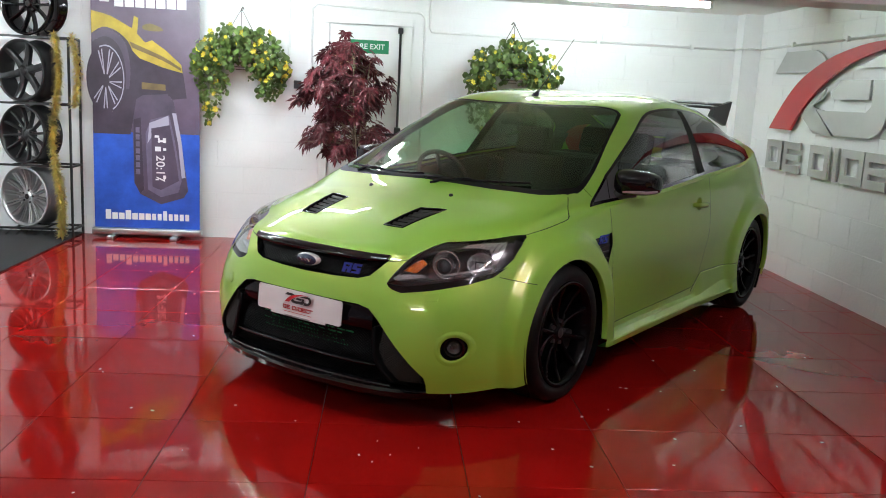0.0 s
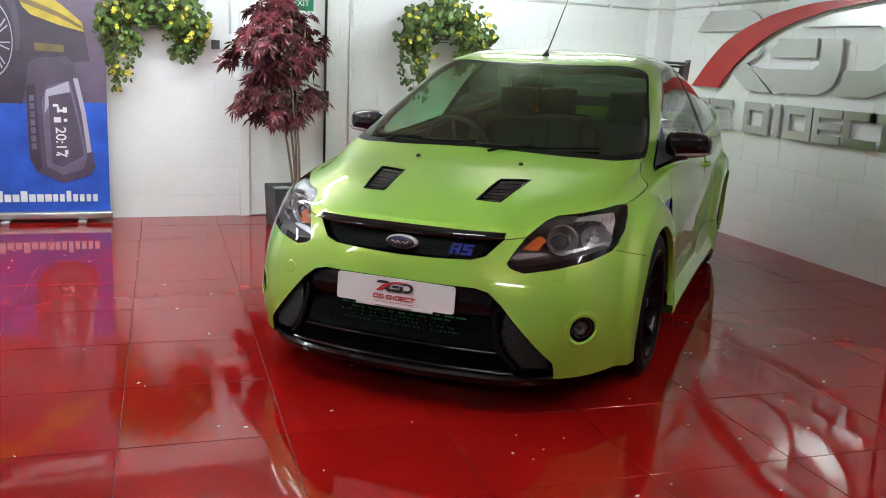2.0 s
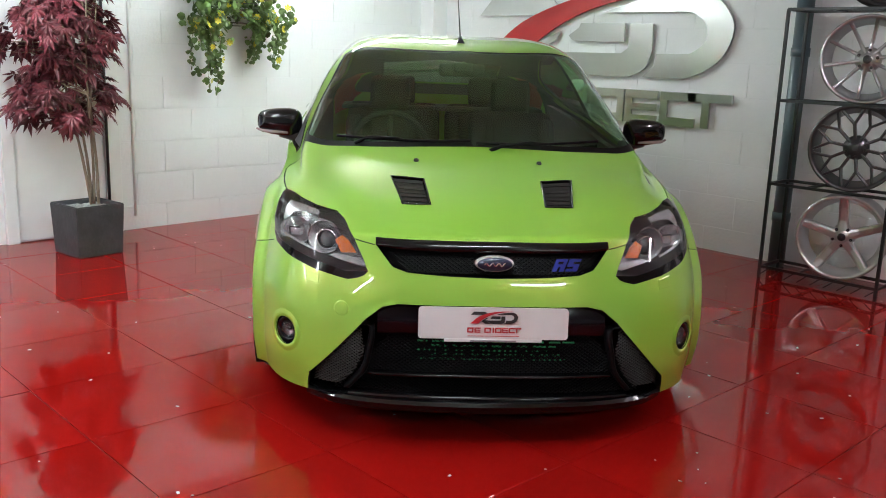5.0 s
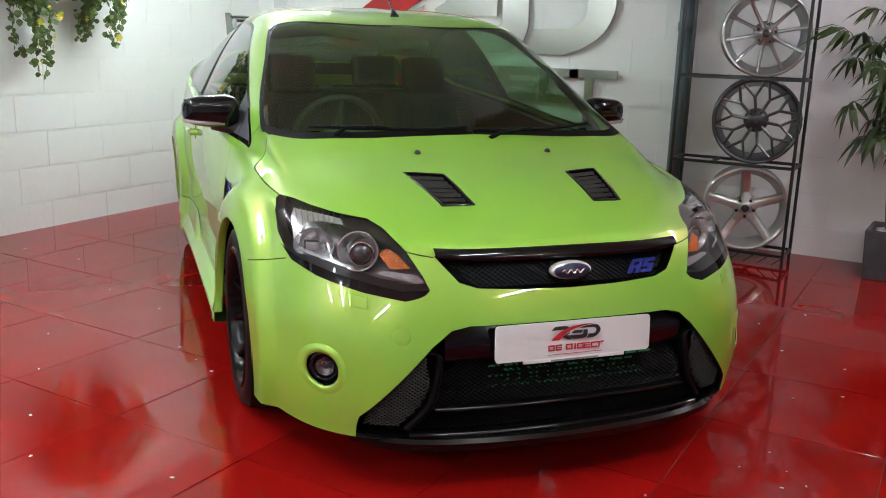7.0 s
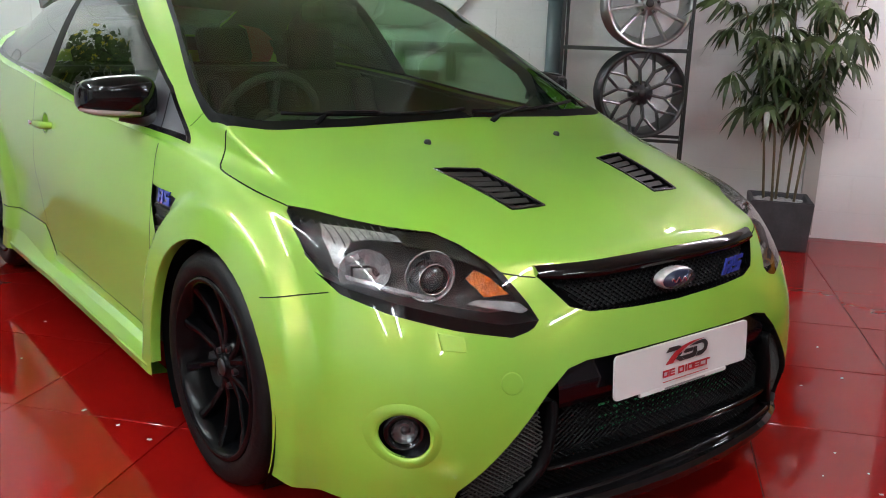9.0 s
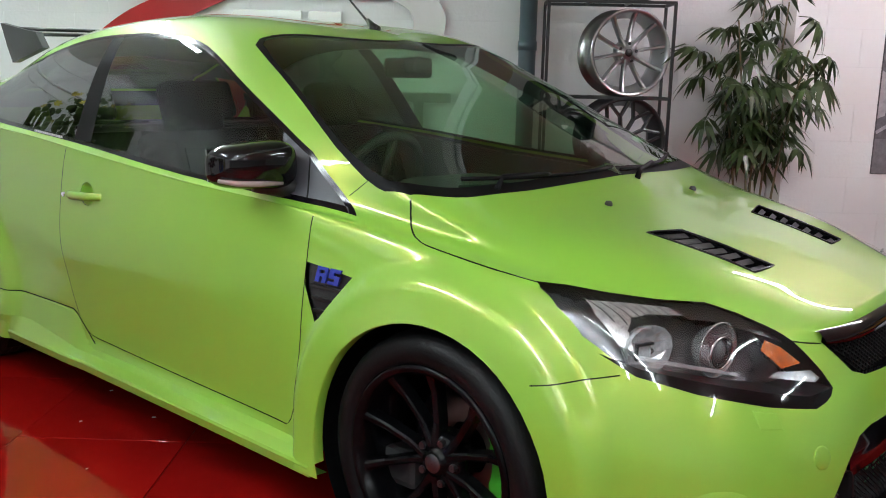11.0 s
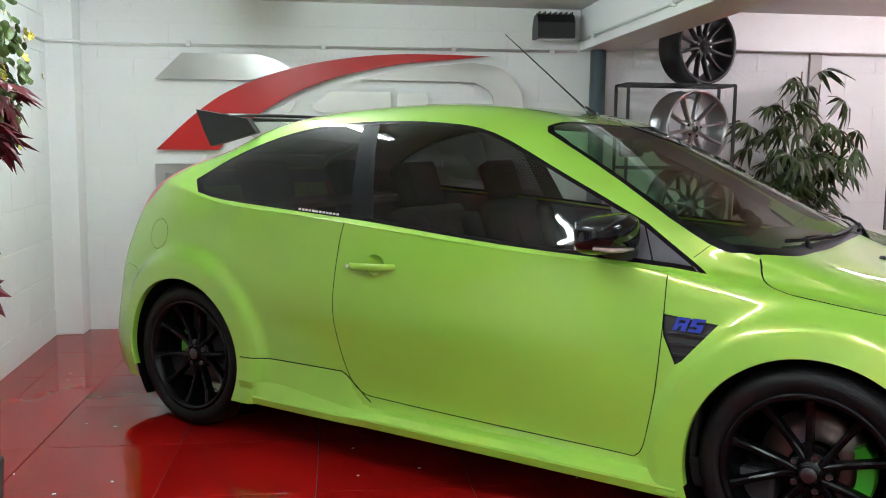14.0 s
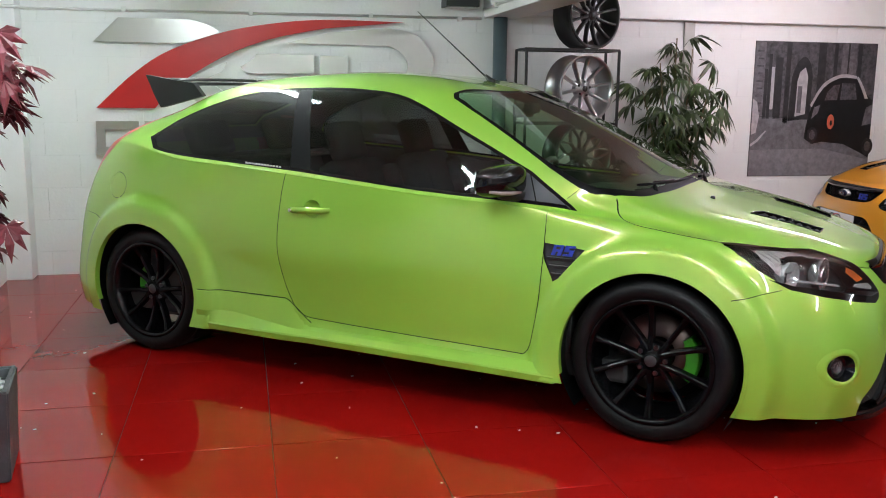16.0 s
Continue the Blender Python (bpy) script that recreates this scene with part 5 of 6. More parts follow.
def spoiler_and_skirts(car, paint, flank):
    # black two-plane roof spoiler
    bm = bmesh.new()
    for z, x0, x1, t in ((1.425, -2.60, -2.88, .016), (1.40, -2.55, -2.72, .012)):
        rows = []
        for y in np.linspace(-.58, .58, 17):
            dz = -.010 * (y / .58) ** 2
            rows.append([bm.verts.new(c) for c in ((x0, y, z + dz - .004), ((x0 + x1) / 2, y, z + dz + t * .6), (x1, y, z + dz + .012), (x1, y, z + dz), ((x0 + x1) / 2, y, z + dz - t * .5))])
        for a, b in zip(rows, rows[1:]):
            for q in range(5):
                bm.faces.new((a[q], a[(q + 1) % 5], b[(q + 1) % 5], b[q]))
        bm.faces.new(rows[0])
        bm.faces.new(rows[-1][::-1])
    sp = part("roof_spoiler", bm, BLACK_SATIN, car, "black two-plane roof spoiler", True)
    for s in (1, -1):
        bm = bmesh.new()
        add_prism(bm, [(-2.50, 1.335), (-2.56, 1.40), (-2.68, 1.415), (-2.90, 1.445), (-2.875, 1.40), (-2.845, 1.34), (-2.80, 1.27), (-2.66, 1.30)], .03 * s, "xz", s * .56)
        part("end_plate", bm, BLACK_SATIN, sp)
    for s in (1, -1):
        # sculpted side skirt: high behind the door, stepping down to a ledge under it
        bm = bmesh.new()
        rows = []
        for i in range(64):
            x = -.372 - (2.262 - .372) * i / 63
            q = min(max((-1.615 - x) / .13, 0), 1)
            h = q
            zt = .276 + .104 * q
            lip = .948 + .006 * math.sin((x + .4) * 1.6)
            zl = .226 - .004 * q
            fold = zl + .022 + .040 * q * min(max((-1.70 - x) / .35, 0), 1)
            yt = flank(x, zt) + .002
            yf = (flank(x, fold) + .010) * h + (lip - .030) * (1 - h)
            rows.append([bm.verts.new((x, s * yy, zz)) for yy, zz in ((yt - .030 + .028 * h, zt + .004), (yt - .026 + .029 * h, zt - .001), (yf, fold + .004), (lip - .004, zl + .006), (lip, zl - .002), (lip - .006, zl - .030), (lip - .07, zl - .036))])
        for a, b in zip(rows, rows[1:]):
            for q in range(6):
                bm.faces.new((a[q], a[q + 1], b[q + 1], b[q]))
        for row in rows:
            for k in (1, 2, 3, 4, 5):
                for e in row[k].link_edges:
                    if any(e.other_vert(row[k]) is r[k] for r in rows):
                        e.smooth = False
        part("side_skirt", bm, paint, car, "body-coloured side skirt", True)
        seam = bmesh.new()
        pts = []
        for i in range(28):
            x = -1.61 - (2.262 - 1.61) * i / 27
            q = min(max((-1.615 - x) / .13, 0), 1)
            zz = .276 + .104 * q + .006
            pts.append((x, s * (flank(x, zz) + .0002), zz))
        add_tube(seam, pts, .0022, 5)
        part("skirt_seam", seam, DEEP_BLACK, car)
        letter_block(car, Matrix.Translation((-.372, s * (flank(-.372, .738) - .006), .738)) @ pose(0, 0, 0, 0, 0, 90 if s > 0 else -90))
        if s < 0:
            b = bmesh.new()
            for k in range(12):
                add_box(b, -1.98 + .018 * k, -1.968 + .018 * k, -.884, -.8825, 1.020 - .00075 * k * 1.4, 1.028 - .00075 * k * 1.4)
            part("window_sticker", b, PLATE_WHITE, car)


CAR_POSE = pose(.7852, 5.4866, 0, 0, 0, 230.2)
hatchback(CAR_POSE, GREEN, "lime green three-door hot hatchback with black wheels, parked on red tiles")


# a second car, only its nose in view beside the poster
YELLOW = car_paint("amber_yellow_paint", (.60, .24, .006, 1), (.75, .42, .05, 1), .25)
hatchback(pose(2.75, 2.35, 0, 0, 0, 80), YELLOW, "amber yellow hatchback parked beside the wall poster", False)


# ---- wall sign ----
STEEL_SIGN = mat("brushed_sign_steel", (.50, .50, .48, 1), .30, metal=1.0, vary=.05, scale=2, bump=.01)
sign = thing("wall_sign", pose(RIGHT, 8.65, 1.235), "brushed steel emblem with a red sweep and block lettering", "sign")
for poly, red in logo_shapes():
    bm = bmesh.new()
    add_prism(bm, [(-u, w) for u, w in poly], -.018 if not red else -.022, "yz", -.032 if not red else -.036)
    part("emblem_piece", bm, RED_SIGN if red else STEEL_SIGN, sign, "red painted sweep" if red else "brushed steel shape")
for bars in sign_blocks():
    bm = bmesh.new()
    for poly in bars:
        add_prism(bm, [(-u, w - .345) for u, w in poly], -.018, "yz", -.032)
    part("sign_block", bm, STEEL_SIGN, sign, "brushed steel letter block")


# ---- door, conduits and fittings on the back wall ----
DOOR = mat("white_door_paint", (.80, .80, .80, 1), .4, vary=.02, bump=.03)
SIGN_GREEN = mat("sign_green", (.01, .22, .09, 1), .4)
door = on_back(tagged(link_bm("door_1", box(.055, .675, BACK - .018, BACK - .004, .01, 1.955, .003), DOOR), "white flush fire door, closed", "door", kind="structure"))
for nm, x0, x1, z0, z1 in (("frame_side", -.03, .05, 0, 1.965), ("frame_side", .69, .79, 0, 1.965), ("frame_head", -.03, .79, 1.966, 2.035)):
    part(nm, box(x0, x1, BACK - .045, BACK - .003, z0, z1, .004), DOOR, door)
bm = bmesh.new()
add_tube(bm, [(.682, BACK - .06, .02), (.682, BACK - .06, 1.93)], .011, 8)
part("bolt_rod", bm, BLACK_SATIN, door, "black vertical bolt rod", True)
part("bolt_case", box(.655, .710, BACK - .085, BACK - .02, .93, 1.07, .006), BLACK_SATIN, door, "black bolt case")
part("push_bar", box(.12, .66, BACK - .10, BACK - .065, .985, 1.015, .008), BLACK_SATIN, door, "black push bar")
part("keep", box(.660, .705, BACK - .08, BACK - .02, 1.90, 1.95, .005), BLACK_SATIN, door)
ex = thing("exit_sign", pose(.41, BACK - .018, 1.775, 90, 0, 0), "green and white fire exit sign on the door", "sign")
on_back(ex)
part("plate", box(-.172, .172, -.058, .058, 0, .004, .001), SIGN_GREEN, ex)
t = text_mesh("FIRE EXIT", .066, .0006, .0008)
part("lettering", t, PLATE_WHITE, ex, "white words FIRE EXIT", m=pose(.0, .0, .0046))
PAINT_PIPE = mat("white_conduit", (.76, .76, .76, 1), .4)


def conduit(points, r=.011, saddles=()):
    bm = bmesh.new()
    add_tube(bm, points, r, 8)
    ob = tagged(link_bm("conduit", bm, PAINT_PIPE, smooth=True), "white painted cable conduit clipped to the wall", "conduit", "conduits")
    for p in saddles:
        b = bmesh.new()
        add_box(b, p[0] - .016, p[0] + .016, p[1] - .016, p[1] + .016, p[2] - .02, p[2] + .02, .003)
        part("saddle", b, PAINT_PIPE, ob)
    return ob


on_back(conduit([(.945, BACK - .012, 2.23), (.945, BACK - .012, 1.97), (.965, BACK - .012, 1.935), (1.0, BACK - .012, 1.93), (3.815, BACK - .012, 1.922)], .011, [(x, BACK - .012, 1.928) for x in (1.6, 2.5, 3.4)]))
on_back(conduit([(-.30, BACK - .012, 2.23), (-.30, BACK - .012, 1.50)], .010, [(-.30, BACK - .012, 1.9)]))
on_back(conduit([(-.10, BACK - .012, 1.50), (-.10, BACK - .012, 2.08), (-.06, BACK - .012, 2.12), (.86, BACK - .012, 2.09), (.90, BACK - .012, 2.05), (.90, BACK - .012, .1)], .010))
conduit([(3.80, 9.26, 1.922), (3.805, 9.09, 1.925), (3.83, 9.085, 1.926), (RIGHT - .012, 9.07, 1.93), (RIGHT - .012, 5.72, 1.95)], .011, [(RIGHT - .014, y, 1.943) for y in (8.4, 7.5, 6.6, 5.9)])
conduit([(RIGHT - .05, 5.712, 2.02), (1.0, 5.712, 2.02), (-3, 5.712, 2.02)], .010, [(3.6, 5.712, 2.02), (2.2, 5.712, 2.02)])
for x, w in ((-.22, .075), (-.10, .085)):
    sb = thing("socket_box", pose(x, BACK - .003, 1.41), "white surface socket box on the wall", "socket", "wall boxes")
    on_back(sb)
    part("back_box", box(-w / 2, w / 2, -.045, 0, -.042, .042, .005), PAINT_PIPE, sb)
    part("face_plate", box(-w / 2 + .004, w / 2 - .004, -.052, -.046, -.036, .036, .003), GREY_PLASTIC if x < -.2 else PAINT_PIPE, sb)
fl = thing("floodlight", pose(3.90, 5.92, 2.095), "black halogen floodlight on the wall", "lamp")
bm = bmesh.new()
add_prism(bm, [(-.11, -.075), (.07, -.075), (.07, .02), (.02, .085), (-.07, .085), (-.11, .03)], .26, "xz", -.13)
part("housing", bm, BLACK_SATIN, fl)
part("lens", box(-.105, .05, -.115, .115, -.082, -.076, .002), GLASS_CLEAR, fl, "clear glass front")
part("reflector", box(-.10, .045, -.11, .11, -.074, -.060), SILVER, fl)
for k in range(7):
    part("fin", box(-.08, .03, -.12 + .038 * k, -.112 + .038 * k, .086, .104, .001), BLACK_SATIN, fl)
part("bracket", box(.06, .098, -.02, .02, -.03, .03, .003), BLACK_SATIN, fl)
PIPE = mat("blue_grey_pipe", (.085, .12, .135, 1), .35, vary=.08, bump=.03)
bm = bmesh.new()
add_tube(bm, [(3.90, 5.59, 0), (3.90, 5.59, 1.955)], .055, 24)
pp = tagged(link_bm("drain_pipe", bm, PIPE, smooth=True), "blue-grey painted vertical pipe beside the wheel rack", "pipe")
for z in (.35, 1.45):
    b = bmesh.new()
    add_lathe(b, [(.056, z - .03), (.061, z - .028), (.061, z + .028), (.056, z + .03)], "z", 24, (3.90, 5.59, 0))
    part("collar", b, PIPE, pp, "", True)
tr = thing("cable_trunking", pose(RIGHT, 3.93, 0), "grey cable trunking running up the wall", "trunking")
part("channel", box(-.035, -.001, -.045, .045, .02, 1.974, .003), mat("trunking_grey", (.42, .41, .39, 1), .5), tr)


# ---- wheel racks ----
def display_rack(m, label, wheels):
    """A black welded bar rack, 0.74 wide along local x, open front at -y; its wheels stand on it as things."""
    rk = thing("wheel_rack", m, label, "rack", "wheel racks")
    W, D = .37, .13
    for sx in (-1, 1):
        for sy in (-1, 1):
            part("post", box(sx * W - .009, sx * W + .009, sy * D - .009, sy * D + .009, 0, 1.70, .001), BLACK_SATIN, rk)
    for z in (.075, .62, 1.145, 1.70):
        for sy in (-1, 1):
            part("rail", box(-W, W, sy * D - .008, sy * D + .008, z - .009, z + .009, .001), BLACK_SATIN, rk)
        for sx in (-1, 1):
            part("side_rail", box(sx * W - .008, sx * W + .008, -D, D, z - .009, z + .009, .001), BLACK_SATIN, rk)
        for sx in (-.12, .12):
            part("cross_bar", box(sx - .006, sx + .006, -D, D, z - .006, z + .010, .001), BLACK_SATIN, rk)
    bm = bmesh.new()
    for k in range(9):
        a = -W + .085 * k
        add_tube(bm, [(a, -D, .018), (a + .06, -D, .068)], .004, 5)
    part("lattice", bm, BLACK_SATIN, rk)
    for z, turn, dx, kind in wheels:
        metal, n, paired, text, rr = kind
        wm = m @ pose(dx, -.01, z + rr + .009 if z else .082 + rr, 0, 0, turn)
        w = thing("alloy_wheel", wm @ pose(0, 0, 0, 0, random.uniform(0, 60), 0), text, "wheel", "display wheels")
        wheel(w, Matrix.Identity(4), None, rr, .215, n, metal, None, rim_r=rr - .006, paired=paired, cap_mat=BLACK_SATIN, sub=True, fork="mesh" if metal is GUNMETAL else n <= 10)
    return rk


FACE = mat("machined_face", (.55, .55, .55, 1), .30, metal=.8, vary=.04)
HYPER = mat("hyper_silver", (.42, .42, .43, 1), .28, metal=1.0, vary=.06)
K_SILVER10 = (HYPER, 10, False, "silver ten-spoke alloy wheel on a rack", .258)
K_GUN = (GUNMETAL, 10, True, "gunmetal mesh-spoke alloy wheel on a rack", .262)
K_FIVE = (FACE, 5, False, "silver five-spoke alloy wheel on a rack", .262)
K_BLACK = (BLACK_SATIN, 12, False, "black multi-spoke alloy wheel on a rack", .252)
K_BLACK5 = (BLACK_GLOSS, 5, True, "gloss black split five-spoke alloy wheel", .262)
K_MESH = (SILVER, 14, True, "silver mesh alloy wheel on a rack", .262)
K_BLACK6 = (BLACK_SATIN, 6, False, "black six-spoke alloy wheel with machined edges", .262)
display_rack(pose(3.62, 5.13, 0, 0, 0, -90), "black bar rack holding display wheels by the wall", [(0, 14, .09, K_FIVE), (.62, 14, .10, K_GUN), (1.145, 16, .10, K_SILVER10), (1.70, 20, .14, K_BLACK)])
display_rack(pose(-2.47, 8.86, 0, 0, 0, 0), "black bar rack holding display wheels on a mat", [(0, -24, .0, K_MESH), (.62, -24, .0, K_BLACK), (1.145, -24, .0, K_BLACK6), (1.70, -22, .06, K_BLACK5)])
MAT_M = mat("black_mat", (.012, .012, .013, 1), .85, vary=.25, scale=20, bump=.5, bump_scale=150)
tagged(link_bm("floor_mat", box(-4.6, -2.10, 7.0, 9.10, 0.001, .012, .003), MAT_M), "black rubber floor mat under the wheel rack", "mat")

# gold tinsel hanging on the rack
TINSEL = mat("gold_tinsel", (.95, .76, .36, 1), .38, metal=1.0, random_vary=.4)
bm = bmesh.new()
rng = random.Random(5)
for k in range(4200):
    f = rng.random()
    if k % 3 == 0 and f < .6:
        base = Vector((-2.03 + .05 * math.sin(5 * f), 8.60, 1.72 - f * .95))
    else:
        base = Vector((-2.17 + .03 * math.sin(9 * f), 8.60, 1.74 - 1.70 * f))
    a = rng.uniform(0, 6.283)
    d = Vector((math.cos(a), math.sin(a), rng.uniform(-.9, .6))) * rng.uniform(.025, .065)
    u = d.cross(Vector((0, 0, 1))).normalized() * .0060
    p = base
    vs = [bm.verts.new(q) for q in (p - u, p + u, p + d + u * .6, p + d - u * .6)]
    bm.faces.new(vs)
tagged(link_bm("tinsel_garland", bm, TINSEL), "gold tinsel garland hung on the wheel rack", "garland", kind="stuff")


# ---- roll-up banner ----
BAN_PURPLE = mat("banner_purple", (.105, .070, .115, 1), .35, vary=.40, scale=1.6)
BAN_BLUE = mat("banner_blue", (.022, .085, .46, 1), .35, vary=.45, scale=2.2)
BAN_YEL = mat("banner_yellow", (.45, .33, .03, 1), .4, vary=.25, scale=5)
BAN_OLIVE = mat("banner_olive", (.16, .11, .035, 1), .4, vary=.3, scale=5)
BAN_DARK = mat("banner_dark", (.075, .055, .090, 1), .35, vary=.3, scale=4)
BAN_SHADE = mat("banner_shade", (.045, .030, .050, 1), .35, vary=.3, scale=4)
BAN_LIGHT = mat("banner_pale", (.38, .36, .46, 1), .4)
BAN_GREY = mat("banner_grey", (.130, .105, .165, 1), .4, vary=.3, scale=5)
ban = thing("roll_up_banner", pose(-1.505, 8.90, 0, 0, 0, 1.5), "purple and blue roll-up advertising banner on a silver base", "banner")
part("base", box(-.47, .47, -.06, .06, .028, .085, .012), SILVER, ban, "silver cassette base", True)
for x in (-.29, .25):
    part("foot", box(x - .03, x + .03, -.15, .14, 0, .027, .006), SILVER, ban)
part("sheet", box(-.455, .455, -.002, .002, .085, 2.12), BAN_PURPLE, ban, "printed purple sheet")
part("blue_field", box(-.455, .455, -.0045, -.0025, .086, .93), BAN_BLUE, ban)
part("rod", box(-.46, .46, -.012, .012, 2.12, 2.15, .005), SILVER, ban)
part("pole", box(-.008, .008, .012, .028, .06, 2.14), SILVER, ban)


def flat(name, poly, material, y):
    b = bmesh.new()
    add_prism(b, poly, -.001, "xz", y)
    return part(name, b, material, ban)


def sheet_outline(points):
    """Outline on the sheet from a drawing grid of 2.85 mm, its origin over the sheet's left top."""
    return [((x - 449) * .0028, .085 + (710 - y) * .0029) for x, y in points]


def printed(name, points, material, layer, label=""):
    ob = flat(name, sheet_outline(points), material, -.0050 - .0009 * layer)
    if label:
        ob["label"] = label
    return ob


def printed_bar(x0, x1, y0, y1, material, layer, name="printed_bar"):
    printed(name, [(x0, y1), (x1, y1), (x1, y0), (x0, y0)], material, layer)


# the printed sports car: body, wing, mirror, bumper strip and wheel
printed("printed_body", [(288, 120), (395, 120), (470, 170), (560, 225), (572, 310), (420, 330), (400, 425), (288, 425)], BAN_SHADE, 0)
printed("printed_car", smooth_line([(288, 66), (345, 80), (400, 108)], 3) + [(409, 112), (415, 76), (428, 82), (424, 128), (448, 152), (468, 144)] + smooth_line([(510, 172), (556, 212)], 3) +
        [(560, 236), (500, 222), (430, 198)] + smooth_line([(410, 178), (396, 150), (362, 122), (322, 112), (288, 132)], 3), BAN_YEL, 1, "printed yellow car wing")
printed("printed_shade", smooth_line([(400, 150), (440, 166), (500, 190), (556, 222)], 3) + smooth_line([(556, 230), (500, 202), (440, 180), (408, 168)], 3), BAN_OLIVE, 2)
printed("printed_mirror", smooth_line([(440, 104), (462, 96), (494, 106), (500, 116), (470, 118), (444, 114)], 3, True), BAN_OLIVE, 1)
printed("printed_stripe", [(436, 268), (508, 272), (508, 290), (436, 288)], BAN_OLIVE, 2)
printed("printed_arch", smooth_line([(288, 132), (325, 118), (365, 130), (392, 165), (402, 230), (398, 290)], 3) + smooth_line([(388, 290), (388, 230), (376, 180), (352, 148), (322, 140), (288, 156)], 3), BAN_DARK, 1)
printed("printed_wheel", [(328 + 58 * math.cos(t), 262 + 102 * math.sin(t)) for t in np.linspace(0, 6.283, 33)[:-1]], BAN_SHADE, 2)
for k in range(9):
    t = 2 * math.pi * k / 9 + .2
    if 328 + 50 * math.cos(t) < 292:
        continue
    for o in (-.10, .10):
        c, d = math.cos(t + o), math.sin(t + o)
        e, g = math.cos(t + o * .4), math.sin(t + o * .4)
        printed("printed_spoke", [(328 + 12 * e - 1.2 * d, 268 + 20 * g + 1.2 * c), (328 + 49 * c - 2 * d, 262 + 88 * d + 2 * c), (328 + 49 * c + 2 * d, 262 + 88 * d - 2 * c), (328 + 12 * e + 1.2 * d, 268 + 20 * g - 1.2 * c)], BAN_LIGHT, 3)
printed("printed_rim", [(328 + r * math.cos(t), 262 + r * 1.76 * math.sin(t)) for r, ts in ((56, np.linspace(-1.9, 1.2, 17)), (53.5, np.linspace(1.2, -1.9, 17))) for t in ts], BAN_LIGHT, 3)
# the printed key fob
printed("printed_device", [(420, 318), (440, 306), (512, 300), (532, 318), (552, 420), (576, 590), (562, 612), (492, 634), (428, 604), (410, 570), (408, 380)], BAN_DARK, 4, "printed key fob")
printed("printed_side", [(410, 380), (432, 372), (440, 590), (428, 602), (411, 570)], BAN_SHADE, 5)
printed("printed_face", [(462, 378), (518, 362), (532, 420), (556, 560), (546, 596), (492, 612), (452, 590), (446, 420)], BAN_GREY, 5)
printed("printed_glint", [(458, 388), (516, 364), (520, 400), (470, 420), (452, 450)], BAN_LIGHT, 6)
printed("printed_screen", [(464, 404), (520, 392), (540, 500), (548, 560), (492, 590), (466, 580)], BAN_DARK, 7)
printed("printed_edge", [(528, 356), (540, 356), (556, 440), (568, 550), (556, 552), (546, 450)], BAN_LIGHT, 6)
for k in range(7):
    printed_bar(416, 428, 402 + 21 * k, 418 + 21 * k, BAN_GREY, 6)
t = text_mesh("20:17", .105, .0004, .001)
part("printed_time", t, PLATE_WHITE, ban, "white digits 20:17", m=pose(.115, -.0125, .085 + (710 - 524) * .0029, 90, 0, 0) @ pose(0, 0, 0, 0, 0, -90))
for x0, x1, y0, y1 in ((474, 488, 424, 431), (484, 490, 432, 446), (490, 503, 438, 444), (499, 509, 432, 446), (475, 493, 458, 472), (500, 509, 462, 470), (476, 486, 556, 560), (499, 508, 545, 556)):
    printed_bar(x0, x1, y0, y1, PLATE_WHITE, 8, "printed_icon")
# the maker's name and address, as bars
for k in range(7):
    x = 357 + 31.3 * k
    printed_bar(x, x + 27, 8 if k in (0, 3) else 20, 52, PLATE_WHITE, 1)
printed("printed_mark", [(313, 40), (342, 40), (342, 20), (336, 6), (328, 2), (320, 6), (313, 20)], PLATE_WHITE, 1)
for k in range(14):
    x = 320 + (20.5 * k if k < 7 else 143.5 + 17.2 * (k - 7))
    printed_bar(x, x + (17 if k < 7 else 12), 655 if k in (0, 3, 9) else 664, 684, PLATE_WHITE, 1)


# ---- plants ----
POT = mat("slate_pot", (.045, .046, .052, 1), .55, vary=.35, scale=7, bump=.3, bump_scale=40)
GRAVEL = mat("pale_gravel", (.42, .42, .42, 1), .8, random_vary=.45, bump=.3)
STEM = mat("pale_stem", (.22, .17, .12, 1), .7, vary=.3, scale=18, bump=.4)
CANE = mat("bamboo_cane", (.13, .10, .05, 1), .55, vary=.4, scale=14, bump=.3)
RED_LEAF = mat("dark_red_leaf", (.100, .011, .018, 1), .45, vary=.3, scale=9, random_vary=.45)
PALM_LEAF = mat("dark_green_leaf", (.030, .052, .013, 1), .36, vary=.3, scale=9, random_vary=.5)
IVY_LEAF = mat("ivy_leaf", (.075, .125, .026, 1), .45, vary=.35, scale=12, random_vary=.55)
YELLOW_PETAL = mat("yellow_petal", (.56, .47, .04, 1), .5, random_vary=.25)
HANGER = mat("dark_wire", (.05, .045, .04, 1), .5, metal=.5)


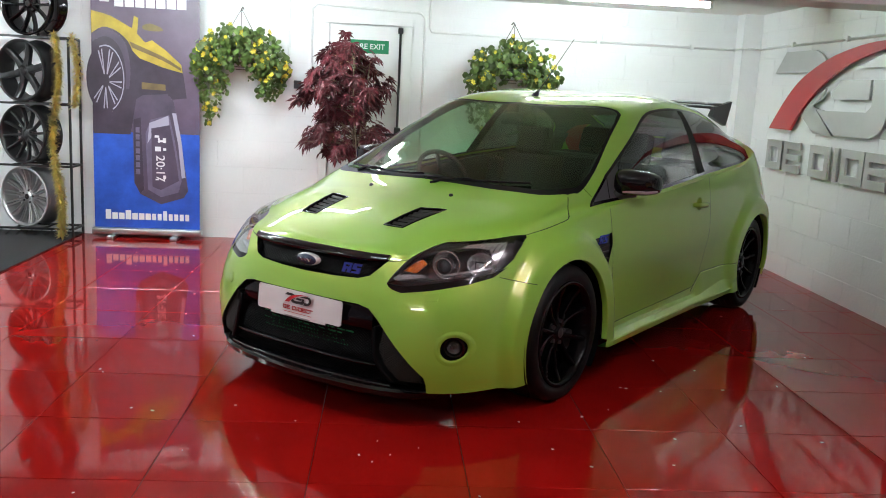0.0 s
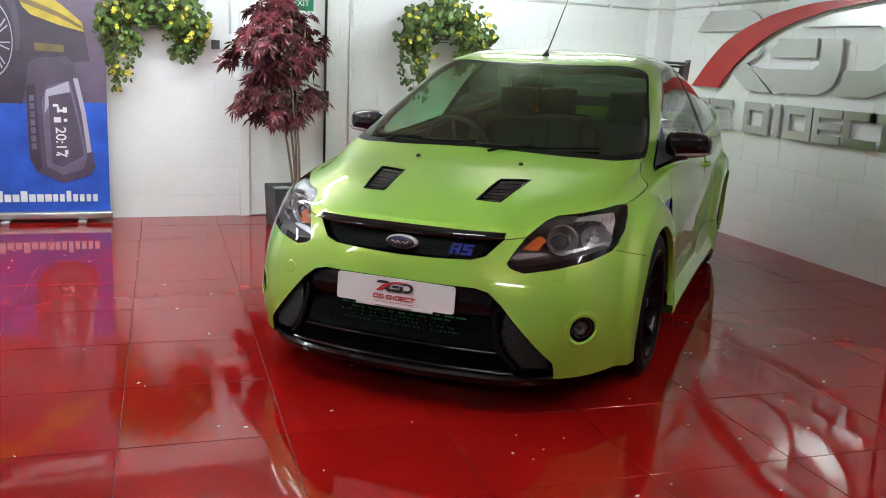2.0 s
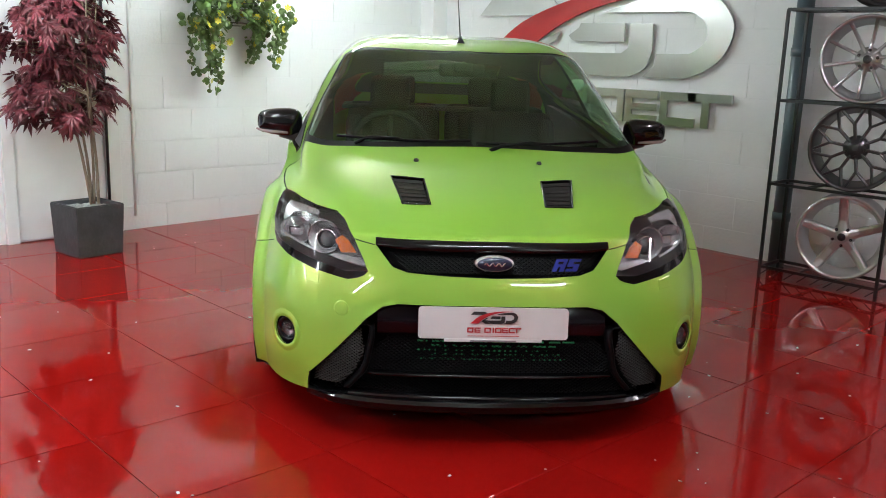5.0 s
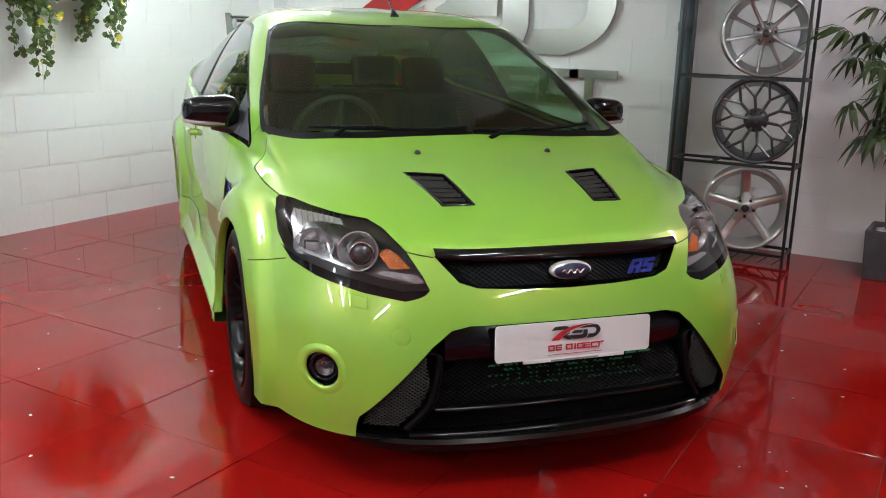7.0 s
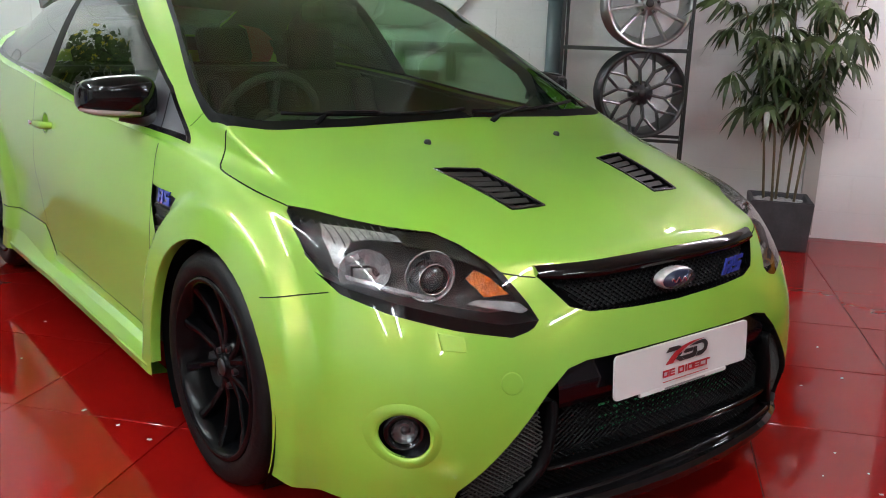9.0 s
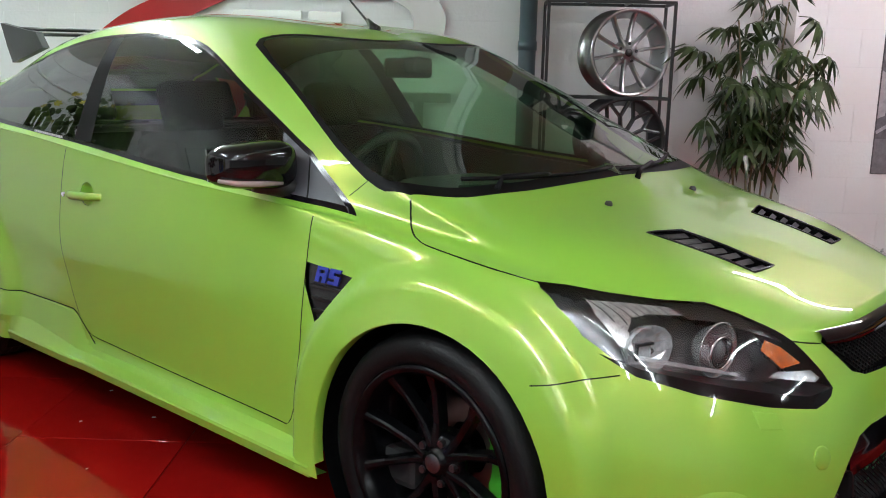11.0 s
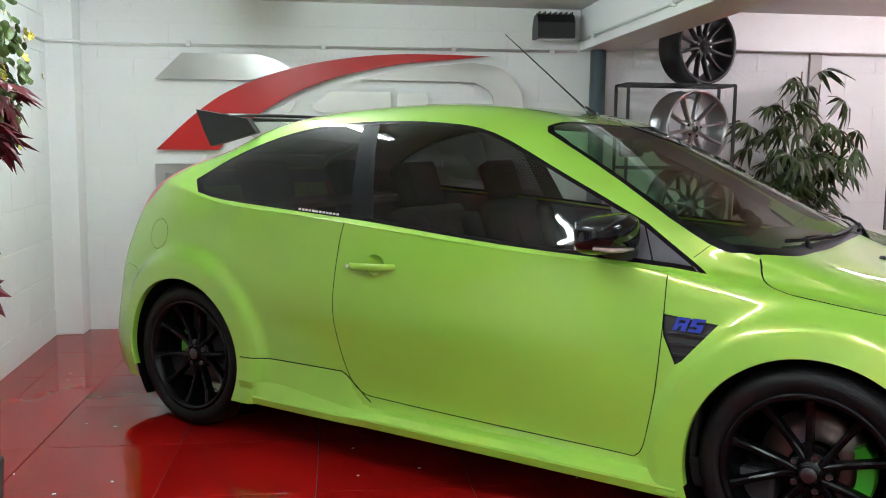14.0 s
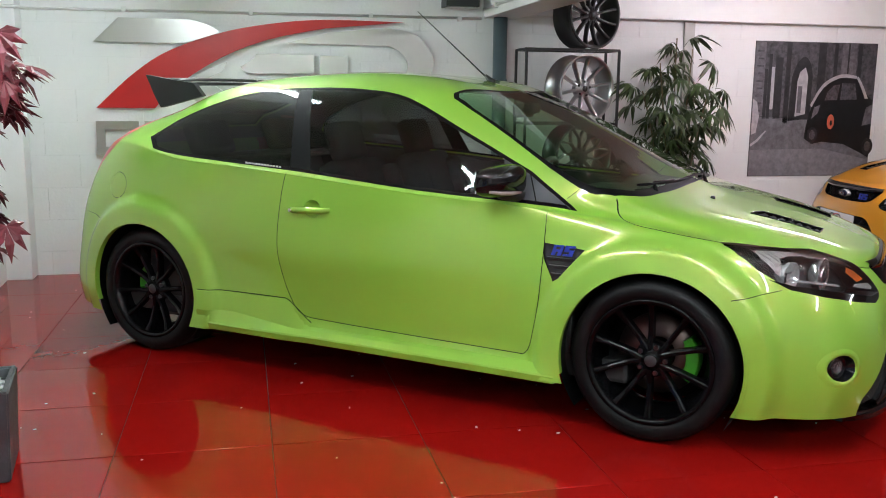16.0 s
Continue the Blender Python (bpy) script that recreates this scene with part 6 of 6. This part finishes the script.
def planter(owner, w, h, rng):
    """A square tapered pot with gravel, its base at the owner's origin."""
    bm = bmesh.new()
    b, t, k = w * .46, w * .5, .022
    loops = [[(sx * r, sy * r, z) for sx, sy in ((-1, -1), (1, -1), (1, 1), (-1, 1))] for r, z in ((b, 0), (t, h), (t - k, h), (t - k - .01, h - .04))]
    vs = [[bm.verts.new(c) for c in lp] for lp in loops]
    bm.faces.new(vs[0][::-1])
    for a, c in zip(vs, vs[1:]):
        for q in range(4):
            bm.faces.new((a[q], a[(q + 1) % 4], c[(q + 1) % 4], c[q]))
    bm.faces.new(vs[-1])
    bmesh.ops.bevel(bm, geom=[e for e in bm.edges if e.calc_length() > .1], offset=.006, segments=2, affect="EDGES")
    part("pot", bm, POT, owner, "dark slate-grey square planter")
    bm = bmesh.new()
    for _ in range(170):
        x, y = rng.uniform(-t + .04, t - .04), rng.uniform(-t + .04, t - .04)
        r = bmesh.ops.create_icosphere(bm, subdivisions=1, radius=rng.uniform(.010, .020))
        for v in r["verts"]:
            v.co = Vector((v.co.x * 1.2 + x, v.co.y + y, v.co.z * .7 + h - .034))
    tagged(part("gravel", bm, GRAVEL, owner, "pale grey pebbles"), kind="stuff")


def palmate(n=7, size=.085):
    """A maple leaf of n slim lobes, flat about xy, stalk at the origin, slightly drooping."""
    bm = bmesh.new()
    for k in range(n):
        f = (k - (n - 1) / 2) / ((n - 1) / 2)
        a = f * 1.75
        ln = size * (1 - .45 * abs(f))
        d, u = Vector((math.cos(a), math.sin(a), 0)), Vector((-math.sin(a), math.cos(a), 0))
        w = size * .13
        drop = lambda q: Vector((0, 0, -.22 * q * q / size))
        c0 = bm.verts.new((0, 0, .002))
        l = bm.verts.new(d * ln * .5 + u * w + drop(ln * .5))
        m_ = bm.verts.new(d * ln * .55 + Vector((0, 0, .006)) + drop(ln * .55))
        r = bm.verts.new(d * ln * .5 - u * w + drop(ln * .5))
        tip = bm.verts.new(d * ln + drop(ln))
        for tri in ((c0, l, m_), (c0, m_, r), (l, tip, m_), (m_, tip, r)):
            bm.faces.new(tri)
    me = bpy.data.meshes.new("leaf")
    bm.to_mesh(me)
    bm.free()
    return me


def scatter(name, owner, meshes, material, places):
    for me in meshes:
        if not me.materials:
            me.materials.append(material)
    for k, m in enumerate(places):
        ob = new(name, meshes[k % len(meshes)])
        ob.parent = owner
        ob.matrix_basis = m


def red_maple(m):
    rng = random.Random(11)
    t = thing("potted_maple", m, "artificial dark red maple tree in a slate-grey pot", "plant")
    planter(t, .335, .332, rng)
    tops = []
    for a, b, c in (((.02, -.02), (-.08, .0), (-.20, -.02)), ((.05, .02), (-.01, .03), (-.02, .05)), ((.07, -.02), (.03, -.05), (.10, -.06)), ((.05, .0), (.0, -.08), (-.05, -.20))):
        bm = bmesh.new()
        pts = [(a[0], a[1], .32), ((a[0] + b[0]) / 2 + .01, (a[1] + b[1]) / 2, .62), (b[0], b[1], .95), (c[0] * .7, c[1] * .7, 1.25), (c[0], c[1], 1.62)]
        add_tube(bm, smooth_line(pts, 3), [.011 - .0006 * i for i in range(13)], 7)
        part("stem", bm, STEM, t, "slim pale stem", True)
        tops.append(pts)
    bm = bmesh.new()
    places, extra = [], []
    clumps = []
    for k in range(34):
        f = (k + .5) / 34
        z = .85 + .90 * f
        rad = .325 * max(.06, 1 - abs(2 * f - .95) ** 2.6) ** .5 * (.72 if .28 < f < .40 else 1)
        a = k * 2.4 + rng.uniform(-.4, .4)
        r = rad * rng.uniform(.45, 1.0)
        clumps.append(Vector((-.095 + r * math.cos(a), min(.05 + r * .85 * math.sin(a), .34), z + rng.uniform(-.03, .03))))
    for k in range(600):
        base = clumps[k % 34]
        c = base + Vector((rng.gauss(0, .055), rng.gauss(0, .055), rng.gauss(0, .045)))
        c.y = min(c.y, .40)
        z = c.z
        f = (z - .80) / 1.0
        a = math.atan2(c.y - .05, c.x + .095)
        rot = pose(0, 0, 0, 0, 0, math.degrees(a) + rng.uniform(-50, 50)) @ pose(0, 0, 0, rng.uniform(-30, 30), rng.uniform(10, 75), 0)
        mm = Matrix.Translation(c) @ rot @ Matrix.Scale(rng.uniform(1.0, 1.7), 4)
        (places if k % 2 == 0 else extra).append(mm)
        if k < 34 or k % 7 == 0:
            st = tops[k % 4][3 if f > .3 else 2]
            add_tube(bm, [(st[0], st[1], min(z - .08, 1.6)), tuple(c.lerp(Vector((st[0], st[1], z)), .4)), tuple(c)], [.004, .003, .0015], 4)
    tagged(part("branchwork", bm, STEM, t), kind="stuff")
    meshes = [palmate(7, .085), palmate(7, .075), palmate(5, .080)]
    scatter("leaf", t, meshes, RED_LEAF, places)
    big = bmesh.new()
    for k, mm in enumerate(extra):
        n0 = len(big.verts)
        big.from_mesh(meshes[k % 3])
        big.verts.ensure_lookup_table()
        for v in big.verts[n0:]:
            v.co = mm @ v.co
    tagged(part("foliage", big, RED_LEAF, t), kind="stuff")


def leaf_fan(n, rng):
    """A short stalk ending in a drooping fan of n slim pointed leaflets."""
    bm = bmesh.new()
    add_tube(bm, [(0, 0, 0), (.05, 0, .03), (.11, 0, .035)], [.0025, .002, .0015], 4)
    for k in range(n):
        a = math.radians(-95 + 190 * k / (n - 1) + rng.uniform(-8, 8))
        p = Vector((.05 + .06 * math.cos(a / 2) ** 2, 0, .034))
        ln = rng.uniform(.13, .185) * (1 - .2 * abs(a) / 1.65)
        d = Vector((math.cos(a), math.sin(a), -.30 - .35 * rng.random())).normalized()
        u = d.cross(Vector((0, 0, 1))).normalized() * rng.uniform(.0125, .0175)
        dr = Vector((0, 0, -.022 - .02 * rng.random()))
        pts = [p, p + d * ln * .35 + u, p + d * ln * .35 - u, p + d * ln * .7 + u * .75 + dr, p + d * ln * .7 - u * .75 + dr, p + d * ln + dr * 2.4]
        v = [bm.verts.new(q) for q in pts]
        bm.faces.new((v[0], v[1], v[2]))
        bm.faces.new((v[1], v[3], v[4], v[2]))
        bm.faces.new((v[3], v[5], v[4]))
    me = bpy.data.meshes.new("leaf_fan")
    bm.to_mesh(me)
    bm.free()
    return me


def bamboo_palm(m):
    rng = random.Random(3)
    t = thing("potted_palm", m, "artificial bamboo palm with slim canes in a slate-grey pot", "plant")
    planter(t, .36, .30, rng)
    places = []
    for (x, y, tx, ty, h) in ((-.06, .05, -.06, .20, 1.62), (.03, .02, .0, .04, 1.82), (.08, -.05, .04, -.12, 1.74), (-.02, -.08, -.10, -.22, 1.45), (.05, .09, -.02, .32, 1.40)):
        bm = bmesh.new()
        pts = smooth_line([(x, y, .28), (x + (tx - x) * .2, y + (ty - y) * .2, .7), (x + (tx - x) * .55, y + (ty - y) * .55, 1.1), (tx, ty, h)], 4)
        add_tube(bm, pts, [.0085 - .0003 * i for i in range(len(pts))], 7)
        part("cane", bm, CANE, t, "slim brown cane", True)
        for k in range(17):
            f = .38 + .62 * (k + rng.random() * .6) / 17
            q = f * (len(pts) - 1)
            i = min(int(q), len(pts) - 2)
            c = Vector(pts[i]).lerp(Vector(pts[i + 1]), q - i)
            a = k * 137 + rng.uniform(-30, 30)
            out = Vector((math.cos(math.radians(a)), math.sin(math.radians(a)), .25)) * rng.uniform(.0, .10)
            spot = c + out
            if m.translation.x + spot.x > RIGHT - .16:
                continue
            places.append(Matrix.Translation(spot) @ pose(0, 0, 0, rng.uniform(-20, 20), rng.uniform(-30, 35), a) @ Matrix.Scale(rng.uniform(.8, 1.2), 4))
    scatter("frond", t, [leaf_fan(7, rng), leaf_fan(9, rng), leaf_fan(8, rng)], PALM_LEAF, places)


def hanging_basket(m, seed, left_long=.45, right_long=.2):
    """A wire basket hung from a wall hook, with trailing ivy and yellow blossom in an arch."""
    rng = random.Random(seed)
    t = thing("hanging_basket", ASKEW @ m, "hanging basket of trailing ivy and yellow flowers on the wall", "plant", "hanging baskets")
    bm = bmesh.new()
    add_tube(bm, [(0, .14, .56), (0, .05, .57), (0, -.02, .55)], .006, 6)
    for a in (-.18, 0, .18):
        add_tube(bm, [(0, -.02, .55), (a, -.08, .22)], .003, 5)
    part("hook", bm, HANGER, t, "dark wire hook and hanger")
    bm = bmesh.new()
    for k in range(5):
        r, z = .17 * math.cos(k * .33), .20 - .17 * math.sin(k * .33)
        add_tube(bm, [(r * math.cos(q), -.03 + r * .85 * math.sin(q), z) for q in np.linspace(0, 6.283, 21)[:-1]], .003, 5, True)
    part("basket", bm, HANGER, t, "dark wire basket", True)
    leaves = bmesh.new()
    stems = bmesh.new()
    blooms = []

    def leaf(c, s):
        a, b = rng.uniform(0, 6.283), rng.uniform(-.2, 1.3)
        n = Vector((math.cos(a) * .7, -1.0 + .6 * rng.random(), b - .3)).normalized()
        u = n.cross(Vector((0, 0, 1))).normalized()
        w = u.cross(n)
        pts = [(0, .9), (.55, .7), (.95, .1), (.6, -.6), (0, -1.0), (-.6, -.6), (-.95, .1), (-.55, .7)]
        mid = leaves.verts.new(c + n * s * .2)
        vs = [leaves.verts.new(c + (u * p + w * q) * s) for p, q in pts]
        for i in range(8):
            leaves.faces.new((mid, vs[i], vs[(i + 1) % 8]))

    for k in range(620):
        a = rng.uniform(-.15, math.pi + .15)
        rr = rng.uniform(.17, .40) if k % 3 else rng.uniform(.05, .40)
        c = Vector((rr * math.cos(a) * 1.05, -.05 + rng.uniform(-.20, .14), .04 + .36 * math.sin(a) * rr / .40 + rng.uniform(-.03, .03)))
        if rng.random() < .2 and abs(c.x) < .12 and c.z < .16:
            continue
        leaf(c, rng.uniform(.016, .036))
        if k % 11 == 0:
            blooms.append(c + Vector((0, -.05, .02)))
    for side, ln in ((-1, left_long), (1, right_long)):
        for q in range(9):
            x = side * rng.uniform(.20, .40)
            y = -.05 + rng.uniform(-.14, .12)
            l = ln * rng.uniform(.45, 1.05) * (1 if abs(x) > .25 else .6)
            pts = []
            for i in range(9):
                f = i / 8
                pts.append((x + side * .03 * math.sin(4 * f + q) - side * .08 * f, y + .02 * math.sin(5 * f + q), .06 - f * l))
            add_tube(stems, pts, .002, 4)
            for p in pts:
                for _ in range(5):
                    leaf(Vector(p) + Vector((rng.uniform(-.035, .035), rng.uniform(-.03, .03), rng.uniform(-.02, .02))), rng.uniform(.011, .026))
                if rng.random() < .12:
                    blooms.append(Vector(p) + Vector((0, -.03, 0)))
    tagged(part("foliage", leaves, IVY_LEAF, t, "green and yellow-green ivy leaves"), kind="stuff")
    tagged(part("stems", stems, CANE, t), kind="stuff")
    fb = bmesh.new()
    for k in range(6):
        a = 2 * math.pi * k / 6
        c0 = fb.verts.new((0, -.004, 0))
        p = [fb.verts.new((.020 * math.cos(a + o) * r, -.010 * r, .020 * math.sin(a + o) * r)) for o, r in ((-.48, .8), (-.2, 1.15), (.2, 1.15), (.48, .8))]
        fb.faces.new((c0, *p))
    me = bpy.data.meshes.new("blossom")
    fb.to_mesh(me)
    fb.free()
    scatter("blossom", t, [me], YELLOW_PETAL, [Matrix.Translation(c) @ pose(0, 0, 0, rng.uniform(-40, 30), rng.uniform(0, 60), rng.uniform(-50, 50)) @ Matrix.Scale(rng.uniform(.7, 1.25), 4) for c in blooms])


red_maple(pose(.325, 8.58, 0, 0, 0, 8))
bamboo_palm(pose(3.70, 4.14, 0, 0, 0, -2))
hanging_basket(pose(-.70, 8.96, 1.48), 21, .48, .26)
hanging_basket(pose(1.69, 8.96, 1.48), 8, .50, .30)


# ---- poster ----
PO_STONE = mat("poster_stone", (.055, .050, .058, 1), .45, vary=.75, scale=26)
PO_DARK = mat("poster_dark", (.016, .015, .018, 1), .45, vary=.6, scale=20)
PO_MID = mat("poster_mid", (.105, .095, .110, 1), .45, vary=.45, scale=24)
PO_GROUND = mat("poster_ground", (.115, .108, .122, 1), .45, vary=.45, scale=18)
PO_NEAR = mat("poster_near_ground", (.17, .16, .178, 1), .45, vary=.3, scale=22)
PO_LIGHT = mat("poster_light", (.36, .34, .37, 1), .45, vary=.25, scale=18)
PO_BLACK = mat("poster_black", (.006, .006, .007, 1), .3, vary=.3, scale=15)
PO_ORANGE = mat("poster_orange", (.45, .09, .05, 1), .5)
po = thing("wall_poster", pose(RIGHT - .004, 3.30, .68), "grey photographic wall print of a black car in a stone yard", "poster")
part("board", box(-.012, 0, -1.19, 0, 0, 1.156, .002), PO_STONE, po)


def print_shape(poly, material, layer):
    b = bmesh.new()
    add_prism(b, [(-u, w) for u, w in poly], -.0006, "yz", -.0125 - .0008 * layer)
    part("printed_shape", b, material, po)


def bar(u0, u1, w0, w1, material, layer):
    print_shape([(u0, w0), (u1, w0), (u1, w1), (u0, w1)], material, layer)


# yard wall: bays, posts, doors and a brick arch
bar(.004, .10, .52, 1.15, PO_MID, 0)
bar(.10, .13, .50, .92, PO_DARK, 0)
bar(.135, .165, .50, 1.05, PO_DARK, 1)
bar(.165, .195, .58, .94, PO_LIGHT, 1)
bar(.20, .27, .50, 1.02, PO_DARK, 0)
bar(.30, .345, .46, 1.15, PO_DARK, 0)
print_shape([(.35, .48), (.56, .50)] + smooth_line([(.565, .86), (.54, .97), (.48, 1.03), (.41, .98), (.365, .86)], 3), PO_DARK, 0)
print_shape([(.415, .52), (.515, .54), (.52, .86), (.49, .94), (.44, .90), (.42, .82)], PO_LIGHT, 1)
bar(.43, .47, .55, .78, PO_MID, 2)
bar(.61, .685, .50, 1.15, PO_DARK, 0)
bar(.70, .76, .70, 1.15, PO_STONE, 0)
bar(.765, .80, .60, 1.15, PO_DARK, 0)
bar(.84, .99, .70, 1.15, PO_MID, 0)
bar(.90, .915, .70, 1.15, PO_DARK, 1)
bar(1.0, 1.04, .60, 1.15, PO_DARK, 0)
bar(1.05, 1.18, .55, 1.15, PO_STONE, 0)
for k in range(9):
    bar(.02 + .012 * (k % 2), .085, .56 + .063 * k, .575 + .063 * k, PO_STONE, 1)
# yard
print_shape([(.004, .004), (1.185, .004), (1.185, .40), (.56, .49), (.004, .52)], PO_GROUND, 0)
print_shape([(.004, .004), (1.185, .004), (1.185, .14), (.70, .24), (.004, .23)], PO_NEAR, 1)
print_shape([(.0, .28), (.06, .32), (.14, .40), (.15, .39), (.07, .30), (.01, .26)], PO_LIGHT, 2)
print_shape([(.004, .36), (.05, .38), (.07, .52), (.045, .64), (.004, .67)], PO_LIGHT, 2)
# the printed car
print_shape(smooth_line([(.52, .33), (.545, .50), (.60, .66), (.70, .80), (.86, .86), (1.0, .85), (1.09, .74), (1.185, .66)], 3) + [(1.185, .16), (1.10, .20), (.92, .28), (.70, .30), (.60, .28)], PO_BLACK, 3)
print_shape(smooth_line([(.575, .60), (.68, .77), (.84, .855), (1.0, .85)], 3) + smooth_line([(1.0, .875), (.84, .885), (.67, .80), (.56, .62)], 3), PO_LIGHT, 4)
print_shape(smooth_line([(1.0, .86), (1.06, .76), (1.10, .68)], 3) + [(1.13, .68), (1.08, .78), (1.02, .87)], PO_LIGHT, 4)
print_shape([(.70, .66), (.82, .665), (.84, .80), (.78, .79), (.72, .73)], PO_STONE, 4)
print_shape([(.85, .665), (1.02, .67), (.99, .81), (.86, .81)], PO_STONE, 4)
print_shape([(.58, .50), (.64, .55), (.66, .62), (.60, .60)], PO_MID, 4)
print_shape([(1.09, .44), (1.185, .46), (1.185, .63), (1.12, .60)], PO_MID, 4)
for u, w, r in ((.60, .36, .070), (1.165, .26, .075)):
    print_shape(ring(u, w, r * .75, 18, r), PO_DARK, 4)
    print_shape(ring(u, w, r * .42, 14, r * .6), PO_STONE, 5)
print_shape(ring(.775, .475, .036, 14, .065), PO_ORANGE, 4)
print_shape(ring(.778, .465, .012, 10, .025), PO_BLACK, 5)


# ---- litter on the floor ----
bm = bmesh.new()
rng = random.Random(9)
for _ in range(260):
    x, y = rng.uniform(-2.8, 3.8), rng.uniform(2.0, 8.9)
    s_, a = rng.uniform(.003, .008), rng.uniform(0, 3.14)
    u, w = Vector((math.cos(a), math.sin(a), 0)) * s_, Vector((-math.sin(a), math.cos(a), 0)) * s_ * .6
    c = Vector((x, y, .0012))
    top = [bm.verts.new(c + q + Vector((0, 0, .001))) for q in (u + w, w - u, -u - w, u - w)]
    low = [bm.verts.new(c + q) for q in (u + w, w - u, -u - w, u - w)]
    bm.faces.new(top)
    for i in range(4):
        bm.faces.new((top[i], low[i], low[(i + 1) % 4], top[(i + 1) % 4]))
tagged(link_bm("litter", bm, PLATE_WHITE), "tiny white paper specks scattered on the tiles", "litter", kind="stuff")


# ---- floor tiles ----
def tile_mesh(name, lx, ly):
    bm = bmesh.new()
    add_box(bm, -lx / 2, lx / 2, -ly / 2, ly / 2, -.010, 0)
    bmesh.ops.bevel(bm, geom=[e for e in bm.edges if all(v.co.z > -.001 for v in e.verts)], offset=.0010, segments=1, affect="EDGES")
    me = bpy.data.meshes.new(name)
    bm.to_mesh(me)
    bm.free()
    me.materials.append(TILE)
    return me


rng = random.Random(2)
G = .0026
full_tile = tile_mesh("tile", PITCH - G, PITCH - G)
far = bmesh.new()
i0, i1 = math.floor((LEFT - TILE_X) / PITCH), math.ceil((RIGHT - TILE_X) / PITCH)
j0, j1 = math.floor((FRONT - TILE_Y) / PITCH), math.ceil((END - TILE_Y) / PITCH)
for i in range(i0, i1):
    for j in range(j0, j1):
        x0, x1 = max(TILE_X + i * PITCH, LEFT), min(TILE_X + (i + 1) * PITCH, RIGHT)
        y0, y1 = max(TILE_Y + j * PITCH, FRONT), min(TILE_Y + (j + 1) * PITCH, END)
        if x1 - x0 < .03 or y1 - y0 < .03:
            continue
        if x0 > -3.0 and y0 > 1.0:
            whole = x1 - x0 > PITCH - .01 and y1 - y0 > PITCH - .01
            ob = new("tile", full_tile if whole else tile_mesh("tile", x1 - x0 - G, y1 - y0 - G))
            ob.parent = floor
            ob.matrix_basis = pose((x0 + x1) / 2, (y0 + y1) / 2, rng.uniform(-.0008, .0), rng.uniform(-.10, .10), rng.uniform(-.10, .10), 0)
        else:
            add_box(far, x0 + G / 2, x1 - G / 2, y0 + G / 2, y1 - G / 2, -.010, -.0005)
tagged(part("far_tiles", far, TILE, floor), kind="stuff")


# ---- wall blocks ----
COURSE, BLOCK, J = .2375, .462, .007


def block_mesh(lx):
    bm = bmesh.new()
    add_box(bm, -lx / 2 + .0006, lx / 2 - .0006, -.004, .004, J / 2, COURSE - J / 2)
    bmesh.ops.bevel(bm, geom=[e for e in bm.edges if all(v.co.y < 0 for v in e.verts)], offset=.0020, segments=2, affect="EDGES")
    me = bpy.data.meshes.new("block")
    bm.to_mesh(me)
    bm.free()
    me.materials.append(WALL)
    return me


whole_block = block_mesh(BLOCK)


def lay(owner, u0, u1, place, top, holes=()):
    """Courses of blocks along a wall; place(u, z) gives a block's pose."""
    z, row = -.06, 0
    while z < top - .02:
        u = u0 - (BLOCK / 2 if row % 2 else 0)
        while u < u1:
            a, b = max(u, u0), min(u + BLOCK, u1)
            for h0, h1, hz in holes:
                if z + COURSE / 2 < hz and b > h0 and a < h1:
                    if a < h0 and b > h0:
                        b = h0
                    elif b > h1 and a < h1:
                        a = h1
                    else:
                        a = b
            if b - a > .03:
                ob = new("block", whole_block if b - a > BLOCK - .001 else block_mesh(b - a))
                ob.parent = owner
                ob.matrix_basis = place((a + b) / 2, z)
            u += BLOCK
        z += COURSE
        row += 1


lay(wall_back, -3.0, 3.86, lambda u, z: pose(u, BACK - .004, z), CEIL_Z, ((-.03, .79, 2.03),))
lay(wall_right, 1.6, 9.10, lambda u, z: pose(RIGHT - .004, u, z, 0, 0, -90), CEIL_Z)
